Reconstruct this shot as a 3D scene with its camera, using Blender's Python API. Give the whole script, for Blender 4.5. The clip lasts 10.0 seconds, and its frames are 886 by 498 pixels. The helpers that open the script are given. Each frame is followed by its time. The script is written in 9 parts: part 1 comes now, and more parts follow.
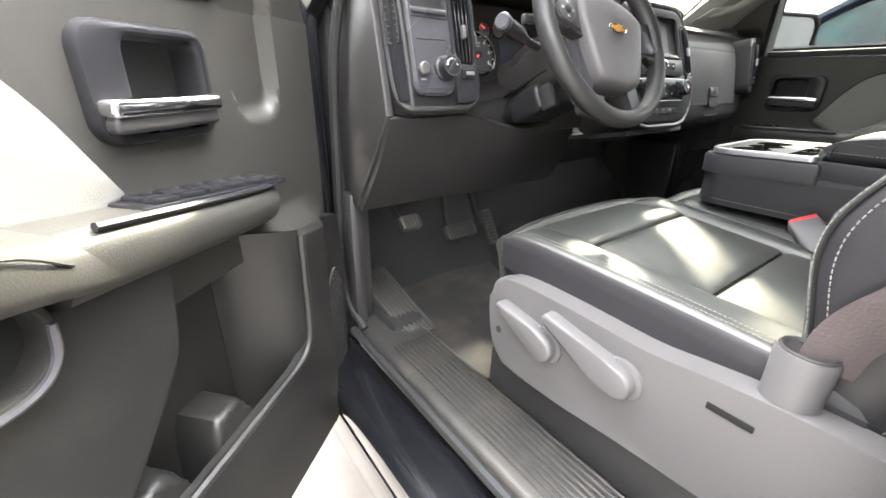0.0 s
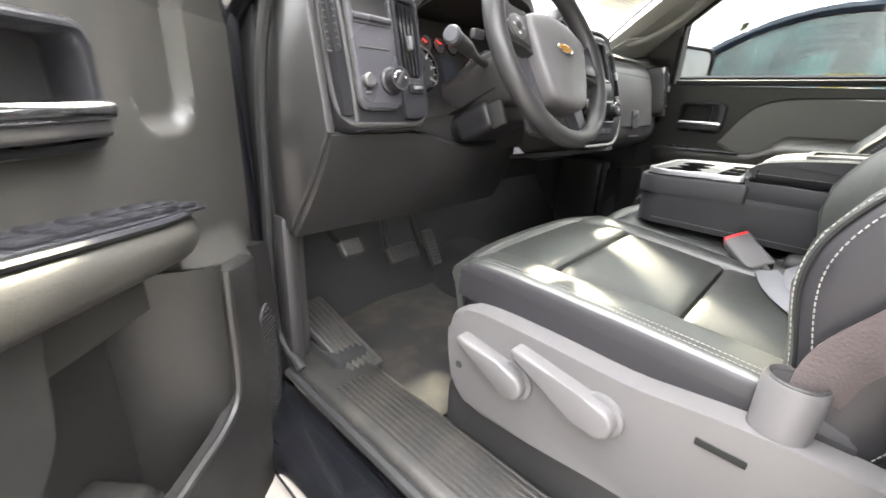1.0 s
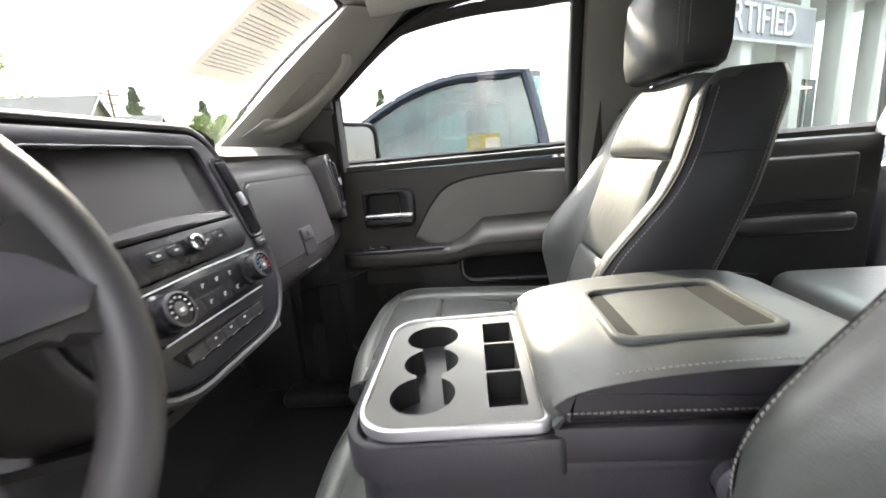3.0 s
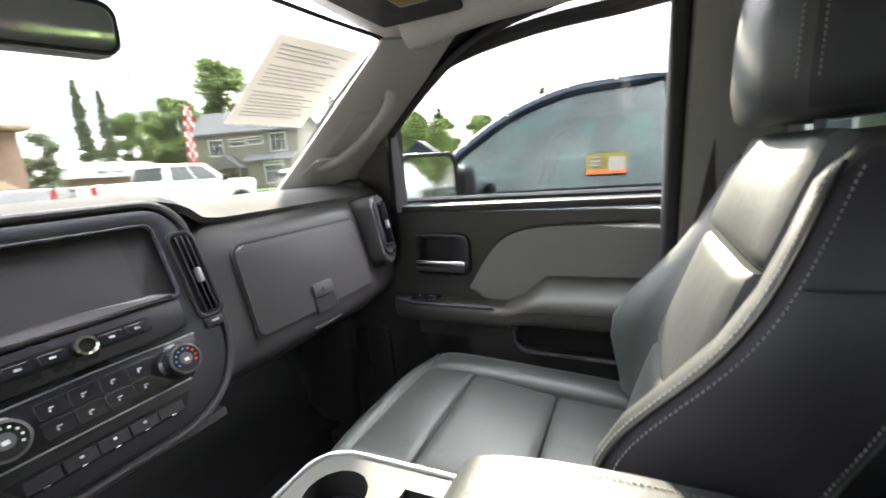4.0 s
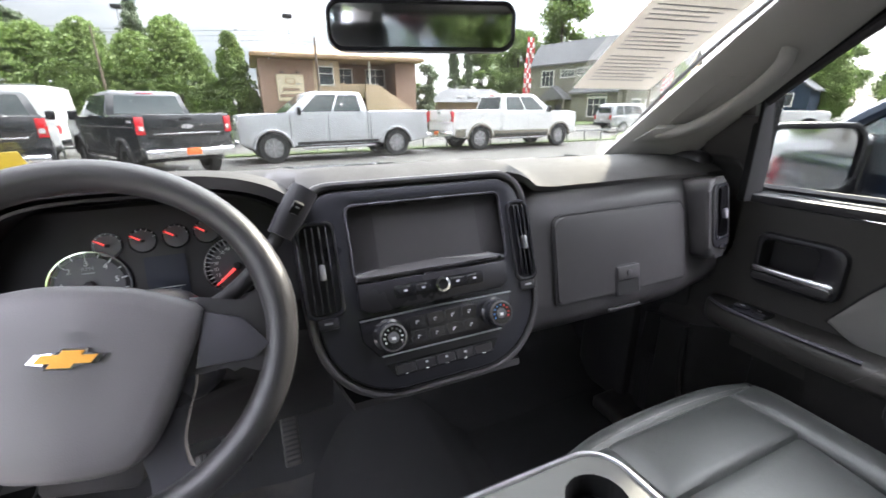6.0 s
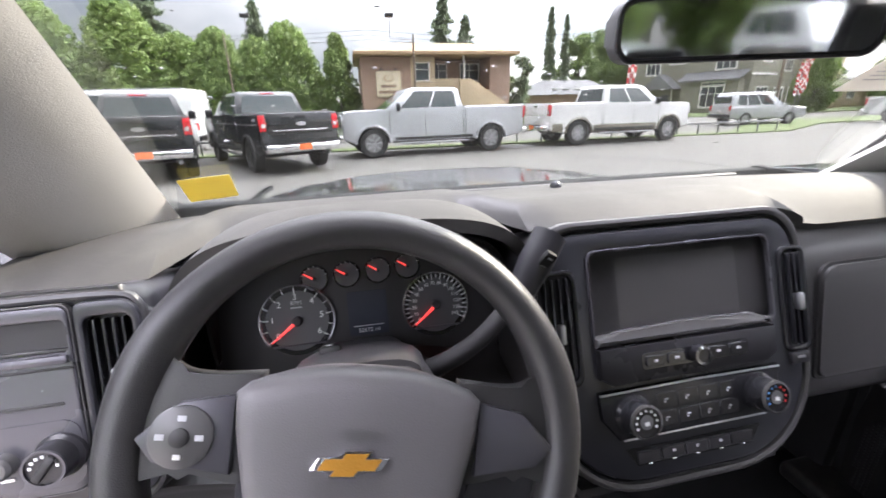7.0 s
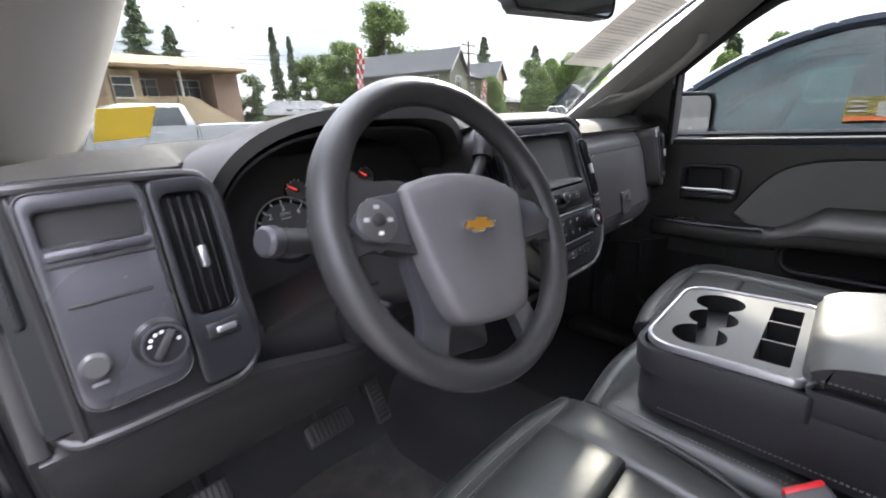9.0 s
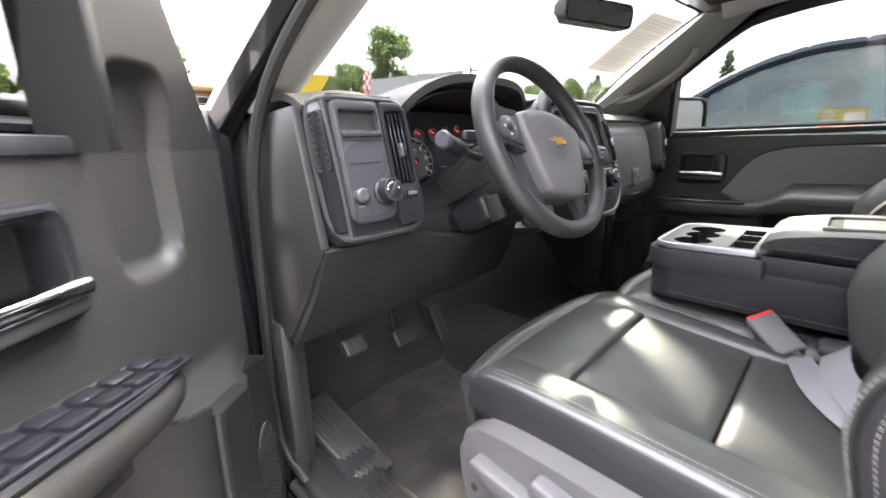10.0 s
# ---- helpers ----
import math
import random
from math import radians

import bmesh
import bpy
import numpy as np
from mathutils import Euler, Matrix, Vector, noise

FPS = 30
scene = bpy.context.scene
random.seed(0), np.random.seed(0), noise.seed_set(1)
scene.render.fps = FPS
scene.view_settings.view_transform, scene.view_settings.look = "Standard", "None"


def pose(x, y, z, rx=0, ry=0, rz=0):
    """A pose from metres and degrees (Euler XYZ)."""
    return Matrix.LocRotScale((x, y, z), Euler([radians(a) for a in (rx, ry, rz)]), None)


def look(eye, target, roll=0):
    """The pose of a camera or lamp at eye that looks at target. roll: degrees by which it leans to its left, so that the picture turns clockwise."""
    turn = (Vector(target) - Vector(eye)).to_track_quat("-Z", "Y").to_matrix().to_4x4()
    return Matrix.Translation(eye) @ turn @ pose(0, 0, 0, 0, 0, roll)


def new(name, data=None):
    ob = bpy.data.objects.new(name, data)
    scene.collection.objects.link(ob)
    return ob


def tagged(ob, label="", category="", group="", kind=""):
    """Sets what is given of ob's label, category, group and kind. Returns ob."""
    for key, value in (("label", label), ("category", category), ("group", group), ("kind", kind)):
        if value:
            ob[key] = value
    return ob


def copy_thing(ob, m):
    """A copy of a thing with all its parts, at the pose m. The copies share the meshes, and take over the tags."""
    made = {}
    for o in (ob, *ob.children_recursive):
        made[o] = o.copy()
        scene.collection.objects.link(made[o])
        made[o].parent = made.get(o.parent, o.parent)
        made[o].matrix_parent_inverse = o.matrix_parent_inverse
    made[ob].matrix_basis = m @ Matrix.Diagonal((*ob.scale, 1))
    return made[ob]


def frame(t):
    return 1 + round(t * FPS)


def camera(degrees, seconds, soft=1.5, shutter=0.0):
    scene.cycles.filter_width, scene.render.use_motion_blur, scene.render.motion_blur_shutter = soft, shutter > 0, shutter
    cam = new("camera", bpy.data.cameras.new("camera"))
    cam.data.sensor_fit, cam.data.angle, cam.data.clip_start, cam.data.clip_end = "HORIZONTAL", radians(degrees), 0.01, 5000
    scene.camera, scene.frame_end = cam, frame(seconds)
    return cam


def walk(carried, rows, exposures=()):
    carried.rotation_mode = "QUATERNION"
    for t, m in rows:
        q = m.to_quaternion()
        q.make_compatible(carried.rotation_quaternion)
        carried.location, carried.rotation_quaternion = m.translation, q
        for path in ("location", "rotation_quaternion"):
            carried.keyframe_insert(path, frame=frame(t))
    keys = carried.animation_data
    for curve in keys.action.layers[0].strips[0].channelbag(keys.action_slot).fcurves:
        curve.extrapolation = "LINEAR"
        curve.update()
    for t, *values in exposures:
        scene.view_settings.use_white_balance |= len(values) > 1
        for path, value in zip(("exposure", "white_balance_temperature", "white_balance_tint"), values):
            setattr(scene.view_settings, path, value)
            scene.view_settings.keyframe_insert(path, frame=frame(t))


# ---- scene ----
cam = camera(94.5, 10.0, soft=1.6, shutter=0.25)
PATH = [
    (0, (-1.217, 0.044, 1.219), (-0.12, 1.525, 0.441), 1.1),
    (0.5, (-1.231, 0.075, 1.218), (-0.128, 1.561, 0.46), 1.9),
    (1, (-1.203, 0.131, 1.213), (0.171, 1.405, 0.515), 3.1),
    (1.5, (-1.062, 0.249, 1.235), (0.503, 1.26, 0.509), -2.6),
    (2, (-0.911, 0.302, 1.284), (0.925, 0.757, 0.636), -5.0),
    (2.5, (-0.697, 0.342, 1.322), (1.227, 0.554, 0.815), -4.5),
    (2.7, (-0.609, 0.351, 1.333), (1.334, 0.475, 0.873), -4.3),
    (3.8, (-0.271, 0.14, 1.41), (1.589, 0.747, 0.995), -4.7),
    (4, (-0.23, 0.091, 1.441), (1.537, 0.935, 1.035), -4.1),
    (4.5, (-0.176, 0.034, 1.467), (1.127, 1.509, 1.116), -2.7),
    (5, (-0.16, 0.035, 1.481), (0.818, 1.697, 0.949), -1.8),
    (5.2, (-0.162, 0.043, 1.481), (0.766, 1.727, 0.93), -2.2),
    (6.3, (-0.288, 0.192, 1.533), (0.402, 1.95, 0.875), -0.4),
    (6.5, (-0.323, 0.235, 1.538), (0.305, 2.036, 0.937), -1.2),
    (7, (-0.398, 0.321, 1.558), (-0.019, 2.17, 0.898), -1.5),
    (7.5, (-0.449, 0.354, 1.564), (-0.122, 2.198, 0.862), -1.5),
    (8, (-0.52, 0.315, 1.553), (0.176, 2.087, 0.94), -3.3),
    (8.3, (-0.576, 0.254, 1.535), (0.421, 1.871, 0.907), -4.8),
    (8.5, (-0.637, 0.24, 1.518), (0.554, 1.721, 0.893), -4.6),
    (9, (-0.775, 0.278, 1.426), (0.581, 1.616, 0.816), -2.4),
    (9.5, (-0.945, 0.295, 1.344), (0.395, 1.668, 0.78), -0.9),
    (10, (-1.148, 0.17, 1.315), (0.237, 1.517, 0.799), -1.1),
]
EXPOSURE = [(0, 3.63, 6700, 14), (1.0, 3.73, 6750, 14), (1.5, 3.85, 6850, 17), (2.0, 3.98, 6900, 18), (2.7, 3.88, 6700, 18), (3.8, 3.63, 6600, 18), (4.5, 3.53, 6050, 17),
            (5.0, 3.38, 6000, 17), (6.5, 3.28, 6250, 23), (7.5, 2.92, 6150, 25), (8.0, 2.93, 6100, 23), (8.5, 2.81, 6100, 22), (9.0, 2.78, 6100, 22), (9.5, 3.11, 6150, 22), (10.0, 3.31, 6450, 20)]
walk(cam, [(t, look(eye, target, roll)) for t, eye, target, roll in PATH], EXPOSURE)

# ---------------------------------------------------------------- world and sun
SUN_FROM = Vector((1.62, 0.72, 1.0)).normalized()
world = bpy.data.worlds.new("overcast_sky")
scene.world = world
world.use_nodes = True
wn, wl = world.node_tree.nodes, world.node_tree.links
wn.clear()
sky = wn.new("ShaderNodeTexSky")
sky.sky_type, sky.sun_disc = "NISHITA", False
sky.sun_elevation = math.asin(SUN_FROM.z)
sky.sun_rotation = math.atan2(SUN_FROM.x, SUN_FROM.y)
coord = wn.new("ShaderNodeTexCoord")
stretch = wn.new("ShaderNodeMapping")
stretch.inputs["Scale"].default_value = (1.6, 1.6, 4.5)
cloud = wn.new("ShaderNodeTexNoise")
cloud.inputs["Scale"].default_value, cloud.inputs["Detail"].default_value, cloud.inputs["Roughness"].default_value = 1.7, 6, 0.55
ramp = wn.new("ShaderNodeValToRGB")
ramp.color_ramp.elements[0].position, ramp.color_ramp.elements[0].color = 0.36, (5.0, 5.5, 5.8, 1)
ramp.color_ramp.elements[1].position, ramp.color_ramp.elements[1].color = 0.66, (12.5, 12.6, 12.4, 1)
height = wn.new("ShaderNodeSeparateXYZ")
rise = wn.new("ShaderNodeMapRange")
rise.interpolation_type = "SMOOTHSTEP"
rise.inputs["To Min"].default_value, rise.inputs["To Max"].default_value = 0.28, 2.1
dome = wn.new("ShaderNodeMixRGB")
dome.blend_type, dome.inputs["Fac"].default_value = "MULTIPLY", 1.0
blend = wn.new("ShaderNodeMixRGB")
blend.inputs["Fac"].default_value = 0.88
back = wn.new("ShaderNodeBackground")
back.inputs["Strength"].default_value = 0.15
wout = wn.new("ShaderNodeOutputWorld")
wl.new(coord.outputs["Generated"], stretch.inputs["Vector"])
wl.new(stretch.outputs["Vector"], cloud.inputs["Vector"])
wl.new(cloud.outputs["Fac"], ramp.inputs["Fac"])
wl.new(sky.outputs["Color"], blend.inputs[1])
wl.new(coord.outputs["Generated"], height.inputs["Vector"])
wl.new(height.outputs["Z"], rise.inputs["Value"])
wl.new(ramp.outputs["Color"], dome.inputs[1])
wl.new(rise.outputs["Result"], dome.inputs[2])
# thin cloud glows widely round the veiled sun
toward = wn.new("ShaderNodeVectorMath")
toward.operation, toward.inputs[1].default_value = "DOT_PRODUCT", SUN_FROM
veil = wn.new("ShaderNodeMapRange")
veil.inputs["From Min"].default_value, veil.inputs["From Max"].default_value = 0.0, 1.0
veil.interpolation_type = "SMOOTHSTEP"
veil.inputs["To Min"].default_value, veil.inputs["To Max"].default_value = 0.62, 2.7
glow = wn.new("ShaderNodeMixRGB")
glow.blend_type, glow.inputs["Fac"].default_value = "MULTIPLY", 1.0
wl.new(coord.outputs["Generated"], toward.inputs[0])
wl.new(toward.outputs["Value"], veil.inputs["Value"])
wl.new(dome.outputs["Color"], glow.inputs[1])
wl.new(veil.outputs["Result"], glow.inputs[2])
wl.new(glow.outputs["Color"], blend.inputs[2])
wl.new(blend.outputs["Color"], back.inputs["Color"])
wl.new(back.outputs["Background"], wout.inputs["Surface"])

sun = new("sun", bpy.data.lights.new("sun", "SUN"))
sun.data.energy, sun.data.angle, sun.data.color = 1.5, radians(3.0), (1.0, 0.97, 0.72)
sun.matrix_world = look(SUN_FROM * 30, (0, 0, 0))


# ---------------------------------------------------------------- materials
def surface(name, colour, rough=0.5, metal=0.0, grain=0.0, grain_size=400.0, vary=0.12, vary_size=6.0, dirt=None, dirt_amount=0.0, dirt_size=3.0,
            coat=0.0, spec=0.5, cells=False, crease=0.0):
    """A Principled surface with colour drift, roughness drift, optional dirt, and a fine relief."""
    m = bpy.data.materials.new(name)
    m.use_nodes = True
    n, l = m.node_tree.nodes, m.node_tree.links
    b = n["Principled BSDF"]
    b.inputs["Roughness"].default_value, b.inputs["Metallic"].default_value = rough, metal
    b.inputs["Specular IOR Level"].default_value = spec
    b.inputs["Coat Weight"].default_value = coat
    b.inputs["Coat Roughness"].default_value = 0.06
    tc = n.new("ShaderNodeTexCoord")
    big = n.new("ShaderNodeTexNoise")
    big.inputs["Scale"].default_value, big.inputs["Detail"].default_value = vary_size, 5
    l.new(tc.outputs["Object"], big.inputs["Vector"])
    mix = n.new("ShaderNodeMixRGB")
    mix.inputs[1].default_value = (*[c * (1 - vary) for c in colour], 1)
    mix.inputs[2].default_value = (*[min(1, c * (1 + vary)) for c in colour], 1)
    l.new(big.outputs["Fac"], mix.inputs["Fac"])
    last = mix.outputs["Color"]
    if dirt:
        stain = n.new("ShaderNodeTexNoise")
        stain.inputs["Scale"].default_value, stain.inputs["Detail"].default_value, stain.inputs["Roughness"].default_value = dirt_size, 9, 0.66
        l.new(tc.outputs["Object"], stain.inputs["Vector"])
        band = n.new("ShaderNodeMapRange")
        band.inputs["From Min"].default_value, band.inputs["From Max"].default_value = 0.45, 0.72
        band.inputs["To Max"].default_value = dirt_amount
        l.new(stain.outputs["Fac"], band.inputs["Value"])
        over = n.new("ShaderNodeMixRGB")
        over.inputs[2].default_value = (*dirt, 1)
        l.new(band.outputs["Result"], over.inputs["Fac"])
        l.new(last, over.inputs[1])
        last = over.outputs["Color"]
    l.new(last, b.inputs["Base Color"])
    rr = n.new("ShaderNodeMapRange")
    rr.inputs["To Min"].default_value, rr.inputs["To Max"].default_value = max(0.02, rough - 0.07), min(1, rough + 0.07)
    l.new(big.outputs["Fac"], rr.inputs["Value"])
    l.new(rr.outputs["Result"], b.inputs["Roughness"])
    if grain:
        if cells:
            fine = n.new("ShaderNodeTexVoronoi")
            fine.inputs["Scale"].default_value = grain_size
            out = fine.outputs["Distance"]
        else:
            fine = n.new("ShaderNodeTexNoise")
            fine.inputs["Scale"].default_value, fine.inputs["Detail"].default_value = grain_size, 3
            out = fine.outputs["Fac"]
        l.new(tc.outputs["Object"], fine.inputs["Vector"])
        bump = n.new("ShaderNodeBump")
        bump.inputs["Strength"].default_value, bump.inputs["Distance"].default_value = grain, 0.0012
        l.new(out, bump.inputs["Height"])
        if crease:
            fold = n.new("ShaderNodeTexNoise")
            fold.inputs["Scale"].default_value, fold.inputs["Detail"].default_value, fold.inputs["Distortion"].default_value = 26, 3, 0.6
            l.new(tc.outputs["Object"], fold.inputs["Vector"])
            soft = n.new("ShaderNodeBump")
            soft.inputs["Strength"].default_value, soft.inputs["Distance"].default_value = crease, 0.006
            l.new(fold.outputs["Fac"], soft.inputs["Height"])
            l.new(bump.outputs["Normal"], soft.inputs["Normal"])
            bump = soft
        l.new(bump.outputs["Normal"], b.inputs["Normal"])
    return m


def pane(name, tint, gloss=0.9, base=0.025):
    """Sheet glass: clear with a tint, and a mirror layer that grows at a low angle."""
    m = bpy.data.materials.new(name)
    m.use_nodes = True
    n, l = m.node_tree.nodes, m.node_tree.links
    n.clear()
    clear, shine, edge_on, fres = n.new("ShaderNodeBsdfTransparent"), n.new("ShaderNodeBsdfGlossy"), n.new("ShaderNodeLayerWeight"), n.new("ShaderNodeMapRange")
    rise = n.new("ShaderNodeMath")
    clear.inputs["Color"].default_value = (*tint, 1)
    shine.inputs["Roughness"].default_value, shine.inputs["Color"].default_value = 0.01, (gloss, gloss, gloss, 1)
    rise.operation, rise.inputs[1].default_value = "POWER", 5.0
    fres.inputs["To Min"].default_value, fres.inputs["To Max"].default_value = base, 0.9
    l.new(edge_on.outputs["Facing"], rise.inputs[0])
    l.new(rise.outputs["Value"], fres.inputs["Value"])
    mixer, o = n.new("ShaderNodeMixShader"), n.new("ShaderNodeOutputMaterial")
    l.new(fres.outputs["Result"], mixer.inputs["Fac"])
    l.new(clear.outputs["BSDF"], mixer.inputs[1])
    l.new(shine.outputs["BSDF"], mixer.inputs[2])
    l.new(mixer.outputs["Shader"], o.inputs["Surface"])
    return m


def lamp_surface(name, colour, power):
    m = surface(name, colour, 0.4)
    b = m.node_tree.nodes["Principled BSDF"]
    b.inputs["Emission Color"].default_value, b.inputs["Emission Strength"].default_value = (*colour, 1), power
    return m


def leafy(name, colour, through_share=0.4, vary=0.35):
    """A thin leaf or sheet that lets part of the light through."""
    m = surface(name, colour, 0.6, vary=vary, vary_size=0.9)
    n, l = m.node_tree.nodes, m.node_tree.links
    b = n["Principled BSDF"]
    thin, mixer = n.new("ShaderNodeBsdfTranslucent"), n.new("ShaderNodeMixShader")
    l.new(b.inputs["Base Color"].links[0].from_socket, thin.inputs["Color"])
    mixer.inputs["Fac"].default_value = through_share
    l.new(b.outputs["BSDF"], mixer.inputs[1])
    l.new(thin.outputs["BSDF"], mixer.inputs[2])
    l.new(mixer.outputs["Shader"], n["Material Output"].inputs["Surface"])
    return m


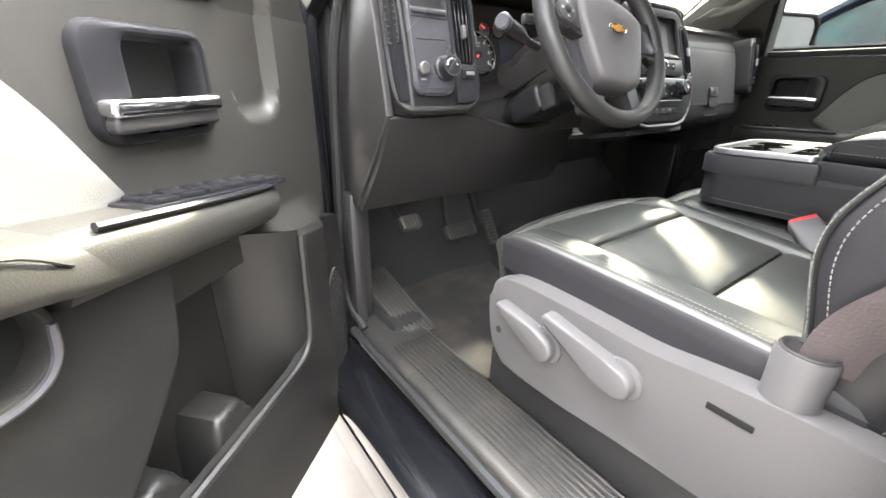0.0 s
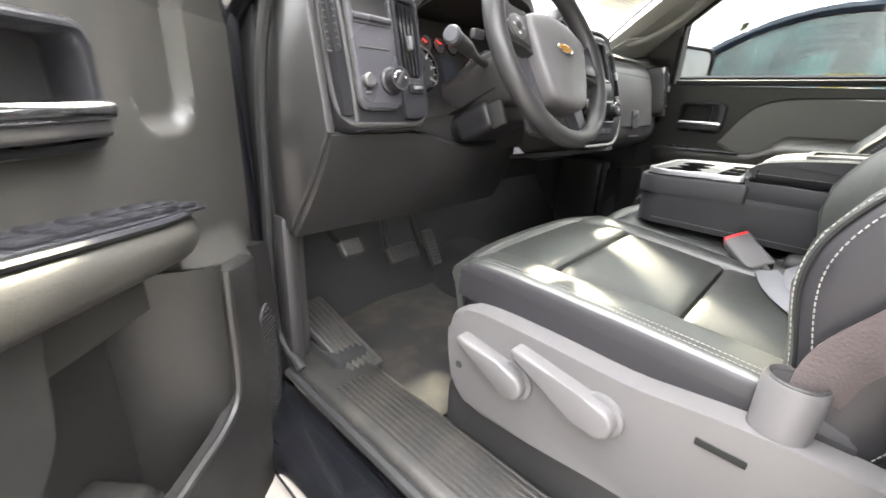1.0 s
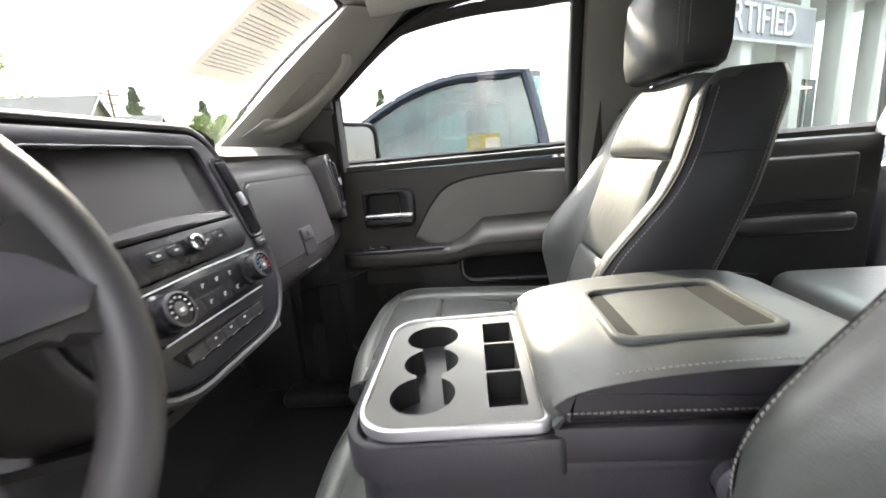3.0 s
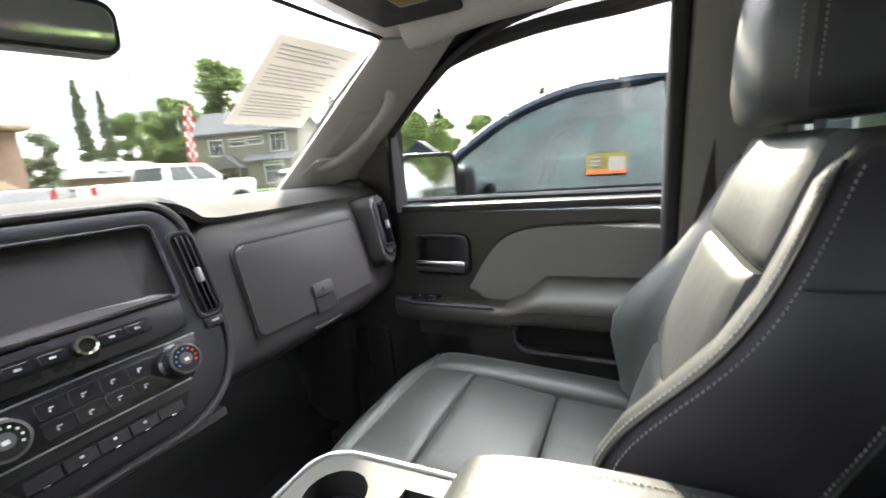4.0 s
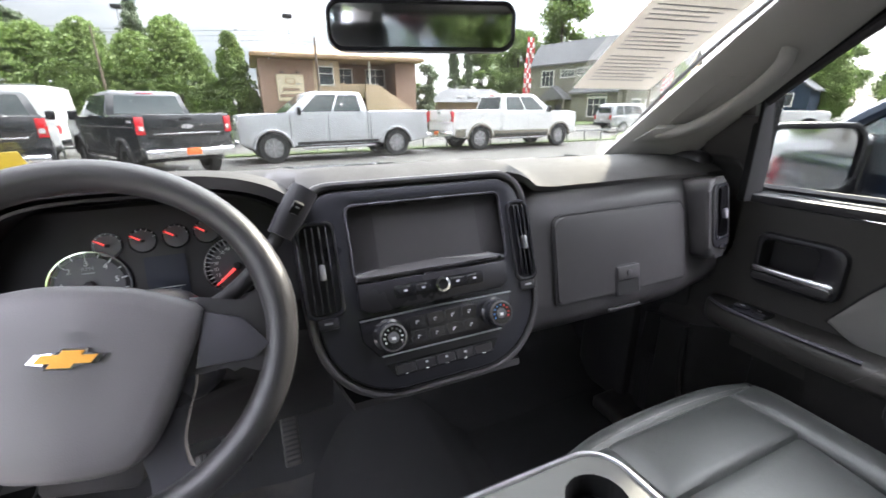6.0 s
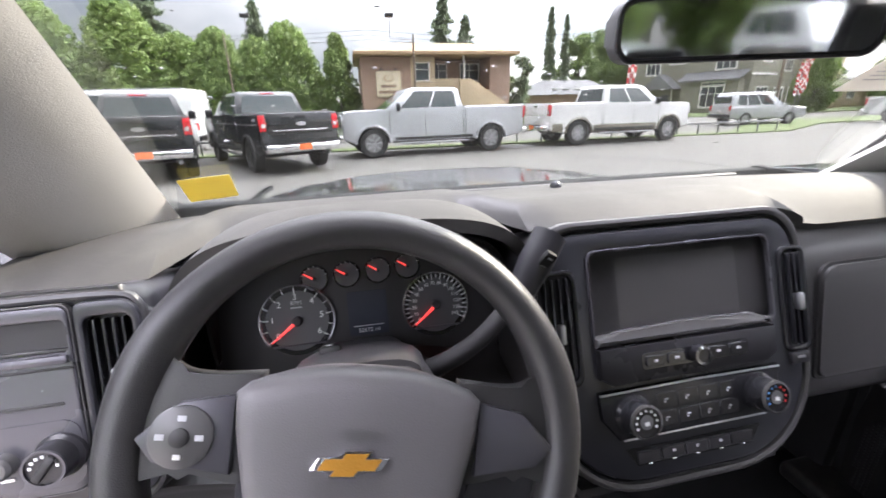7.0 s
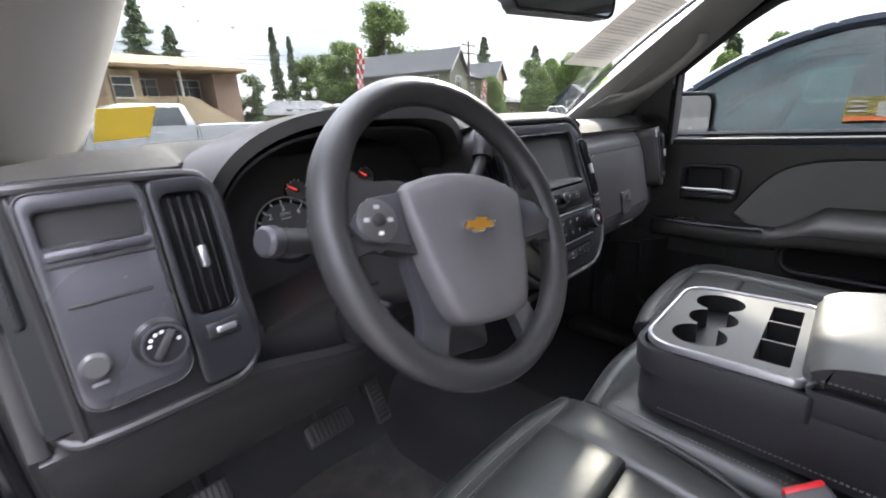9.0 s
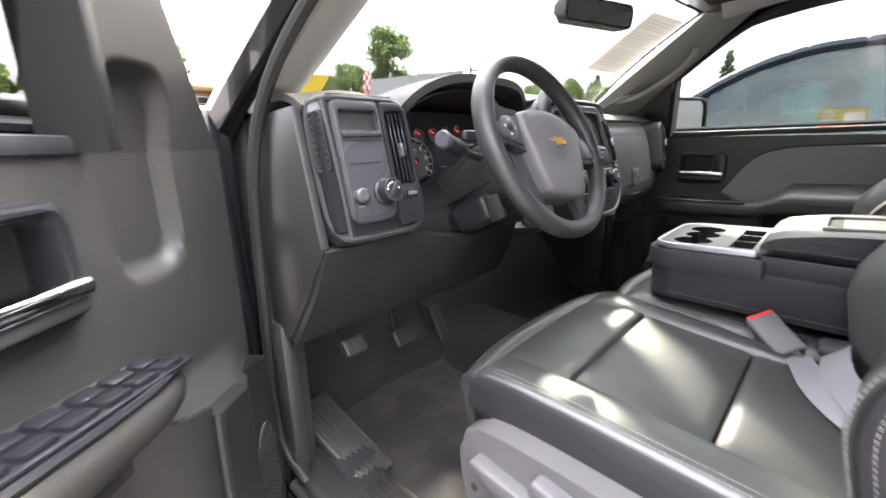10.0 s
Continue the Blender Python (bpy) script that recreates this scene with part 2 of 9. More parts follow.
M = {
    "dash": surface("moulded_dark_plastic", (0.037, 0.0355, 0.0365), 0.33, grain=0.1, grain_size=700, cells=True, vary=0.1, dirt=(0.056, 0.054, 0.052), dirt_amount=0.25, dirt_size=9),
    "dash_top": surface("soft_dash_top", (0.06, 0.058, 0.057), 0.75, spec=0.2, grain=0.4, grain_size=800, cells=True, vary=0.08, dirt=(0.13, 0.128, 0.12), dirt_amount=0.3, dirt_size=7),
    "bezel": surface("satin_grey_bezel", (0.07, 0.068, 0.078), 0.28, metal=0.25, vary=0.08, grain=0.06, grain_size=900),
    "black": surface("gloss_black_plastic", (0.012, 0.012, 0.014), 0.22, vary=0.2, grain=0.03, grain_size=300),
    "matt_black": surface("matt_black_plastic", (0.024, 0.023, 0.024), 0.6, grain=0.2, grain_size=700),
    "screen": surface("screen_glass", (0.02, 0.022, 0.025), 0.14, vary=0.2, coat=0.3),
    "lcd": surface("grey_lcd", (0.045, 0.05, 0.065), 0.2, vary=0.15),
    "chrome": surface("chrome", (0.82, 0.82, 0.84), 0.12, metal=1.0, vary=0.04),
    "silver": surface("satin_silver", (0.55, 0.55, 0.57), 0.3, metal=0.9, vary=0.05),
    "gold": surface("gold_enamel", (0.62, 0.3, 0.045), 0.3, metal=0.5, vary=0.12, vary_size=60, grain=0.4, grain_size=500),
    "leather": surface("black_leather", (0.022, 0.0245, 0.0225), 0.45, grain=0.1, grain_size=420, cells=True, vary=0.18, vary_size=5, spec=1.0, crease=0.16, dirt=(0.045, 0.047, 0.043), dirt_amount=0.3, dirt_size=8),
    "side_vinyl": surface("black_seat_vinyl", (0.021, 0.02, 0.023), 0.46, grain=0.06, grain_size=520, cells=True, vary=0.14, vary_size=6),
    "wheel_rubber": surface("grained_wheel_rubber", (0.034, 0.033, 0.034), 0.33, grain=0.2, grain_size=1100, cells=True, vary=0.12),
    "hub": surface("hub_plastic", (0.113, 0.107, 0.111), 0.4, grain=0.15, grain_size=900, cells=True, vary=0.06),
    "grey_plastic": surface("light_grey_plastic", (0.1, 0.096, 0.099), 0.45, grain=0.15, grain_size=700, cells=True, vary=0.05, dirt=(0.1, 0.095, 0.09), dirt_amount=0.3, dirt_size=9),
    "insert": surface("grey_door_vinyl", (0.21, 0.204, 0.197), 0.5, grain=0.2, grain_size=600, cells=True, vary=0.07),
    "pillar": surface("pale_grey_trim", (0.29, 0.284, 0.262), 0.68, grain=0.35, grain_size=600, vary=0.07, dirt=(0.33, 0.32, 0.3), dirt_amount=0.3),
    "headliner": surface("headliner_cloth", (0.5, 0.49, 0.465), 0.9, grain=0.5, grain_size=500, vary=0.06),
    "door_pad": surface("dark_door_vinyl", (0.042, 0.04, 0.036), 0.4, grain=0.15, grain_size=450, cells=True, vary=0.08),
    # dash plastic again, lighter and warmer to stand in for daylight on the doors
    "door_trim": surface("grained_lit_door_plastic", (0.043, 0.041, 0.038), 0.36, grain=0.14, grain_size=700, cells=True, vary=0.08, dirt=(0.075, 0.071, 0.062), dirt_amount=0.25, dirt_size=8),
    "plaster": surface("white_render", (0.5, 0.5, 0.49), 0.8, grain=0.3, grain_size=40, vary=0.05),
    "satin_grey": surface("satin_grey_plastic", (0.075, 0.073, 0.074), 0.28, vary=0.06, grain=0.05, grain_size=900),
    "dial": surface("grey_dial_face", (0.085, 0.085, 0.09), 0.4, vary=0.08),
    # near-black for wells, slots and seams, standing in for the shade inside
    "well": surface("recess_shade_black", (0.012, 0.012, 0.012), 0.7, spec=0.2, vary=0.2),
    "console_side": surface("console_vinyl", (0.022, 0.021, 0.024), 0.44, grain=0.18, grain_size=420, cells=True, vary=0.12, spec=0.5),
    "dark_frame": surface("dark_pod_plastic", (0.018, 0.0175, 0.02), 0.3, spec=0.4, grain=0.08, grain_size=700, cells=True, vary=0.1),
    # door plastic darkened to stand in for shade low on the door; dirt over it
    "door_shaded": surface("shaded_lower_door", (0.017, 0.0165, 0.016), 0.4, grain=0.15, grain_size=700, cells=True, vary=0.12, dirt=(0.05, 0.047, 0.042), dirt_amount=0.35, dirt_size=7),
    "thread": surface("pale_thread", (0.23, 0.222, 0.21), 0.8, grain=0.3, grain_size=900),
    "belt": surface("woven_belt", (0.075, 0.06, 0.06), 0.75, grain=0.7, grain_size=300, vary=0.2, vary_size=40),
    "strap": surface("grey_webbing", (0.2, 0.2, 0.22), 0.75, grain=0.6, grain_size=300, vary=0.1),
    "red": surface("red_button", (0.62, 0.02, 0.025), 0.4, vary=0.08),
    # needle red with a faint glow of its own added
    "needle": lamp_surface("glowing_red_needle", (0.75, 0.05, 0.04), 0.25),
    "white_mark": surface("white_print", (0.75, 0.75, 0.75), 0.6, vary=0.05),
    "grey_mark": surface("grey_print", (0.42, 0.42, 0.44), 0.6, vary=0.08),
    "carpet": surface("dark_carpet", (0.018, 0.018, 0.019), 0.95, grain=0.9, grain_size=350, vary=0.3, vary_size=20),
    "mat": surface("dusty_rubber_mat", (0.028, 0.027, 0.027), 0.62, grain=0.4, grain_size=300, vary=0.2, dirt=(0.13, 0.107, 0.077), dirt_amount=0.5, dirt_size=7),
    "sill": surface("scuffed_sill_plastic", (0.033, 0.032, 0.031), 0.42, grain=0.3, grain_size=400, vary=0.2, dirt=(0.11, 0.096, 0.082), dirt_amount=0.45, dirt_size=14),
    "rubber": surface("black_rubber", (0.018, 0.018, 0.019), 0.65, grain=0.3, grain_size=300, vary=0.2),
    "navy": surface("black_metallic_paint", (0.008, 0.0085, 0.011), 0.2, metal=0.25, coat=1.0, vary=0.2, dirt=(0.04, 0.04, 0.042), dirt_amount=0.25, dirt_size=12),
    "paper": leafy("window_sheet", (0.62, 0.6, 0.56), 0.35, 0.05),
    "yellow": leafy("yellow_paper", (0.5, 0.42, 0.12), 0.5, 0.06),
    "asphalt": surface("worn_asphalt", (0.108, 0.102, 0.092), 0.85, grain=0.8, grain_size=60, vary=0.16, vary_size=0.35, dirt=(0.13, 0.127, 0.122), dirt_amount=0.6, dirt_size=0.9),
    "concrete": surface("pale_concrete", (0.17, 0.15, 0.135), 0.85, grain=0.6, grain_size=90, vary=0.1, vary_size=2.0, dirt=(0.11, 0.097, 0.085), dirt_amount=0.6, dirt_size=5),
    "grass": surface("lawn", (0.09, 0.13, 0.04), 0.95, grain=0.9, grain_size=40, vary=0.4, vary_size=1.2, dirt=(0.16, 0.15, 0.06), dirt_amount=0.5, dirt_size=2),
    "leaf": leafy("broad_leaves", (0.25, 0.34, 0.11)),
    "leaf_dark": leafy("conifer_needles", (0.23, 0.28, 0.18)),
    "leaf_mid": leafy("hedge_leaves", (0.22, 0.3, 0.1)),
    "leaf_red": leafy("copper_leaves", (0.1, 0.03, 0.035)),
    "bark": surface("bark", (0.09, 0.07, 0.05), 0.9, grain=0.9, grain_size=30, vary=0.3),
    "white_paint": surface("white_vehicle_paint", (0.7, 0.7, 0.69), 0.25, coat=0.8, vary=0.03),
    "silver_paint": surface("silver_vehicle_paint", (0.47, 0.48, 0.5), 0.3, metal=0.3, coat=0.8, vary=0.04),
    "black_paint": surface("black_vehicle_paint", (0.012, 0.013, 0.015), 0.16, coat=1.0, vary=0.2),
    "blue_paint": surface("dark_blue_vehicle_paint", (0.026, 0.042, 0.075), 0.22, metal=0.3, coat=1.0, vary=0.12),
    "tan_paint": surface("tan_vehicle_paint", (0.2, 0.18, 0.14), 0.3, metal=0.3, coat=0.6, vary=0.05),
    "tint": surface("tinted_window", (0.03, 0.042, 0.042), 0.04, spec=0.8, vary=0.2),
    "tyre": surface("tyre_rubber", (0.022, 0.022, 0.022), 0.8, grain=0.4, grain_size=120, vary=0.2),
    "tail": surface("red_lamp", (0.55, 0.015, 0.02), 0.15, coat=0.6, vary=0.1),
    "lens": surface("clear_lamp", (0.7, 0.7, 0.7), 0.1, metal=0.4, vary=0.1),
    "amber": surface("orange_plate", (0.8, 0.17, 0.04), 0.5, vary=0.05),
    "house_brown": surface("brown_stucco", (0.33, 0.22, 0.17), 0.9, grain=0.5, grain_size=40, vary=0.1, vary_size=1.0),
    "house_tan": surface("tan_stucco", (0.52, 0.4, 0.27), 0.9, grain=0.5, grain_size=40, vary=0.08, vary_size=1.0),
    "fascia": surface("tan_fascia", (0.4, 0.27, 0.16), 0.8, vary=0.08),
    "house_grey": surface("grey_green_siding", (0.24, 0.23, 0.18), 0.85, grain=0.4, grain_size=30, vary=0.07, vary_size=1.0),
    "blue_siding": surface("dark_blue_siding", (0.025, 0.042, 0.07), 0.8, grain=0.4, grain_size=30, vary=0.08, vary_size=1.0),
    "roof_grey": surface("grey_shingles", (0.16, 0.16, 0.165), 0.9, grain=0.8, grain_size=25, vary=0.2, vary_size=4.0),
    "trim_white": surface("white_trim", (0.72, 0.71, 0.68), 0.6, vary=0.05),
    "cream": surface("cream_board", (0.7, 0.62, 0.46), 0.7, vary=0.05),
    "dark_glass": surface("far_window", (0.05, 0.06, 0.065), 0.08, spec=0.7, vary=0.25),
    "steel": surface("galvanised_steel", (0.32, 0.32, 0.33), 0.45, metal=0.8, vary=0.15),
    "wood_pole": surface("timber_pole", (0.17, 0.13, 0.1), 0.9, grain=0.7, grain_size=20, vary=0.2),
    "flag_red": surface("red_flag_cloth", (0.62, 0.06, 0.06), 0.8, vary=0.1),
    "flag_white": surface("white_flag_cloth", (0.8, 0.78, 0.76), 0.8, vary=0.05),
    "sign_blue": surface("blue_print", (0.05, 0.2, 0.5), 0.6, vary=0.08),
    "banner": surface("grey_banner", (0.3, 0.3, 0.34), 0.7, vary=0.06),
    "glass": pane("clear_glass", (0.42, 0.43, 0.417)),
    "smoke": pane("privacy_glass", (0.5, 0.54, 0.53)),
    "blue_glass": pane("blue_tinted_window", (0.34, 0.52, 0.53), base=0.14),
    "mirror": surface("mirror_silver", (0.6, 0.61, 0.63), 0.015, metal=1.0, vary=0.0),
}


# ---------------------------------------------------------------- shape tools
def smooth_step(a, b, x):
    t = min(1.0, max(0.0, (x - a) / (b - a)))
    return t * t * (3 - 2 * t)


def thing(name, label, category, base=(0, 0, 0), group="", kind=""):
    ob = new(name)
    ob.empty_display_size = 0.1
    ob.matrix_basis = Matrix.Translation(base)
    return tagged(ob, label, category, group, kind)


def part(name, bm, material, parent=None, label="", sharp=38, flat=False):
    """Links a bmesh, given in world places, as one mesh object."""
    bmesh.ops.recalc_face_normals(bm, faces=bm.faces)
    me = bpy.data.meshes.new(name)
    bm.to_mesh(me)
    bm.free()
    me.materials.append(M[material] if isinstance(material, str) else material)
    if not flat:
        me.shade_smooth()
        me.set_sharp_from_angle(angle=radians(sharp))
    ob = new(name, me)
    if parent:
        ob.parent = parent
        top = parent
        if parent.parent is None:
            ob.matrix_parent_inverse = top.matrix_basis.inverted()
    if label:
        ob["label"] = label
    return ob


def share(name, ob, m, parent=None):
    """Another object on the mesh of ob, moved by m from where ob was built."""
    o = new(name, ob.data)
    if parent:
        o.parent = parent
        if parent.parent is None:
            o.matrix_parent_inverse = parent.matrix_basis.inverted()
    o.matrix_basis = m
    return o


def solid(name, bm, material, label, category, group="", kind="", sharp=38):
    """A thing of a single mesh."""
    return tagged(part(name, bm, material, sharp=sharp), label, category, group, kind)


def frame_at(origin, tilt=0.0, turn=0.0):
    """A frame on a face that looks back (-y), leaning up by tilt: local x right, y up the face, z out of it."""
    t = radians(tilt)
    z, x = Vector((0, -math.cos(t), math.sin(t))), Vector((1, 0, 0))
    y = z.cross(x)
    m = Matrix((x, y, z)).transposed().to_4x4()
    return Matrix.Translation(origin) @ Matrix.Rotation(radians(turn), 4, "Z") @ m


def join(*bms):
    out = bmesh.new()
    for b in bms:
        me = bpy.data.meshes.new("tmp")
        b.to_mesh(me)
        b.free()
        out.from_mesh(me)
        bpy.data.meshes.remove(me)
    return out


def rbox(c, s, r=0.008, seg=2, m=None):
    """A box of size s round c, its edges rounded by r."""
    bm = bmesh.new()
    bmesh.ops.create_cube(bm, size=1.0, matrix=Matrix.Translation(c) @ Matrix.Diagonal((*s, 1)))
    r = min(r, 0.49 * min(s))
    if r > 0:
        bmesh.ops.bevel(bm, geom=bm.edges[:], offset=r, segments=seg, profile=0.5, affect="EDGES")
    if m:
        bm.transform(m)
    return bm


def rrect(w, h, r, n=5, cx=0.0, cy=0.0):
    """A rounded rectangle as a ring of 2D points. r: one radius, or four (right top, left top, left bottom, right bottom)."""
    rs = [r] * 4 if not isinstance(r, (tuple, list)) else r
    pts = []
    for k, (sx, sy) in enumerate(((1, 1), (-1, 1), (-1, -1), (1, -1))):
        q = min(rs[k], w / 2 - 1e-4, h / 2 - 1e-4)
        for i in range(n + 1):
            a = math.pi / 2 * (k + i / n)
            pts.append((cx + sx * (w / 2 - q) + q * math.cos(a), cy + sy * (h / 2 - q) + q * math.sin(a)))
    return pts


def plate(pts, t, m=None, r=0.0, seg=2, base=0.0):
    """A 2D ring, pushed from base to base + t along local z, its upper rim rounded by r."""
    bm = bmesh.new()
    lo = [bm.verts.new((x, y, base)) for x, y in pts]
    hi = [bm.verts.new((x, y, base + t)) for x, y in pts]
    bm.faces.new(lo[::-1])
    top = bm.faces.new(hi)
    for i in range(len(pts)):
        j = (i + 1) % len(pts)
        bm.faces.new((lo[i], lo[j], hi[j], hi[i]))
    if r > 0:
        bmesh.ops.bevel(bm, geom=top.edges[:], offset=r, segments=seg, profile=0.5, affect="EDGES")
    if m:
        bm.transform(m)
    return bm


def ringplate(outer, inner, t, m=None, base=0.0, r=0.0):
    """A flat frame between two rings of equal count, t thick."""
    bm = bmesh.new()
    n = len(outer)
    ro, ri = [], []
    loops = [[bm.verts.new((x, y, z)) for x, y in pts] for pts, z in ((outer, base), (outer, base + t), (inner, base + t), (inner, base))]
    for a in range(4):
        b = (a + 1) % 4
        for i in range(n):
            j = (i + 1) % n
            bm.faces.new((loops[a][i], loops[a][j], loops[b][j], loops[b][i]))
    if r > 0:
        es = [e for e in bm.edges if all(v in loops[1] for v in e.verts) or all(v in loops[2] for v in e.verts)]
        bmesh.ops.bevel(bm, geom=es, offset=r, segments=2, profile=0.5, affect="EDGES")
    if m:
        bm.transform(m)
    return bm


def prism(pts, axis, a, b, r=0.0, seg=2):
    """A 2D ring pushed along an axis from a to b. Ring in (y, z) for x, (x, z) for y, (x, y) for z."""
    put = {"x": lambda u, v, w: (w, u, v), "y": lambda u, v, w: (u, w, v), "z": lambda u, v, w: (u, v, w)}[axis]
    bm = bmesh.new()
    lo, hi = [bm.verts.new(put(u, v, a)) for u, v in pts], [bm.verts.new(put(u, v, b)) for u, v in pts]
    caps = [bm.faces.new(lo[::-1]), bm.faces.new(hi)]
    for i in range(len(pts)):
        j = (i + 1) % len(pts)
        bm.faces.new((lo[i], lo[j], hi[j], hi[i]))
    if r > 0:
        bmesh.ops.bevel(bm, geom=list({e for f in caps for e in f.edges}), offset=r, segments=seg, profile=0.5, affect="EDGES")
    return bm


def loft(rings, cap=True, closed=False):
    """Skin over rings of 3D points of equal count."""
    bm = bmesh.new()
    vs = [[bm.verts.new(p) for p in ring] for ring in rings]
    n = len(vs[0])
    pairs = list(zip(vs, vs[1:])) + ([(vs[-1], vs[0])] if closed else [])
    for a, b in pairs:
        for i in range(n):
            j = (i + 1) % n
            bm.faces.new((a[i], a[j], b[j], b[i]))
    if cap and not closed:
        bm.faces.new(vs[0][::-1])
        bm.faces.new(vs[-1])
    return bm


def tube(path, r, n=8, closed=False, flat=1.0):
    """A round bar along a path. r: a radius, or a function of 0..1. flat squashes it along the path's side."""
    pts = [Vector(p) for p in path]
    rings, up = [], None
    for i, p in enumerate(pts):
        a = pts[(i - 1) % len(pts)] if closed or i else p
        b = pts[(i + 1) % len(pts)] if closed or i < len(pts) - 1 else p
        d = (b - a).normalized()
        if up is None:
            up = d.orthogonal().normalized() if abs(d.z) > 0.95 else Vector((0, 0, 1))
        side = d.cross(up).normalized()
        up = side.cross(d).normalized()
        rad = r(i / max(1, len(pts) - 1)) if callable(r) else r
        rings.append([p + rad * (math.cos(2 * math.pi * k / n) * side * flat + math.sin(2 * math.pi * k / n) * up) for k in range(n)])
    return loft(rings, not closed, closed)


def lathe(profile, n=24, m=None):
    """A ring of (radius, height) pairs turned round local z; ends at radius 0 or open."""
    bm = bmesh.new()
    rings = []
    for r, z in profile:
        rings.append([bm.verts.new((0, 0, z))] if r < 1e-6 else
                     [bm.verts.new((r * math.cos(2 * math.pi * k / n), r * math.sin(2 * math.pi * k / n), z)) for k in range(n)])
    for a, b in zip(rings, rings[1:]):
        for i in range(n):
            j = (i + 1) % n
            q = [a[i % len(a)], a[j % len(a)], b[j % len(b)], b[i % len(b)]]
            q = list(dict.fromkeys(q))
            if len(q) > 2:
                bm.faces.new(q)
    if m:
        bm.transform(m)
    return bm


def sheet(fn, nu, nv, thick=0.0):
    """A surface fn(u, v), u and v from 0 to 1, made thick along its normals."""
    bm = bmesh.new()
    P = [[Vector(fn(i / nu, j / nv)) for j in range(nv + 1)] for i in range(nu + 1)]
    top = [[bm.verts.new(p) for p in row] for row in P]
    for i in range(nu):
        for j in range(nv):
            bm.faces.new((top[i][j], top[i + 1][j], top[i + 1][j + 1], top[i][j + 1]))
    if thick:
        def nrm(i, j):
            a, b = P[min(i + 1, nu)][j] - P[max(i - 1, 0)][j], P[i][min(j + 1, nv)] - P[i][max(j - 1, 0)]
            return a.cross(b).normalized()
        low = [[bm.verts.new(P[i][j] - thick * nrm(i, j)) for j in range(nv + 1)] for i in range(nu + 1)]
        for i in range(nu):
            for j in range(nv):
                bm.faces.new((low[i][j + 1], low[i + 1][j + 1], low[i + 1][j], low[i][j]))
        rim = [(i, 0) for i in range(nu)] + [(nu, j) for j in range(nv)] + [(i, nv) for i in range(nu, 0, -1)] + [(0, j) for j in range(nv, 0, -1)]
        for (i, j), (k, q) in zip(rim, rim[1:] + rim[:1]):
            bm.faces.new((top[i][j], low[i][j], low[k][q], top[k][q]))
    return bm


def pad(a, b, c, d, t, deep=0.05, n=14, edge=5.0, crown=0.0, m=None):
    """An upholstered pad over the four corners a, b, c, d (counter-clockwise from outside): rounded rim of height t, crown at the middle, deep below."""
    a, b, c, d = map(Vector, (a, b, c, d))
    out = ((b - a).cross(d - a)).normalized()

    def fn(u, v):
        s, q = abs(2 * u - 1), abs(2 * v - 1)
        dome = math.sqrt(max(0.0, (1 - s ** (2 * edge)) * (1 - q ** (2 * edge))))
        p = a.lerp(b, u).lerp(d.lerp(c, u), v)
        return p + out * (t * dome + crown * (1 - s * s) * (1 - q * q))

    def warp(x):
        x = 2 * x - 1
        return 0.5 + 0.5 * math.copysign(1 - (1 - abs(x)) ** 1.7, x)

    top = sheet(lambda u, v: fn(warp(u), warp(v)), n, n)
    low = bmesh.new()
    vs = [low.verts.new(p) for p in (a, b, c, d)]
    ws = [low.verts.new(p - out * deep) for p in (a, b, c, d)]
    low.faces.new(ws[::-1])
    for i in range(4):
        low.faces.new((vs[i], ws[i], ws[(i + 1) % 4], vs[(i + 1) % 4]))
    bm = join(top, low)
    if m:
        bm.transform(m)
    return bm


def curve_pts(keys, n=8):
    """A smooth run (Catmull-Rom) through key points."""
    k = [Vector(p) for p in keys]
    k = [2 * k[0] - k[1]] + k + [2 * k[-1] - k[-2]]
    out = []
    for i in range(1, len(k) - 2):
        for s in range(n):
            t = s / n
            a, b, c, d = k[i - 1], k[i], k[i + 1], k[i + 2]
            out.append(0.5 * ((2 * b) + (c - a) * t + (2 * a - 5 * b + 4 * c - d) * t * t + (3 * b - a - 3 * c + d) * t ** 3))
    return out + [k[-2]]


def drape(path, obs, lift=0.0006):
    """Lays a line of (x, y) on the highest faces of obs."""
    tris = []
    for ob in obs:
        ob.data.calc_loop_triangles()
        v = np.array([tuple(p.co) for p in ob.data.vertices])
        tris.append(v[np.array([tuple(t.vertices) for t in ob.data.loop_triangles])])
    tri = np.concatenate(tris)
    a, b, c = tri[:, 0], tri[:, 1], tri[:, 2]
    det = (b[:, 1] - c[:, 1]) * (a[:, 0] - c[:, 0]) + (c[:, 0] - b[:, 0]) * (a[:, 1] - c[:, 1])
    det = np.where(np.abs(det) < 1e-12, 1e-12, det)
    line = []
    for x, y in path:
        u = ((b[:, 1] - c[:, 1]) * (x - c[:, 0]) + (c[:, 0] - b[:, 0]) * (y - c[:, 1])) / det
        w = ((c[:, 1] - a[:, 1]) * (x - c[:, 0]) + (a[:, 0] - c[:, 0]) * (y - c[:, 1])) / det
        inside = (u >= 0) & (w >= 0) & (u + w <= 1)
        if inside.any():
            z = (u * a[:, 2] + w * b[:, 2] + (1 - u - w) * c[:, 2])[inside].max()
            line.append((x, y, float(z) + lift))
    return line


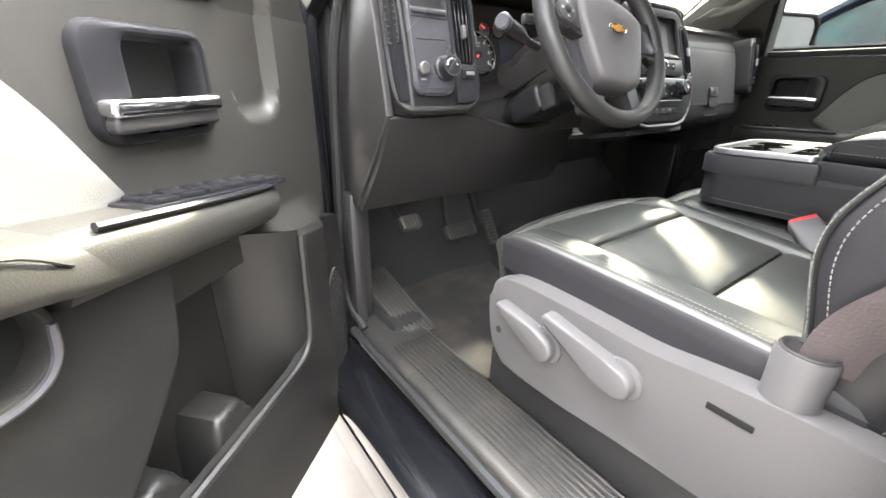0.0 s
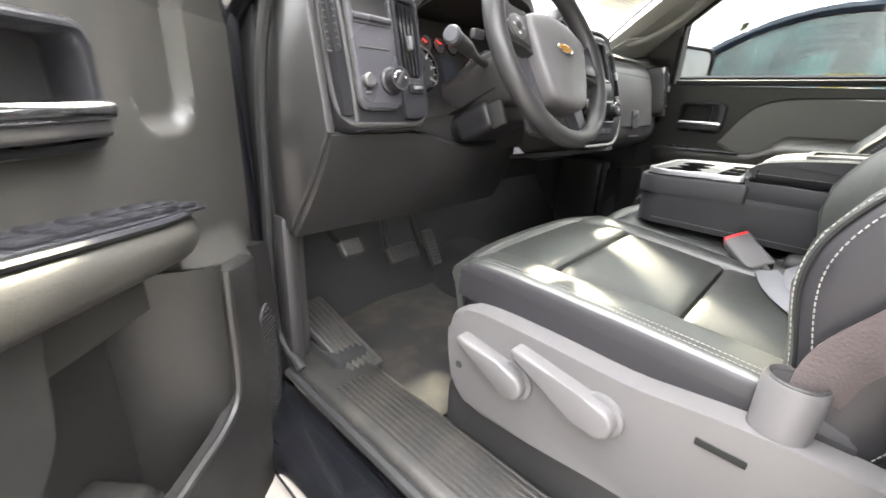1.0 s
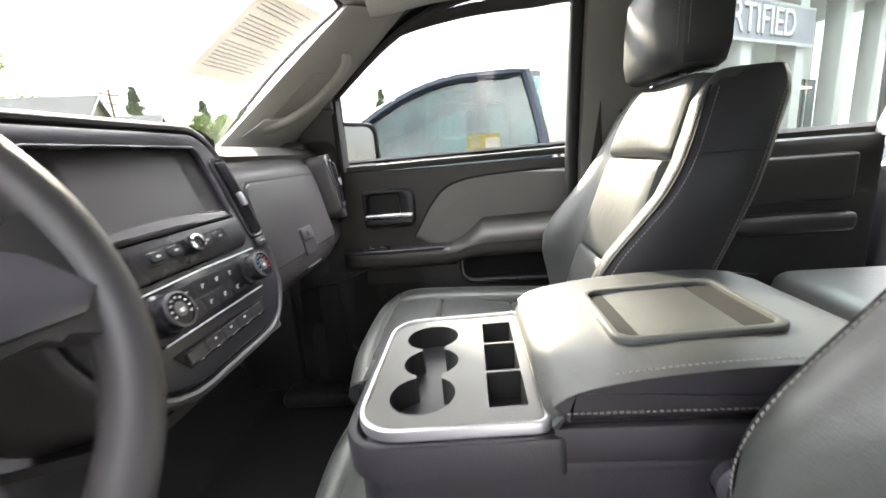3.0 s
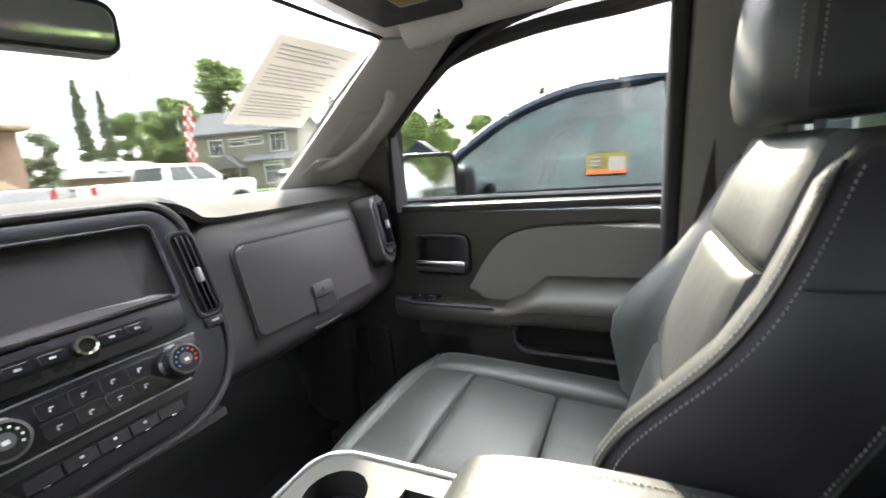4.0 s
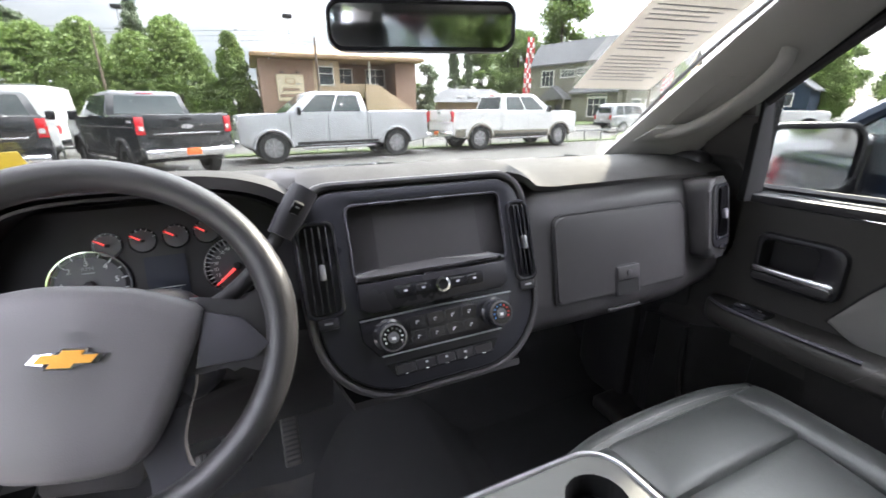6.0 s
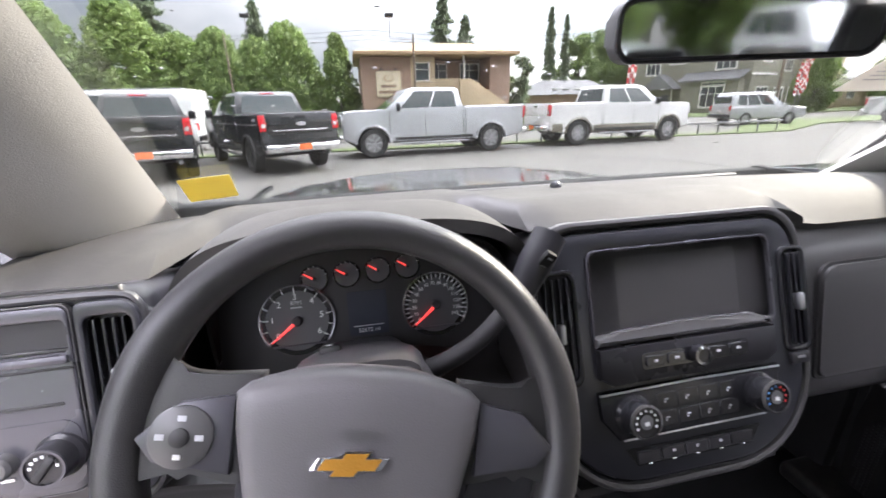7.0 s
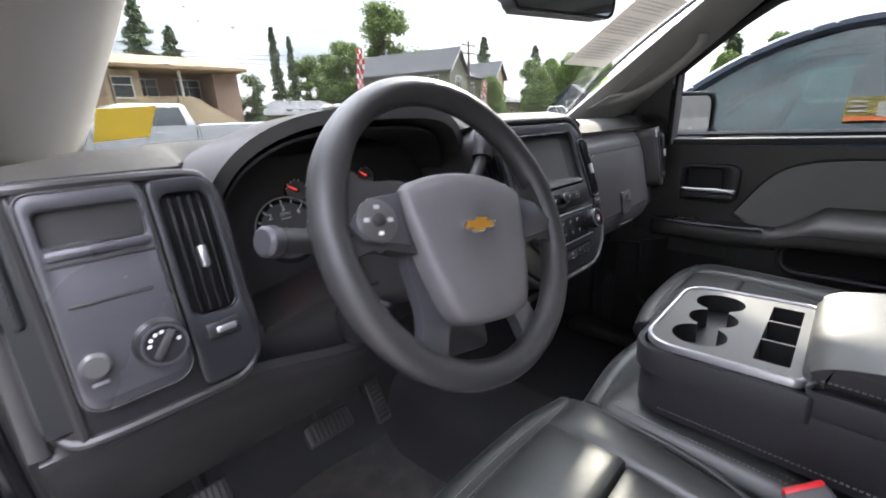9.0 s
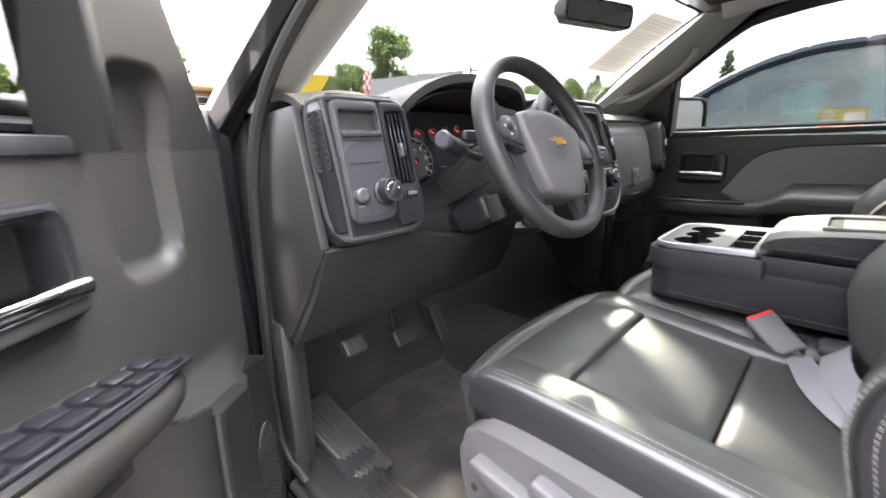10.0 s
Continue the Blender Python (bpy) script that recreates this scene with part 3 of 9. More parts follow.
def stitches(name, path, parent, size=0.0011, gap=0.006, out=(0, 0, 1), label="pale contrast stitching"):
    """A seam of single stitches along a path."""
    pts = [Vector(p) for p in path]
    bm = bmesh.new()
    carry = 0.0
    for p, q in zip(pts, pts[1:]):
        d = q - p
        ln = d.length
        if ln < 1e-6:
            continue
        d.normalize()
        up = Vector(out)
        side = d.cross(up).normalized()
        up = side.cross(d)
        s = carry
        while s < ln:
            c = p + d * s
            m = Matrix((d, side, up)).transposed().to_4x4()
            m.translation = c
            bmesh.ops.create_cube(bm, size=1.0, matrix=m @ Matrix.Diagonal((gap * 0.62, size, size * 0.7, 1)))
            s += gap
        carry = s - ln
    return part(name, bm, "thread", parent, label, flat=True)


def lettering(name, text, size, m, material, parent, depth=0.0006, align="CENTER"):
    """Built-in font text as a mesh part; m: its frame, local x along the line, z out."""
    cu = bpy.data.curves.new(name, "FONT")
    cu.body, cu.size, cu.align_x, cu.align_y, cu.extrude = text, size, align, "CENTER", depth
    tmp = bpy.data.objects.new("tmp_text", cu)
    scene.collection.objects.link(tmp)
    dg = bpy.context.evaluated_depsgraph_get()
    me = bpy.data.meshes.new_from_object(tmp.evaluated_get(dg))
    bpy.data.objects.remove(tmp)
    bpy.data.curves.remove(cu)
    bm = bmesh.new()
    bm.from_mesh(me)
    bpy.data.meshes.remove(me)
    bm.transform(m)
    return part(name, bm, material, parent, flat=True)


# ---------------------------------------------------------------- ground
solid("ground", rbox((0, 150, -0.25), (900, 900, 0.5), 0), "asphalt", "worn grey asphalt of a dealer's lot and road", "ground", kind="structure")
solid("pavement", plate(rrect(10.5, 14.0, 0.05, 2), 0.006, Matrix.Translation((-5.6, 0.6, 0.0)), base=0.0), "concrete", "pale concrete apron beside the parked pickup", "pavement", kind="structure")

# ---------------------------------------------------------------- the cab that is entered
FLOOR = 0.55


def cab_shell():
    floor = part("floor", join(rbox((0, -0.02, FLOOR - 0.03), (1.62, 2.2, 0.06), 0.01), sheet(lambda u, v: (-0.8 + 1.6 * u, 1.06 + 0.3 * v, FLOOR + 0.32 * v ** 1.3), 6, 8, 0.03)),
                 "carpet")
    tagged(floor, "dark carpeted cab floor rising to the firewall", "floor", kind="structure")
    tunnel = sheet(lambda u, v: (0.24 * (2 * u - 1), -1.0 + 2.3 * v, FLOOR + 0.11 * math.exp(-(3.0 * (2 * u - 1) ** 4))), 14, 6, 0.02)
    part("floor_tunnel", tunnel, "carpet", floor)
    for s in (-1, 1):
        part("footwell_side", rbox((s * 0.825, 1.18, 0.93), (0.03, 0.42, 0.86), 0.008), "carpet", floor, "dark footwell side")
    part("firewall", rbox((0, 1.36, 0.98), (1.64, 0.05, 0.75), 0.01), "carpet", floor, "dark padded firewall")

    def head(u, v):
        x, y = -0.7 + 1.4 * u, 0.63 - 1.78 * v
        return (x, y + 0.05 * (1 - (2 * u - 1) ** 2) * (1 - v), 1.735 + 0.055 * (1 - (2 * u - 1) ** 4) + 0.05 * min(1, 3 * v))
    tagged(part("ceiling", sheet(head, 16, 12, -0.02), "headliner"), "pale grey cloth headliner", "ceiling", kind="structure")
    roof = sheet(lambda u, v: (-0.78 + 1.56 * u, 0.66 - 1.9 * v, 1.80 + 0.075 * (1 - (2 * u - 1) ** 4) + 0.02 * min(1, 4 * v) - 0.05 * (1 - min(1, 6 * v))), 16, 12, -0.02)
    tagged(part("roof", roof, "navy"), "black painted steel cab roof", "roof", kind="structure")

    for s, side in ((-1, "left"), (1, "right")):
        wall = thing("wall_" + side, "pickup cab side with pillars, sill and seals", "cab side", (s * 0.85, 0, FLOOR), kind="structure")
        # front pillar trim, broad at the dash and narrowing upwards
        rings = []
        for k in range(9):
            t = k / 8
            w = Vector((s * (0.728 - 0.112 * t), 1.165 - 0.555 * t, 1.352 + 0.37 * t))
            d = Vector((s * (0.835 - 0.115 * t), 0.935 - 0.47 * t, 1.365 + 0.365 * t))
            mid, half, out = (w + d) / 2, (w - d) / 2, Vector((s * 0.05, 0.01, 0.02))
            rings.append([mid + half * math.cos(a) - out * 0.62 * math.copysign(abs(math.sin(a)) ** 0.7, math.sin(a))
                          for a in (2 * math.pi * j / 14 for j in range(14))])
        part("pillar_trim", loft(rings), "pillar", wall, "pale grey front pillar trim")
        rail = [(s * 0.645, 0.56, 1.735), (s * 0.66, 0.35, 1.765), (s * 0.675, 0.0, 1.775), (s * 0.675, -0.6, 1.77), (s * 0.665, -1.1, 1.74)]
        part("roof_rail", tube(curve_pts(rail, 6), 0.042, 10), "headliner", wall, "cloth covered roof rail")
        # painted outer pillar and door opening rim
        pil = [(s * 0.90, 1.13, 1.20), (s * 0.86, 1.0, 1.36), (s * 0.775, 0.66, 1.62), (s * 0.735, 0.42, 1.755), (s * 0.74, 0.0, 1.805), (s * 0.74, -0.6, 1.80), (s * 0.73, -1.1, 1.76)]
        part("outer_pillar", tube(curve_pts(pil, 6), 0.034, 8), "navy", wall, "black painted outer pillar and roof edge")
        seal = [(s * 0.835, 0.9, 0.60), (s * 0.845, 0.985, 0.68), (s * 0.85, 0.97, 0.95), (s * 0.845, 0.90, 1.34), (s * 0.79, 0.67, 1.57), (s * 0.715, 0.38, 1.725), (s * 0.715, 0.0, 1.76), (s * 0.745, -0.06, 1.72)]
        part("door_seal", tube(curve_pts(seal, 8), 0.011, 8), "rubber", wall, "black rubber door seal")
        # hinge pillar, kick panel
        part("hinge_pillar", rbox((s * 0.885, 1.03, 0.98), (0.07, 0.09, 0.80), 0.02), "navy", wall, "black painted hinge pillar")
        if s > 0:
            part("door_gap_trim", rbox((0.835, 0.94, 0.85), (0.03, 0.24, 0.8), 0.01), "matt_black", wall)
        part("kick_panel", join(rbox((s * 0.80, 1.06, 0.76), (0.05, 0.22, 0.40), 0.02), rbox((s * 0.825, 0.955, 0.76), (0.035, 0.06, 0.4), 0.014)), "dash", wall, "dark plastic kick panel")
        # sill: inner scuff plate with ribs, painted outer step
        plate_bm = rbox((s * 0.765, 0.33, FLOOR + 0.022), (0.15, 1.34, 0.05), 0.016, 3)
        sill = part("sill_plate", plate_bm, "sill", wall, "scuffed ribbed plastic sill plate")
        rib = None
        for k in range(9):
            b = rbox((s * (0.708 + 0.0125 * k), 0.36, FLOOR + 0.049), (0.0065, 0.86, 0.006), 0.002, 1)
            if rib is None:
                rib = part("rib", b, "sill", sill)
            else:
                b.free()
                share("rib", rib, Matrix.Translation((s * 0.0125 * k, 0, 0)), sill)
        part("rocker", join(rbox((s * 0.905, 0.0, FLOOR - 0.035), (0.13, 2.3, 0.085), 0.028, 3), rbox((s * 0.935, 0.0, FLOOR - 0.13), (0.07, 2.3, 0.13), 0.025, 3)), "navy", wall,
             "glossy black painted rocker panel")
        part("sill_seal", tube(curve_pts([(s * 0.852, 0.93, 0.585), (s * 0.852, 0.5, 0.583), (s * 0.852, -0.05, 0.583)], 5), 0.012, 8), "rubber", wall, "black rubber sill seal")
        # middle pillar and rear quarter
        part("middle_pillar", loft([[(s * x, y, z) for x, y in ((0.745 + dx, 0.0), (0.80 + dx, 0.012), (0.83 + dx, -0.02), (0.83 + dx, -0.17), (0.76 + dx, -0.18), (0.735 + dx, -0.1))]
                                    for z, dx in ((1.12, 0.01), (1.32, 0.0), (1.55, -0.04), (1.76, -0.085))]), "pillar", wall, "pale grey middle pillar trim")
        part("door_seal", tube([(s * (0.778 + dx), 0.02, z) for z, dx in ((1.0, 0.015), (1.12, 0.01), (1.32, 0.0), (1.55, -0.04), (1.73, -0.08))], 0.02, 10), "rubber", wall, "black door seal along the middle pillar")
        part("middle_pillar_base", rbox((s * 0.80, -0.09, 0.85), (0.09, 0.19, 0.58), 0.02), "dash", wall, "dark lower pillar trim")
        part("rear_pillar", loft([[(s * x, y, z) for x, y in ((0.72 + dx, -0.86 + dz), (0.83 + dx, -0.86 + dz), (0.83 + dx, -1.14), (0.72 + dx, -1.14))]
                                  for z, dx, dz in ((1.30, 0.0, 0.0), (1.55, -0.04, -0.05), (1.76, -0.09, -0.12))]), "pillar", wall, "pale grey rear pillar trim")
    back = thing("wall_back", "cab back wall behind the rear bench", "cab back", (0, -1.15, FLOOR), kind="structure")
    part("back_panel", rbox((0, -1.16, 0.93), (1.64, 0.05, 0.78), 0.01), "carpet", back, "dark carpeted back panel")
    part("back_header", rbox((0, -1.14, 1.75), (1.46, 0.05, 0.10), 0.015), "headliner", back, "cloth covered rear header")
    win = thing("window_3", "clear rear cab window", "window", (0, -1.15, 1.32), kind="structure")
    part("pane", sheet(lambda u, v: (-0.72 + 1.44 * u, -1.165 + 0.05 * v, 1.32 + 0.40 * v), 4, 4, 0.004), "glass", win).visible_shadow = False


cab_shell()


def screen_at(x, v):
    """The windshield's surface: v from 0 at the cowl to 1 at the roof."""
    e = 1 - (x / 0.775) ** 2
    return Vector((x * (1 - 0.165 * v), 1.155 + 0.12 * e + (0.62 - 1.155 - 0.06 * e) * v, 1.355 - 0.008 * e + (0.375 + 0.02 * e) * v + 0.03 * math.sin(math.pi * v)))


wind = thing("window_1", "clear laminated windshield", "windshield", (0, 1.2, 1.36), kind="structure")
part("pane", sheet(lambda u, v: screen_at(-0.775 + 1.55 * u, v), 20, 12, 0.004), "glass", wind).visible_shadow = False
edge = [screen_at(-0.77 + 1.54 * k / 20, 0.0) for k in range(21)] + [screen_at(0.77, k / 8) for k in range(1, 9)] + \
       [screen_at(0.77 - 1.54 * k / 20, 1.0) for k in range(1, 21)] + [screen_at(-0.77, 1 - k / 8) for k in range(1, 8)]
part("black_edge", tube(edge, 0.005, 6, closed=True), "matt_black", wind, "black ceramic edge of the glass")


def outer_nose():
    """Hood, cowl and fenders of the same pickup, seen over the dash."""
    nose = thing("hood", "glossy black hood and fenders ahead of the windshield", "hood", (0, 1.9, 0.9), kind="structure")

    def skin(u, v):
        x = 0.80 * (2 * u - 1)
        a = abs(2 * u - 1)
        bulge = 0.035 * (1 / (1 + math.exp((a - 0.62) * 26))) + 0.02 * math.exp(-((a - 0.78) / 0.07) ** 2)
        return (x, 1.36 + 1.12 * v - 0.05 * a * a, 1.262 - 0.075 * v - 0.11 * max(0, v - 0.8) ** 1.2 - 0.03 * a ** 6 + bulge * (1 - 0.55 * v) + 0.03 * (1 - a * a))
    part("hood_panel", sheet(skin, 40, 20, -0.02), "navy", nose, "glossy black hood with raised ridges")
    part("cowl", join(sheet(lambda u, v: (-0.78 + 1.56 * u, 1.20 + 0.10 * (1 - (2 * u - 1) ** 2) + 0.14 * v, 1.315 - 0.03 * v), 16, 3, -0.02)), "matt_black", nose, "black plastic cowl")
    for s in (-1, 1):
        part("fender", sheet(lambda u, v: (s * (0.795 + 0.19 * math.sin(u * math.pi / 2) + 0.02 * v), 1.12 + 1.4 * v, 1.235 - 0.055 * v - 0.50 * (1 - math.cos(u * math.pi / 2))), 8, 10, 0.02), "navy", nose, "black painted fender")
        wp = [(s * 0.10 - 0.28, 1.33, 1.325), (s * 0.10 + 0.0, 1.325, 1.338), (s * 0.10 + 0.26, 1.285, 1.335)]
        part("wiper", tube(curve_pts(wp, 5), 0.007, 6), "matt_black", nose, "black wiper arm")
        part("washer_nozzle", rbox((s * 0.27 - 0.1, 1.40, 1.318), (0.07, 0.03, 0.016), 0.006), "matt_black", nose)
    part("grille", rbox((0, 2.45, 0.9), (1.7, 0.08, 0.5), 0.03), "matt_black", nose)
    bed = thing("truck_bed", "black painted open load bed behind the cab", "truck bed", (0, -2.2, 0.6), kind="structure")
    for s in (-1, 1):
        part("bed_side", rbox((s * 0.93, -2.2, 1.03), (0.12, 1.95, 0.62), 0.03), "navy", bed)
        part("rear_side", rbox((s * 0.94, -0.62, 0.9), (0.08, 1.05, 0.62), 0.03), "navy", bed)
    part("tailgate", rbox((0, -3.15, 1.03), (1.8, 0.07, 0.6), 0.02), "navy", bed)
    part("bed_floor", rbox((0, -2.2, 0.78), (1.8, 1.9, 0.05), 0.01), "matt_black", bed)


outer_nose()


# ---------------------------------------------------------------- doors
DOOR_ANGLE = 48.0


def door_frame(side, angle):
    """Door frame: local x from the hinge along the door, y into the cab, z up."""
    a = radians(angle)
    if side < 0:
        u, n, o = Vector((-math.sin(a), -math.cos(a), 0)), Vector((math.cos(a), -math.sin(a), 0)), Vector((-0.853, 0.97, 0))
    else:
        u, n, o = Vector((0, -1, 0)), Vector((-1, 0, 0)), Vector((0.825, 0.94, 0))
    m = Matrix((u, n, Vector((0, 0, 1)))).transposed().to_4x4()
    m.translation = o
    return m


def wall_plate(pts, n0, n1, m, r=0.0, seg=2):
    """A ring in (u, z) of a door, from n0 to n1 along its inward normal."""
    f = Matrix(((1, 0, 0, 0), (0, 0, 1, 0), (0, 1, 0, 0), (0, 0, 0, 1)))
    return plate(pts, n1 - n0, m @ f, r, seg, base=n0)


def wall_ring(outer, inner, n0, n1, m, r=0.0):
    f = Matrix(((1, 0, 0, 0), (0, 0, 1, 0), (0, 1, 0, 0), (0, 0, 0, 1)))
    return ringplate(outer, inner, n1 - n0, m @ f, n0, r)


def bend(pts, n=6):
    return [(p.x, p.y) for p in curve_pts([(x, y, 0) for x, y in pts], n)]


def front_door(side, angle):
    """side: -1 the open driver door, +1 the closed passenger door. The driver door's parts sit further from its hinge line."""
    m = door_frame(side, angle)
    left = side < 0
    name = "door_1" if left else "door_2"
    text = "open front door with dark trim, grey insert and chrome handle" if left else "closed front door with dark trim, grey insert and chrome handle"
    door = thing(name, text, "vehicle door", m @ Vector((0.5, -0.05, 0.5)), kind="structure")
    du = 0.108 if left else 0.0
    u0 = 0.07 if left else 0.012
    L = 0.99 + du
    hu, hz = 0.346 + du, 1.204 if left else 1.184
    us = 0.33 if left else 0.215

    def rise(u):
        """The armrest climbs a little towards the rear."""
        return 0.11 * (u - 0.29) * (1 - 0.35 * smooth_step(0.6, 1.0, u)) if left else 0.025 * (u - 0.25)

    def shift(pts, lift=False):
        return [(u + du, z + (rise(u + du) if lift else 0.0)) for u, z in pts]

    def dent(u, z):
        """Depth of the moulded hollow ahead of the handle and of the handle bowl."""
        a = max(0.0, 1 - (abs((u - 0.14 - du) / 0.062) ** 4 + abs((z - 1.277) / 0.134) ** 4))
        b = max(0.0, 1 - (abs((u - hu) / 0.08) ** 6 + abs((z - hz) / 0.056) ** 6))
        return -0.024 * smooth_step(0.0, 0.62, a) - 0.045 * smooth_step(0.0, 0.5, b)

    def flare(u, z):
        """Below the handle the trim swells out ahead of the armrest to meet the pocket's front."""
        return 0.05 * smooth_step(0.995, 0.925, z) * (1 - smooth_step(0.17 + du, 0.25 + du, u)) * smooth_step(u0, u0 + 0.12, u)
    part("upper_trim", sheet(lambda u, v: m @ Vector((u0 + (L - u0) * u, dent(u0 + (L - u0) * u, 0.93 + 0.3765 * v) + flare(u0 + (L - u0) * u, 0.93 + 0.3765 * v), 0.93 + 0.3765 * v)), 150, 64, 0.012 * side), "door_trim", door, "grained dark door trim")
    part("window_ledge", wall_plate([(us, 1.306), (L, 1.318), (L, 1.338), (us, 1.326)], -0.05, 0.008, m, 0.006), "matt_black", door)
    low = bend([(u0, 0.96), (u0 - 0.005, 0.80), (u0 + 0.01, 0.62), (u0 + 0.05, 0.52), (u0 + 0.1, 0.46)], 4) + [(L, 0.45), (L, 0.96)]
    part("lower_trim", wall_plate(low, -0.07, -0.03, m, 0.004), "door_shaded", door)
    # speaker housing ahead of the pocket
    k = 0.0 if left else -0.055
    sp = bend([(0.065 + k, 0.925), (0.13 + k, 0.94), (0.192 + k, 0.945), (0.2 + k, 0.82), (0.198 + k, 0.70), (0.192 + k, 0.58), (0.17 + k, 0.49), (0.13 + k, 0.465), (0.095 + k, 0.51), (0.072 + k, 0.62), (0.064 + k, 0.78)], 4)
    part("speaker_panel", wall_plate(sp, -0.05, 0.034, m, 0.012, 3), "door_shaded", door, "speaker housing, darkened for shade")
    gr = [(0.135 + k + 0.046 * math.cos(a) - 0.018 * math.sin(a), 0.66 + 0.155 * math.sin(a)) for a in (2 * math.pi * q / 28 for q in range(28))]
    spk = part("speaker_grille", wall_plate(gr, 0.03, 0.038, m, 0.002), "matt_black", door, "perforated black speaker grille")
    dots = bmesh.new()
    for i in range(12):
        for j in range(34):
            p = Vector((0.085 + k + 0.0095 * i, 0.0385, 0.515 + 0.0095 * j))
            if ((p.x - 0.135 - k + 0.018 * (p.z - 0.66) / 0.155) / 0.042) ** 2 + ((p.z - 0.66) / 0.148) ** 2 < 1:
                bmesh.ops.create_cube(dots, size=0.0042, matrix=m @ Matrix.Translation(p))
    part("grille_mesh", dots, "dash", spk, flat=True)
    # map pocket: upright front band, rolled lip, low wall, curved inner front, floor and dividers
    lip = shift([(0.168, 0.957), (0.172, 0.87), (0.174, 0.80), (0.185, 0.742), (0.225, 0.716), (0.33, 0.71), (0.6, 0.706)]) + [(L - 0.02, 0.704)]
    band = [(0.088 + du, 0.95)] + bend(lip, 5) + [(L - 0.02, 0.47), (0.105 + du, 0.47), (0.092 + du, 0.62)]
    part("pocket_wall", wall_plate(band, 0.042, 0.066, m, 0.007, 3), "door_shaded", door, "dark map pocket wall")
    part("pocket_lip", tube([m @ Vector((u, 0.062, z)) for u, z in bend(lip, 6)], 0.0075, 8), "door_shaded", door, "worn dark pocket lip")
    part("pocket_front", sheet(lambda u, v: m @ Vector((0.168 + du + 0.125 * u, 0.056 - 0.084 * smooth_step(0.05, 1.0, u), 0.62 + (0.345 + 0.02 * u) * v)), 14, 6, 0.008 * side), "door_shaded", door, "curved inner front of the pocket")
    part("pocket_floor", wall_plate([(0.10 + du, 0.60), (L - 0.02, 0.60), (L - 0.02, 0.622), (0.10 + du, 0.622)], -0.04, 0.05, m), "door_shaded", door)
    for u in (0.33, 0.465):
        part("pocket_divider", wall_plate(bend([(u + du, 0.61), (u + 0.008 + du, 0.70), (u + 0.022 + du, 0.745), (u + 0.055 + du, 0.75), (u + 0.085 + du, 0.735), (u + 0.1 + du, 0.61)], 3), -0.035, 0.042, m, 0.014, 3), "door_shaded", door, "scuffed bottle divider")
    edge_pts = bend(shift([(0.425, 1.03), (0.435, 0.96), (0.445, 0.91), (0.475, 0.865), (0.53, 0.80), (0.585, 0.74), (0.61, 0.69)]), 4)
    part("pocket_panel", wall_plate(edge_pts + [(L, 0.69), (L, 1.03)], -0.05, 0.052, m, 0.014, 3), "door_shaded", door, "lower door panel, darkened for shade")
    # grey padded insert with a sloping front
    ins = bend(shift([(0.425, 1.086), (0.452, 1.13), (0.487, 1.186), (0.53, 1.232), (0.585, 1.255), (0.66, 1.266), (0.78, 1.272)]), 4) + [(L - 0.005, 1.276), (L - 0.005, 1.06), (0.50 + du, 1.045)]
    part("insert", wall_plate(ins, -0.015, 0.022, m, 0.02, 4), "insert", door, "padded grey vinyl insert")
    part("insert_seam", tube([m @ Vector((u, 0.002, z)) for u, z in bend(shift([(0.421, 1.084), (0.448, 1.131), (0.483, 1.189), (0.527, 1.236), (0.584, 1.26), (0.66, 1.271), (0.86, 1.279)]), 5)], 0.0026, 6), "matt_black", door)
    # armrest: switch shelf in front, padded rest behind that swells over the insert
    rings = []
    for q in range(24):
        u = 0.186 + du + (0.37) * (q / 23) ** 1.25
        w = 0.094 * (1 - math.exp(-(u - 0.165 - du) / 0.045))
        dz = rise(u)
        zt = 1.058 + dz - 0.004 * math.exp(-(u - 0.186 - du) / 0.05)
        zb = (1.005 if left else 0.998) + 0.6 * dz - 0.012 * math.exp(-(u - 0.186 - du) / 0.04)
        rings.append([m @ Vector((u, n, z)) for n, z in ((-0.01, zt), (w - 0.026, zt), (w - 0.011, zt - 0.004), (w - 0.003, zt - 0.012), (w, zt - 0.024), (w - 0.003, zb + 0.018), (w - 0.011, zb + 0.006), (w - 0.026, zb), (-0.01, zb))])
    part("armrest_shelf", loft(rings), "door_pad", door, "dark armrest shelf", sharp=50)
    part("shelf_trim", tube([m @ Vector((u + du, 0.0945 * (1 - math.exp(-(u - 0.165) / 0.045)) - 0.008, 1.0575 + rise(u + du))) for u in [0.2 + 0.016 * q for q in range(21)]], 0.0045, 6), "dark_frame" if left else "bezel", door, "satin edge strip")
    rings = []
    for q in range(30):
        u = 0.505 + du + (L - 0.505 - du) * (q / 29) ** 1.6
        h, dz = smooth_step(0.49 + du, 0.625 + du, u), rise(u)
        w = 0.099 + 0.022 * h
        zw, zf, zb = 1.062 + 0.07 * h + dz, 1.06 + 0.034 * h + dz, 1.0 + 0.022 * h + 0.85 * dz
        lean = 0.07 * (1 - smooth_step(0.505 + du, 0.7 + du, u))
        prof = ((-0.01, zw), (0.018, zw), (0.04, zw - 0.012 * h), (0.45 * w + 0.03, zf + 0.35 * (zw - zf)), (w - 0.02, zf + 0.003), (w - 0.006, zf - 0.006), (w, zf - 0.02), (w - 0.001, zb + 0.02), (w - 0.008, zb + 0.006), (w - 0.022, zb), (-0.01, zb))
        rings.append([m @ Vector((u + lean * (z - zb) / 0.1, n, z)) for n, z in prof])
    part("armrest_pad", loft(rings), "door_pad", door, "padded dark armrest", sharp=50)
    seam = []
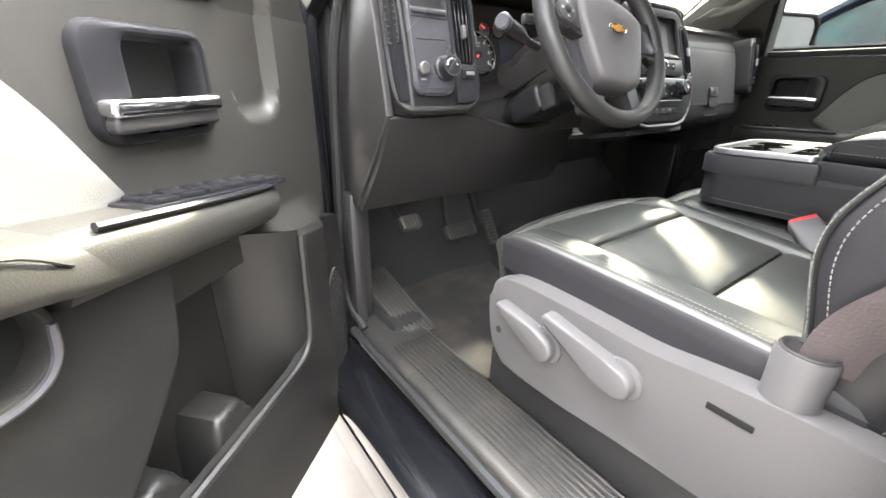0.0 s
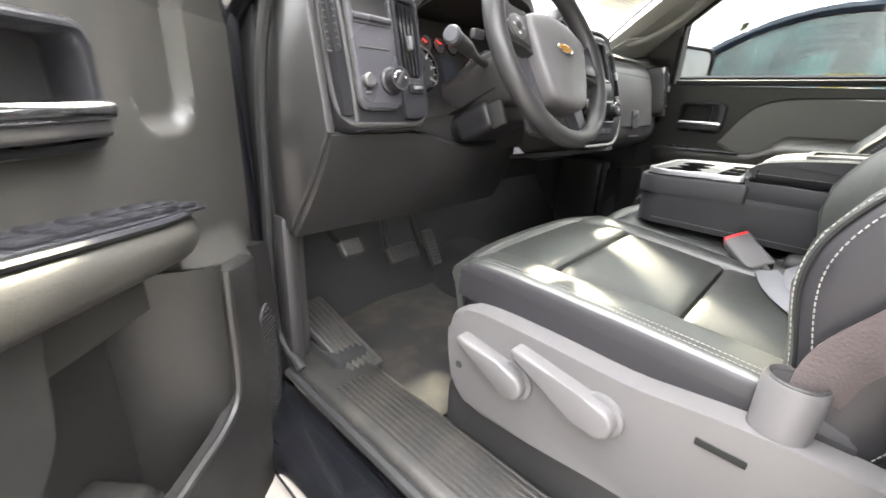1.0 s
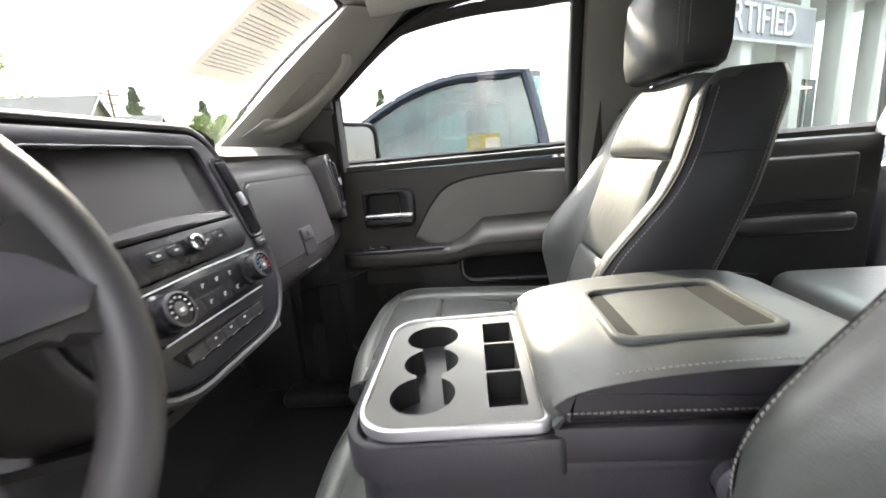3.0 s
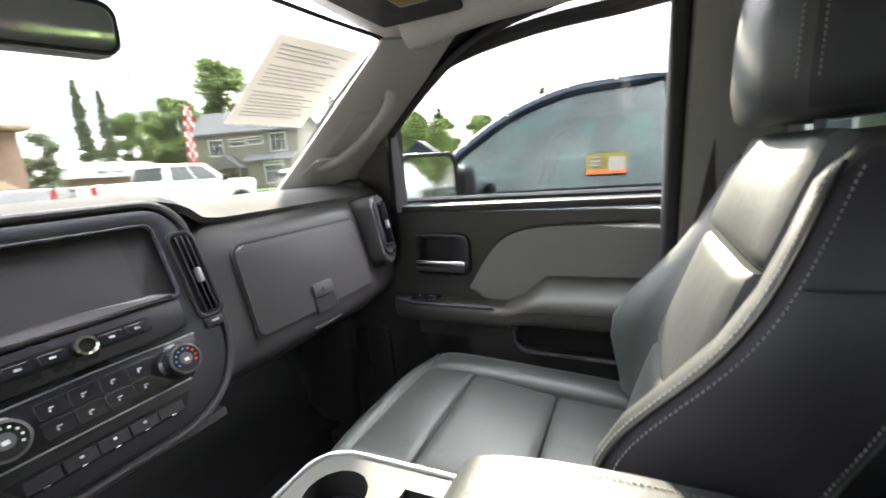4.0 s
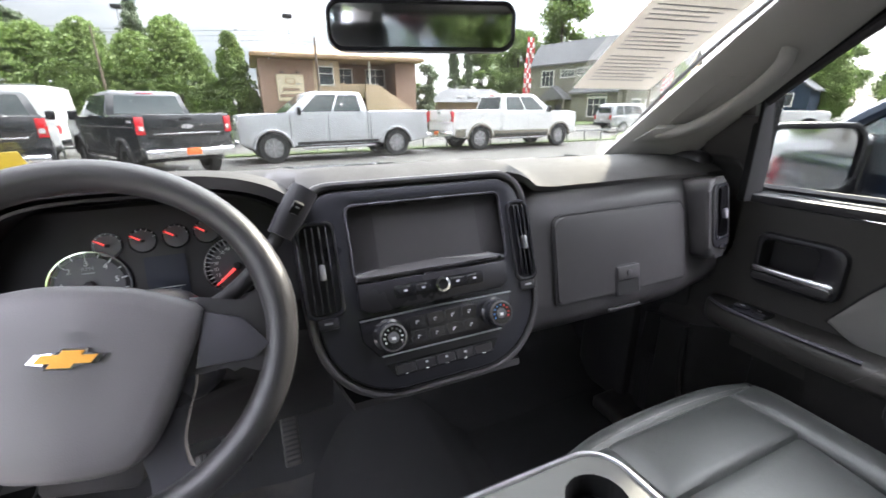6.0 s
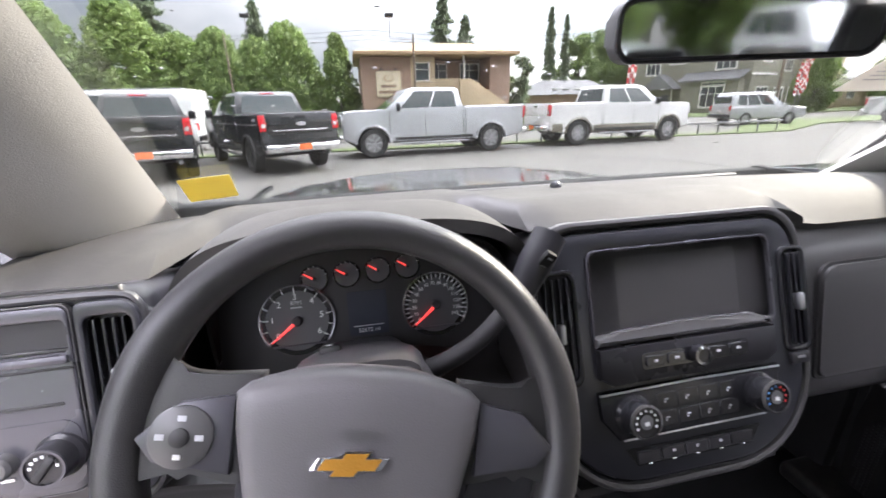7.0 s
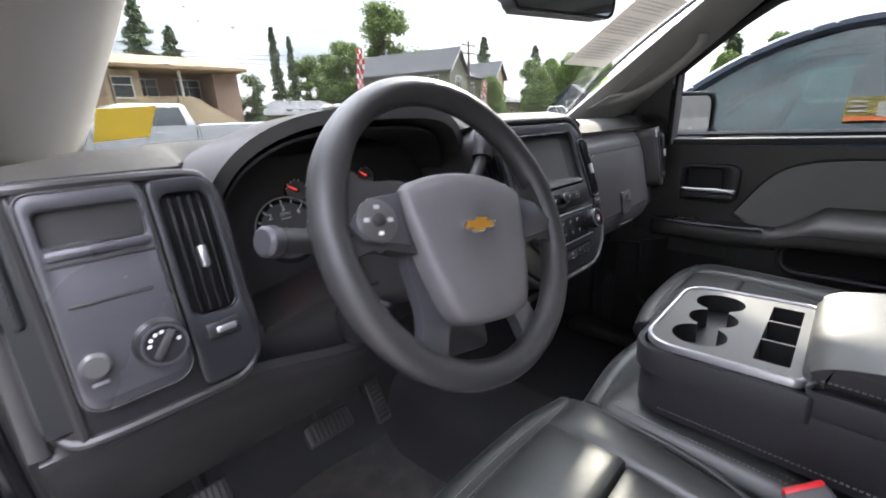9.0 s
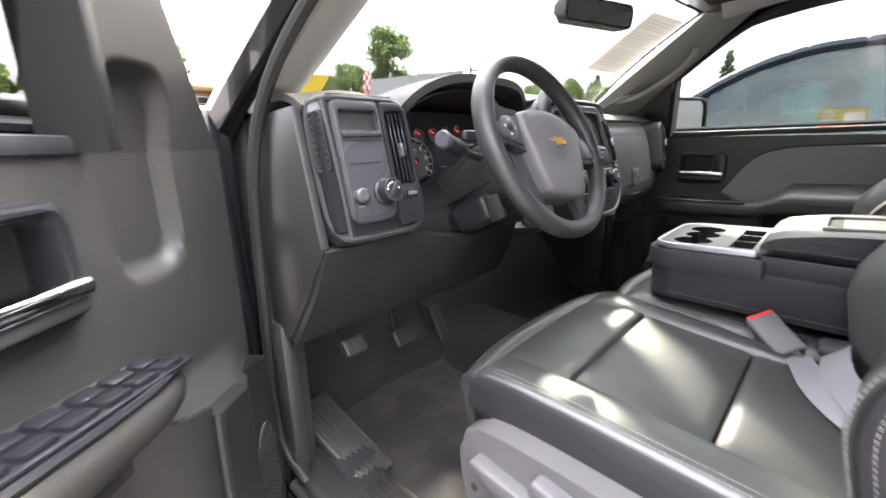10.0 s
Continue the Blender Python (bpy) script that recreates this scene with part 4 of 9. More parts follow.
    for q in range(24):
        u = 0.535 + du + (L - 0.56 - du) * q / 23
        h = smooth_step(0.49 + du, 0.625 + du, u)
        seam.append(m @ Vector((u + 0.03 * (1 - h), 0.0985 + 0.022 * h, 1.052 + 0.034 * h - 0.022 + rise(u))))
    part("pad_seam", tube(seam, 0.0016, 6), "matt_black", door)
    # pull opening below the pad; a satin strip paints the highlight on its lower lip
    cu, cz = 0.745 + du, 0.978 + rise(0.745 + du) * 0.9
    part("pull_cup", wall_ring(rrect(0.36, 0.10, 0.045, 6, cu, cz), rrect(0.335, 0.074, 0.036, 6, cu, cz + 0.004), 0.04, 0.082, m, 0.008), "door_shaded", door, "moulded pull cup, darkened for shade")
    # shallow near-black back paints the shade of a deeper opening
    part("cup_back", wall_plate(rrect(0.34, 0.08, 0.038, 6, cu, cz + 0.003), 0.046, 0.0555, m), "well", door)
    part("lip_glint", tube([m @ Vector((cu + x, 0.083, cz + z)) for x, z in bend([(-0.172, 0.01), (-0.165, -0.022), (-0.14, -0.04), (-0.08, -0.041), (0.05, -0.041), (0.15, -0.041)], 5)], 0.0038, 6), "bezel", door, "pale satin strip standing in for the lip highlight")
    # switch plate on the shelf
    su, cols = (0.33 + du, 6) if left else (0.30, 2)
    tiltm = m @ Matrix.Translation((su, 0.046, 1.0585 + rise(su))) @ Matrix.Rotation(-math.atan(0.1 if left else 0.025), 4, "Y")
    sw = part("switch_plate", plate(rrect(0.042 * cols, 0.06, 0.012, 4), 0.004, tiltm, 0.002), "black", door, "gloss black switch plate")
    for c in range(cols):
        for j in (-1, 1) if left else (0,):
            x, y = (c - (cols - 1) / 2) * 0.038, 0.014 * j
            part("switch", rbox((x, y, 0.0045), (0.031, 0.022, 0.009), 0.004, 2, tiltm @ Matrix.Rotation(radians(4 * j), 4, "X")), "black", sw, "window switch key")
            if (c + j) % 2 or side > 0:
                part("mark", rbox((x, y, 0.0092), (0.009, 0.004, 0.0006), 0, 1, tiltm), "grey_mark", sw)
    # pull handle in its bezel
    bez = rrect(0.172, 0.126, (0.03, 0.02, 0.02, 0.03), 6, hu, hz)
    hole = rrect(0.106, 0.098, (0.014, 0.016, 0.014, 0.016), 6, hu - 0.018, hz - 0.002)
    han = part("handle_bezel", wall_ring(bez, hole, -0.03, 0.016, m, 0.01), "dark_frame", door, "satin black handle surround")
    part("handle_recess", wall_plate(rrect(0.118, 0.11, 0.018, 6, hu - 0.018, hz - 0.002), -0.046, -0.036, m), "matt_black", door)
    part("handle_lever", wall_plate(rrect(0.158, 0.02, 0.007, 4, hu + 0.002, hz - 0.022), 0.014, 0.036, m, 0.007, 3), "chrome", han, "chrome pull lever")
    part("lever_back", wall_plate(rrect(0.152, 0.019, 0.007, 4, hu + 0.002, hz - 0.039), 0.004, 0.03, m, 0.006, 3), "dash", han)
    for q in (-0.052, 0.022):
        part("handle_boss", rbox((hu + q, -0.004, hz - 0.05), (0.034, 0.03, 0.02), 0.009, 2, m), "black", han)
    part("handle_floor", wall_plate(rrect(0.1, 0.02, 0.006, 3, hu - 0.018, hz - 0.047), -0.036, -0.006, m, 0.004), "satin_grey", han, "satin recess floor")
    # sail panel and window frame
    def fore(v):
        return 0.075 + 0.145 * v if left else 0.05 + 0.075 * v ** 0.9
    part("sail_panel", sheet(lambda u, v: m @ Vector((fore(v) + (us - fore(v)) * u, dent(fore(v) + (us - fore(v)) * u, 1.306 + 0.206 * v) + 0.04 * v, 1.306 + 0.206 * v)), 44, 36, 0.012 * side), "door_trim", door, "dark corner trim by the mirror")
    part("sail_top", wall_plate([(fore(0.95), 1.50), (us, 1.50), (us, 1.63), (us - 0.06, 1.60)], -0.01, 0.05, m, 0.008), "door_trim", door)
    part("sail_post", wall_plate([(us - 0.01, 1.31), (us + 0.008, 1.31), (us + 0.008, 1.64), (us - 0.01, 1.63)], -0.03, 0.045 if left else 0.035, m, 0.004), "well", door)

    def glassat(u, z):
        return m @ Vector((u, -0.05 + 0.24 * max(0.0, z - 1.31), z))
    fd = 0.055 if left else 0.0
    frame_path = [glassat(u, z) for u, z in ((0.03 + fd, 1.31), (0.105 + fd, 1.47), (0.23 + fd, 1.60), (0.40 + fd, 1.69), (0.60 + fd, 1.728), (0.80 + fd, 1.737), (L - 0.025, 1.73), (L - 0.01, 1.60), (L - 0.005, 1.32))]
    part("window_frame", tube(curve_pts(frame_path, 6), 0.021, 8), "matt_black", door, "black window frame")
    top = lambda u: 1.31 + 0.42 * (1 - math.exp(-(u - 0.02 - fd) / 0.17))
    part("pane", sheet(lambda u, v: glassat(us + (L - 0.015 - us) * u, 1.30 + (top(us + (L - 0.015 - us) * u) - 1.30) * v), 16, 6, 0.004), "glass", door).visible_shadow = False
    part("window_wiper", tube([glassat(us, 1.338), glassat(L - 0.005, 1.348)], 0.008, 6), "rubber", door, "rubber weather strip")
    part("lock_pin", lathe([(0.004, 0), (0.004, 0.03), (0.006, 0.034), (0, 0.04)], 8, m @ Matrix.Translation((L - 0.06, -0.01, 1.335))), "matt_black", door)
    skin = [(u0 - 0.025, 0.43), (L + 0.01, 0.43), (L + 0.01, 1.30), (u0 - 0.025, 1.28)]
    part("outer_skin", wall_plate(skin, -0.15, -0.075, m, 0.02, 3), "navy", door, "black painted door skin")
    for z in (0.72, 1.1):
        part("hinge", rbox((u0 - 0.04, -0.075, z), (0.09, 0.045, 0.07), 0.012, 2, m), "navy", door)
        if left:
            part("hinge_bolt", lathe([(0.009, 0), (0.009, 0.012), (0.005, 0.016), (0, 0.016)], 8, m @ Matrix.Translation((u0 - 0.045, -0.052, z)) @ Matrix.Rotation(radians(-90), 4, "X")), "steel", door, "steel hinge bolt")
    part("front_seal", tube([m @ Vector((u0 - 0.008, -0.03, 0.5)), m @ Vector((u0 - 0.008, -0.02, 0.9)), m @ Vector((u0 - 0.002, -0.02, 1.29))], 0.009, 6), "rubber", door)
    part("check_strap", rbox((u0 - 0.06, -0.05, 0.9), (0.13, 0.012, 0.03), 0.004, 2, m), "steel", door, "steel check strap")
    return door


front_door(-1, DOOR_ANGLE)
front_door(1, 0)


def rear_door(s):
    door = thing("door_3" if s < 0 else "door_4", "closed rear door with dark lower trim and privacy glass", "vehicle door", (s * 0.85, -0.5, 0.6), kind="structure")
    part("trim", rbox((s * 0.83, -0.52, 0.95), (0.07, 0.72, 0.72), 0.02, 2), "matt_black", door, "dark rear door trim")
    part("armrest", rbox((s * 0.785, -0.55, 1.06), (0.06, 0.5, 0.06), 0.02, 3), "dash", door)
    part("insert", rbox((s * 0.795, -0.55, 1.19), (0.03, 0.5, 0.14), 0.012, 3), "dash", door)
    fp = [(s * 0.845, -0.185, 1.32), (s * 0.80, -0.185, 1.55), (s * 0.755, -0.2, 1.72), (s * 0.755, -0.5, 1.735), (s * 0.755, -0.80, 1.725), (s * 0.80, -0.865, 1.52), (s * 0.845, -0.90, 1.32), (s * 0.85, -0.5, 1.315)]
    part("window_frame", tube(fp, 0.024, 8, closed=True), "matt_black", door, "black window frame")
    part("pane", sheet(lambda u, v: (s * (0.85 - 0.095 * v), -0.18 - (0.72 - 0.09 * v) * u, 1.30 + 0.43 * v), 4, 4, 0.004), "smoke", door).visible_shadow = False
    part("outer_skin", rbox((s * 0.93, -0.52, 0.92), (0.08, 0.76, 0.74), 0.02), "navy", door)


rear_door(-1)
rear_door(1)

mir = thing("side_mirror", "black housed door mirror outside the passenger window", "door mirror", (1.0, 0.80, 1.36))
hm = frame_at((1.065, 0.742, 1.392), 0.8, -22)
part("housing", plate(rrect(0.275, 0.18, 0.05, 6), -0.12, hm, 0.03), "black", mir, "black mirror housing")
part("rim", ringplate(rrect(0.275, 0.18, 0.05, 6), rrect(0.245, 0.15, 0.04, 6), 0.012, hm, 0.0, 0.004), "black", mir)
part("mirror_glass", plate(rrect(0.25, 0.155, 0.042, 6), 0.004, hm), "mirror", mir, "silvered mirror glass")
mir_l = thing("side_mirror", "black housed door mirror outside the open driver door", "door mirror", door_frame(-1, DOOR_ANGLE) @ Vector((0.3, -0.2, 1.34)))
part("housing", rbox((0.45, -0.22, 1.405), (0.26, 0.12, 0.17), 0.045, 4, door_frame(-1, DOOR_ANGLE)), "black", mir_l, "black mirror housing")
part("housing_seam", rbox((0.45, -0.22, 1.375), (0.262, 0.122, 0.004), 0.0, 1, door_frame(-1, DOOR_ANGLE)), "matt_black", mir_l)
part("arm", rbox((0.32, -0.13, 1.345), (0.09, 0.16, 0.05), 0.02, 3, door_frame(-1, DOOR_ANGLE)), "black", mir_l)
part("arm", tube([(0.90, 0.85, 1.33), (0.97, 0.845, 1.345), (1.04, 0.83, 1.36)], 0.03, 8), "black", mir)


# ---------------------------------------------------------------- dashboard
def vent(parent, f, w, h, slats, tab=True, name="air_vent"):
    """An upright air vent: dark box, frame, vertical slats and a bright tab."""
    box = part(name, plate(rrect(w, h, 0.012, 4), -0.05, f), "matt_black", parent, "dark air vent box")
    part("vent_rim", ringplate(rrect(w + 0.012, h + 0.012, 0.014, 4), rrect(w - 0.002, h - 0.002, 0.011, 4), 0.008, f, -0.002, 0.003), "black", box)
    for k in range(slats):
        x = (k - (slats - 1) / 2) * (w - 0.008) / slats
        part("slat", rbox((x, 0, 0.0), (0.0022, h - 0.008, 0.02), 0.0008, 1, f), "black", box)
    if tab:
        part("tab", rbox((0.002, -0.004, 0.009), (0.008, 0.024, 0.012), 0.003, 2, f), "silver", box, "bright vent tab")
    return box


def dashboard():
    satin_pod = surface("satin_black_vent_frame", (0.02, 0.02, 0.024), 0.3, vary=0.1, grain=0.05, grain_size=900)
    dash = thing("dashboard", "dark grey moulded dashboard with satin bezels", "dashboard", (0, 0.95, 0.9))

    def front(x):
        """How far back the top pad comes, and how high it stands."""
        well = smooth_step(-0.66, -0.62, x) * (1 - smooth_step(-0.215, -0.175, x))
        y = 0.80 - 0.035 * smooth_step(-0.25, -0.18, x) * (1 - smooth_step(0.2, 0.26, x)) + 0.17 * well
        return y

    def pad_top(u, v):
        x = -0.815 + 1.63 * u
        e = 1 - (x / 0.815) ** 2
        y0, y1 = 1.165 + 0.115 * e, front(x)
        roll = max(0.0, (v - 0.8) / 0.2)
        z = 1.352 + 0.043 * math.sin(min(1, v / 0.8) * math.pi / 2) - 0.022 * roll ** 2
        z += 0.03 * smooth_step(-0.24, -0.17, x) * (1 - smooth_step(0.16, 0.25, x)) * smooth_step(0.45, 1.0, v)
        z -= 0.012 * smooth_step(0.2, 0.3, x) * smooth_step(0.5, 1.0, v) + 0.012 * smooth_step(-0.7, -0.81, x)
        return (x, y0 + (y1 - y0) * v, z)
    part("top_pad", sheet(pad_top, 80, 18, 0.012), "dash_top", dash, "soft grained dash top")
    part("defrost_slot", join(rbox((-0.14, 1.19, 1.378), (0.42, 0.018, 0.006), 0.002), rbox((0.32, 1.18, 1.378), (0.42, 0.018, 0.006), 0.002)), "matt_black", dash, "defroster slot")
    part("light_sensor", lathe([(0.012, 0), (0.011, 0.006), (0.006, 0.012), (0, 0.014)], 14, Matrix.Translation((0.006, 1.105, 1.392))), "black", dash, "small black sensor dome")
    # front body, left, middle and right of the stack, down to the knee panels
    part("face", sheet(lambda u, v: (-0.62 + 0.44 * u, 0.955 - 0.02 * v, 1.38 - 0.29 * v), 8, 6, 0.012), "matt_black", dash)
    # right side: one skin that rolls over from the top, past the glove box, and in under it
    roll_over = curve_pts([(0, 0.93, 1.3935), (0, 0.87, 1.391), (0, 0.82, 1.376), (0, 0.785, 1.35), (0, 0.766, 1.318), (0, 0.7495, 1.24), (0, 0.735, 1.172), (0, 0.729, 1.13), (0, 0.738, 1.095), (0, 0.775, 1.062), (0, 0.85, 1.04), (0, 0.97, 1.03)], 4)

    def right_skin(u, v):
        x = 0.155 + 0.665 * u
        i = v * (len(roll_over) - 1)
        p = roll_over[int(round(i))]
        far = smooth_step(0.62, 0.82, x)
        return (x, p.y + 0.012 * (x - 0.46) ** 2 * 4 + 0.03 * far * smooth_step(1.40, 1.33, p.z), p.z - 0.02 * far * smooth_step(1.30, 1.39, p.z))
    part("right_face", sheet(right_skin, 30, len(roll_over) - 1, -0.012), "dash", dash, "dark dash face rolling over the glove box")

    def knee(u, v):
        x = -0.825 + 0.66 * u
        lip = math.exp(-(v / 0.07) ** 2)
        y = 0.764 + 0.145 * v ** 1.35 - 0.006 * lip + 0.03 * smooth_step(0.45, 1.0, u) * (1 - v) + 0.05 * smooth_step(0.6, 1, u) * (1 - v)
        z = 1.148 - 0.215 * v - 0.035 * smooth_step(0.25, 0.55, u) * (1 - 0.9 * v)
        return (x, y + 0.03 * smooth_step(0.0, -0.08, u), z)
    part("knee_panel", sheet(knee, 36, 24, 0.014), "dash", dash, "dark knee panel under the column")
    part("knee_return", sheet(lambda u, v: (-0.825 + 0.66 * u, 0.908 + 0.28 * v, 0.933 + 0.03 * v), 8, 4, 0.01), "matt_black", dash)
    part("knee_side", prism([(0.748, 1.148), (0.80, 1.37), (1.12, 1.35), (1.12, 0.94), (0.905, 0.935), (0.83, 1.03)], "x", -0.832, -0.815, 0.004), "dash", dash, "dark end cap of the dash")
    part("lower_right_return", rbox((0.48, 1.10, 1.02), (0.66, 0.27, 0.02), 0.005), "matt_black", dash)
    part("pillar_filler", rbox((0.80, 0.91, 1.365), (0.06, 0.17, 0.1), 0.02, 3), "dash", dash)
    part("right_end", prism([(0.77, 1.15), (0.80, 1.33), (1.12, 1.33), (1.12, 0.98), (0.97, 0.985)], "x", 0.805, 0.818, 0.004), "dash", dash)
    part("centre_skirt", sheet(lambda u, v: (-0.006 + (2 * u - 1) * (0.15 + 0.03 * v), 0.668 + 0.30 * v ** 1.1, 1.092 - 0.05 * v), 12, 8, 0.012), "matt_black", dash, "dark panel under the centre stack")

    # left pod: pocket, blank, lamp switches and a vent
    f = frame_at((-0.72, 0.742, 1.262), 14)
    outline = lambda d: rrect(0.19 - 2 * d, 0.244 - 2 * d, (0.03, 0.03, 0.025, 0.045), 7, 0.002, 0.01)
    pod = part("left_pod", plate(outline(0.0), 0.15, f, 0.022, 5, base=-0.152), "dark_frame", dash, "dark side pod of the dash")
    rim_path = [(-0.086, 0.122, -0.022), (-0.092, 0.09, -0.027), (-0.093, 0.02, -0.028), (-0.093, -0.05, -0.026), (-0.09, -0.082, -0.018), (-0.078, -0.1, -0.006), (-0.05, -0.104, -0.001), (0.03, -0.104, -0.001), (0.062, -0.102, -0.001), (0.08, -0.09, -0.001), (0.0875, -0.066, -0.001),
                (0.0885, 0.02, -0.001), (0.0885, 0.09, -0.001), (0.083, 0.113, -0.001), (0.066, 0.123, -0.001), (0.0, 0.125, -0.001), (-0.055, 0.125, -0.002), (-0.075, 0.126, -0.01)]
    part("pod_rim", tube([f @ Vector(p) for p in curve_pts(rim_path, 4)], 0.0052, 8, closed=True), "dash", pod, "rolled satin rim of the pod")
    part("pod_ridge", tube([f @ Vector(p) for p in curve_pts([(-0.073, 0.12, -0.003), (-0.0715, 0.05, -0.001), (-0.0705, -0.04, -0.001), (-0.0705, -0.1, -0.003)], 5)], 0.0045, 6), "dash", pod, "upright ridge beside the outlet")
    lp = f @ Matrix.Translation((-0.02, 0.0, 0))
    face = part("switch_panel", ringplate(rrect(0.088, 0.196, (0.01, 0.012, 0.016, 0.02), 5, 0.0, 0.02), rrect(0.075, 0.034, 0.006, 5, 0.002, 0.0865), 0.009, lp, 0.0, 0.003), "bezel", pod, "satin grey switch panel")
    part("pocket", plate(rrect(0.076, 0.036, 0.006, 5, 0.002, 0.0865), -0.06, lp), "matt_black", pod, "open storage pocket")
    part("pocket_floor", rbox((0.002, 0.0715, -0.012), (0.074, 0.004, 0.03), 0.001, 1, lp), "dash", pod)
    part("pocket_sill", rbox((0.002, 0.064, 0.008), (0.078, 0.010, 0.012), 0.004, 2, lp), "bezel", face)
    part("slot", rbox((-0.001, 0.018, 0.0085), (0.062, 0.0036, 0.003), 0.001, 1, lp), "matt_black", face)
    part("upper_groove", rbox((0.002, 0.0545, 0.0085), (0.082, 0.003, 0.003), 0.001, 1, lp), "matt_black", face)
    part("knob_plate", plate(rrect(0.082, 0.07, 0.016, 5, 0.0, -0.034), 0.0014, lp, base=0.009), "bezel", face, "raised switch field")
    kn = part("lamp_knob", lathe([(0.0225, 0.0), (0.023, 0.006), (0.0195, 0.009), (0.0185, 0.024), (0.017, 0.027), (0, 0.027)], 28, lp @ Matrix.Translation((0.022, -0.034, 0.009))), "dark_frame", pod, "round dark lamp switch")
    part("knob_ring", lathe([(0.0165, 0.0), (0.0188, 0.001), (0.0188, 0.003), (0.0165, 0.003)], 28, lp @ Matrix.Translation((0.022, -0.034, 0.035))), "bezel", kn, "satin grey knob ring")
    part("knob_bar", rbox((0.022, -0.034, 0.038), (0.008, 0.029, 0.004), 0.002, 2, lp @ Matrix.Translation((0.022, -0.034, 0)) @ Matrix.Rotation(radians(-38), 4, "Z") @ Matrix.Translation((-0.022, 0.034, 0))), "matt_black", kn)
    for k in range(7):
        a = math.pi * (0.05 + 0.15 * k)
        part("mark", rbox((0.022 + 0.0118 * math.cos(a), -0.034 + 0.0118 * math.sin(a), 0.0366), (0.003, 0.003, 0.0006), 0, 1, lp), "white_mark", kn)
    part("dimmer", join(lathe([(0.012, 0), (0.012, 0.012), (0.009, 0.015), (0, 0.015)], 20, lp @ Matrix.Translation((-0.028, -0.036, 0.009)))), "satin_grey", pod, "small grey dimmer wheel")
    # thin pale ring paints the highlight along the panel's edge
    part("edge_glint", ringplate(rrect(0.092, 0.2, (0.012, 0.014, 0.018, 0.022), 5, 0.0, 0.02), rrect(0.0885, 0.1965, (0.0105, 0.0125, 0.0165, 0.0205), 5, 0.0, 0.02), 0.0075, lp, 0.0, 0.001), "satin_grey", face, "pale strip standing in for the edge highlight")
    part("dimmer_tick", rbox((-0.028, -0.053, 0.011), (0.012, 0.003, 0.002), 0, 1, lp), "silver", pod)
    vp = part("vent_panel", ringplate(rrect(0.06, 0.214, (0.02, 0.008, 0.008, 0.03), 5, 0.0, 0.012), rrect(0.044, 0.128, 0.01, 5, 0.0, 0.04), 0.009, f @ Matrix.Translation((0.058, 0, 0)), 0.0, 0.003), satin_pod, pod, "satin black vent surround")
    vent(pod, f @ Matrix.Translation((0.058, 0.04, -0.002)), 0.044, 0.128, 4)
    part("vent_wheel", rbox((0.058, -0.042, 0.011), (0.034, 0.018, 0.007), 0.004, 2, f), "dark_frame", vp, "vent thumbwheel panel")
    part("wheel_mark", rbox((0.06, -0.042, 0.0155), (0.02, 0.007, 0.004), 0.0018, 2, f), "silver", vp, "bright vent thumbwheel")
    # side window outlet on the pod's chamfered outer corner
    g = f @ Matrix.Translation((-0.0883, 0.056, -0.0083)) @ Matrix.Rotation(radians(-48), 4, "Y")
    so = part("side_outlet", plate(rrect(0.0195, 0.088, 0.005, 4), 0.004, g, base=-0.002), "well", pod, "dark side window outlet")
    part("outlet_rim", ringplate(rrect(0.0235, 0.094, 0.006, 4), rrect(0.0185, 0.087, 0.004, 4), 0.005, g, -0.001, 0.0015), "dark_frame", so)
    for k in range(8):
        part("slat", rbox((0, -0.036 + 0.0103 * k, 0.0026), (0.0185, 0.002, 0.0022), 0, 1, g), "dash", so)

    # instrument hood and cluster
    def arch(u, v):
        a = math.pi * (1 - u)
        c, s = math.cos(a), math.sin(a)
        w, h = 0.225 + 0.012 * v, 0.203 - 0.05 * v ** 2
        return (-0.40 + w * math.copysign(abs(c) ** 0.62, c), 0.775 + 0.055 * abs(c) ** 2 - 0.03 * s + 0.31 * v, 1.225 + h * abs(s) ** 0.62)
    part("instrument_hood", sheet(arch, 40, 10, -0.016), "dash_top", dash, "arched instrument hood")
    part("hood_lining", sheet(lambda u, v: Vector(arch(u, 0.08 + 0.5 * v)) * 0.92 + Vector((-0.40, 0.9, 1.25)) * 0.08, 32, 6, -0.004), "matt_black", dash)
    part("cluster_shelf", sheet(lambda u, v: (-0.60 + 0.40 * u, 0.775 + 0.13 * v, 1.178 + 0.02 * v + 0.025 * math.sin(math.pi * u) ** 2), 14, 5, 0.01), "dash", dash, "dark lower cluster surround")
    part("cluster_apron", rbox((-0.40, 0.80, 1.135), (0.43, 0.03, 0.09), 0.01), "dash", dash)

    # centre stack
    satin_black = surface("satin_black_bezel", (0.015, 0.0155, 0.019), 0.3, vary=0.1, grain=0.05, grain_size=900)
    f = frame_at((0, 0.70, 1.235), 20)
    shape = lambda d: rrect(0.398 - 2 * d, 0.345 - 2 * d, (0.055 - d * 0.5, 0.055 - d * 0.5, 0.13 - d, 0.13 - d), 8, -0.007, 0.0225)
    stack = part("centre_fascia", plate(shape(0.002), 0.15, f, base=-0.152), "dash", dash, "dark body of the centre stack")
    part("fascia_rim", ringplate(shape(0.0), shape(0.012), 0.018, f, -0.012, 0.006), "dash", stack, "dark rolled rim of the centre stack")
    part("fascia_gap", ringplate(shape(0.011), shape(0.017), 0.004, f, -0.004), "well", stack)
    field = rrect(0.268, 0.116, 0.012, 8, 0.002, 0.098)
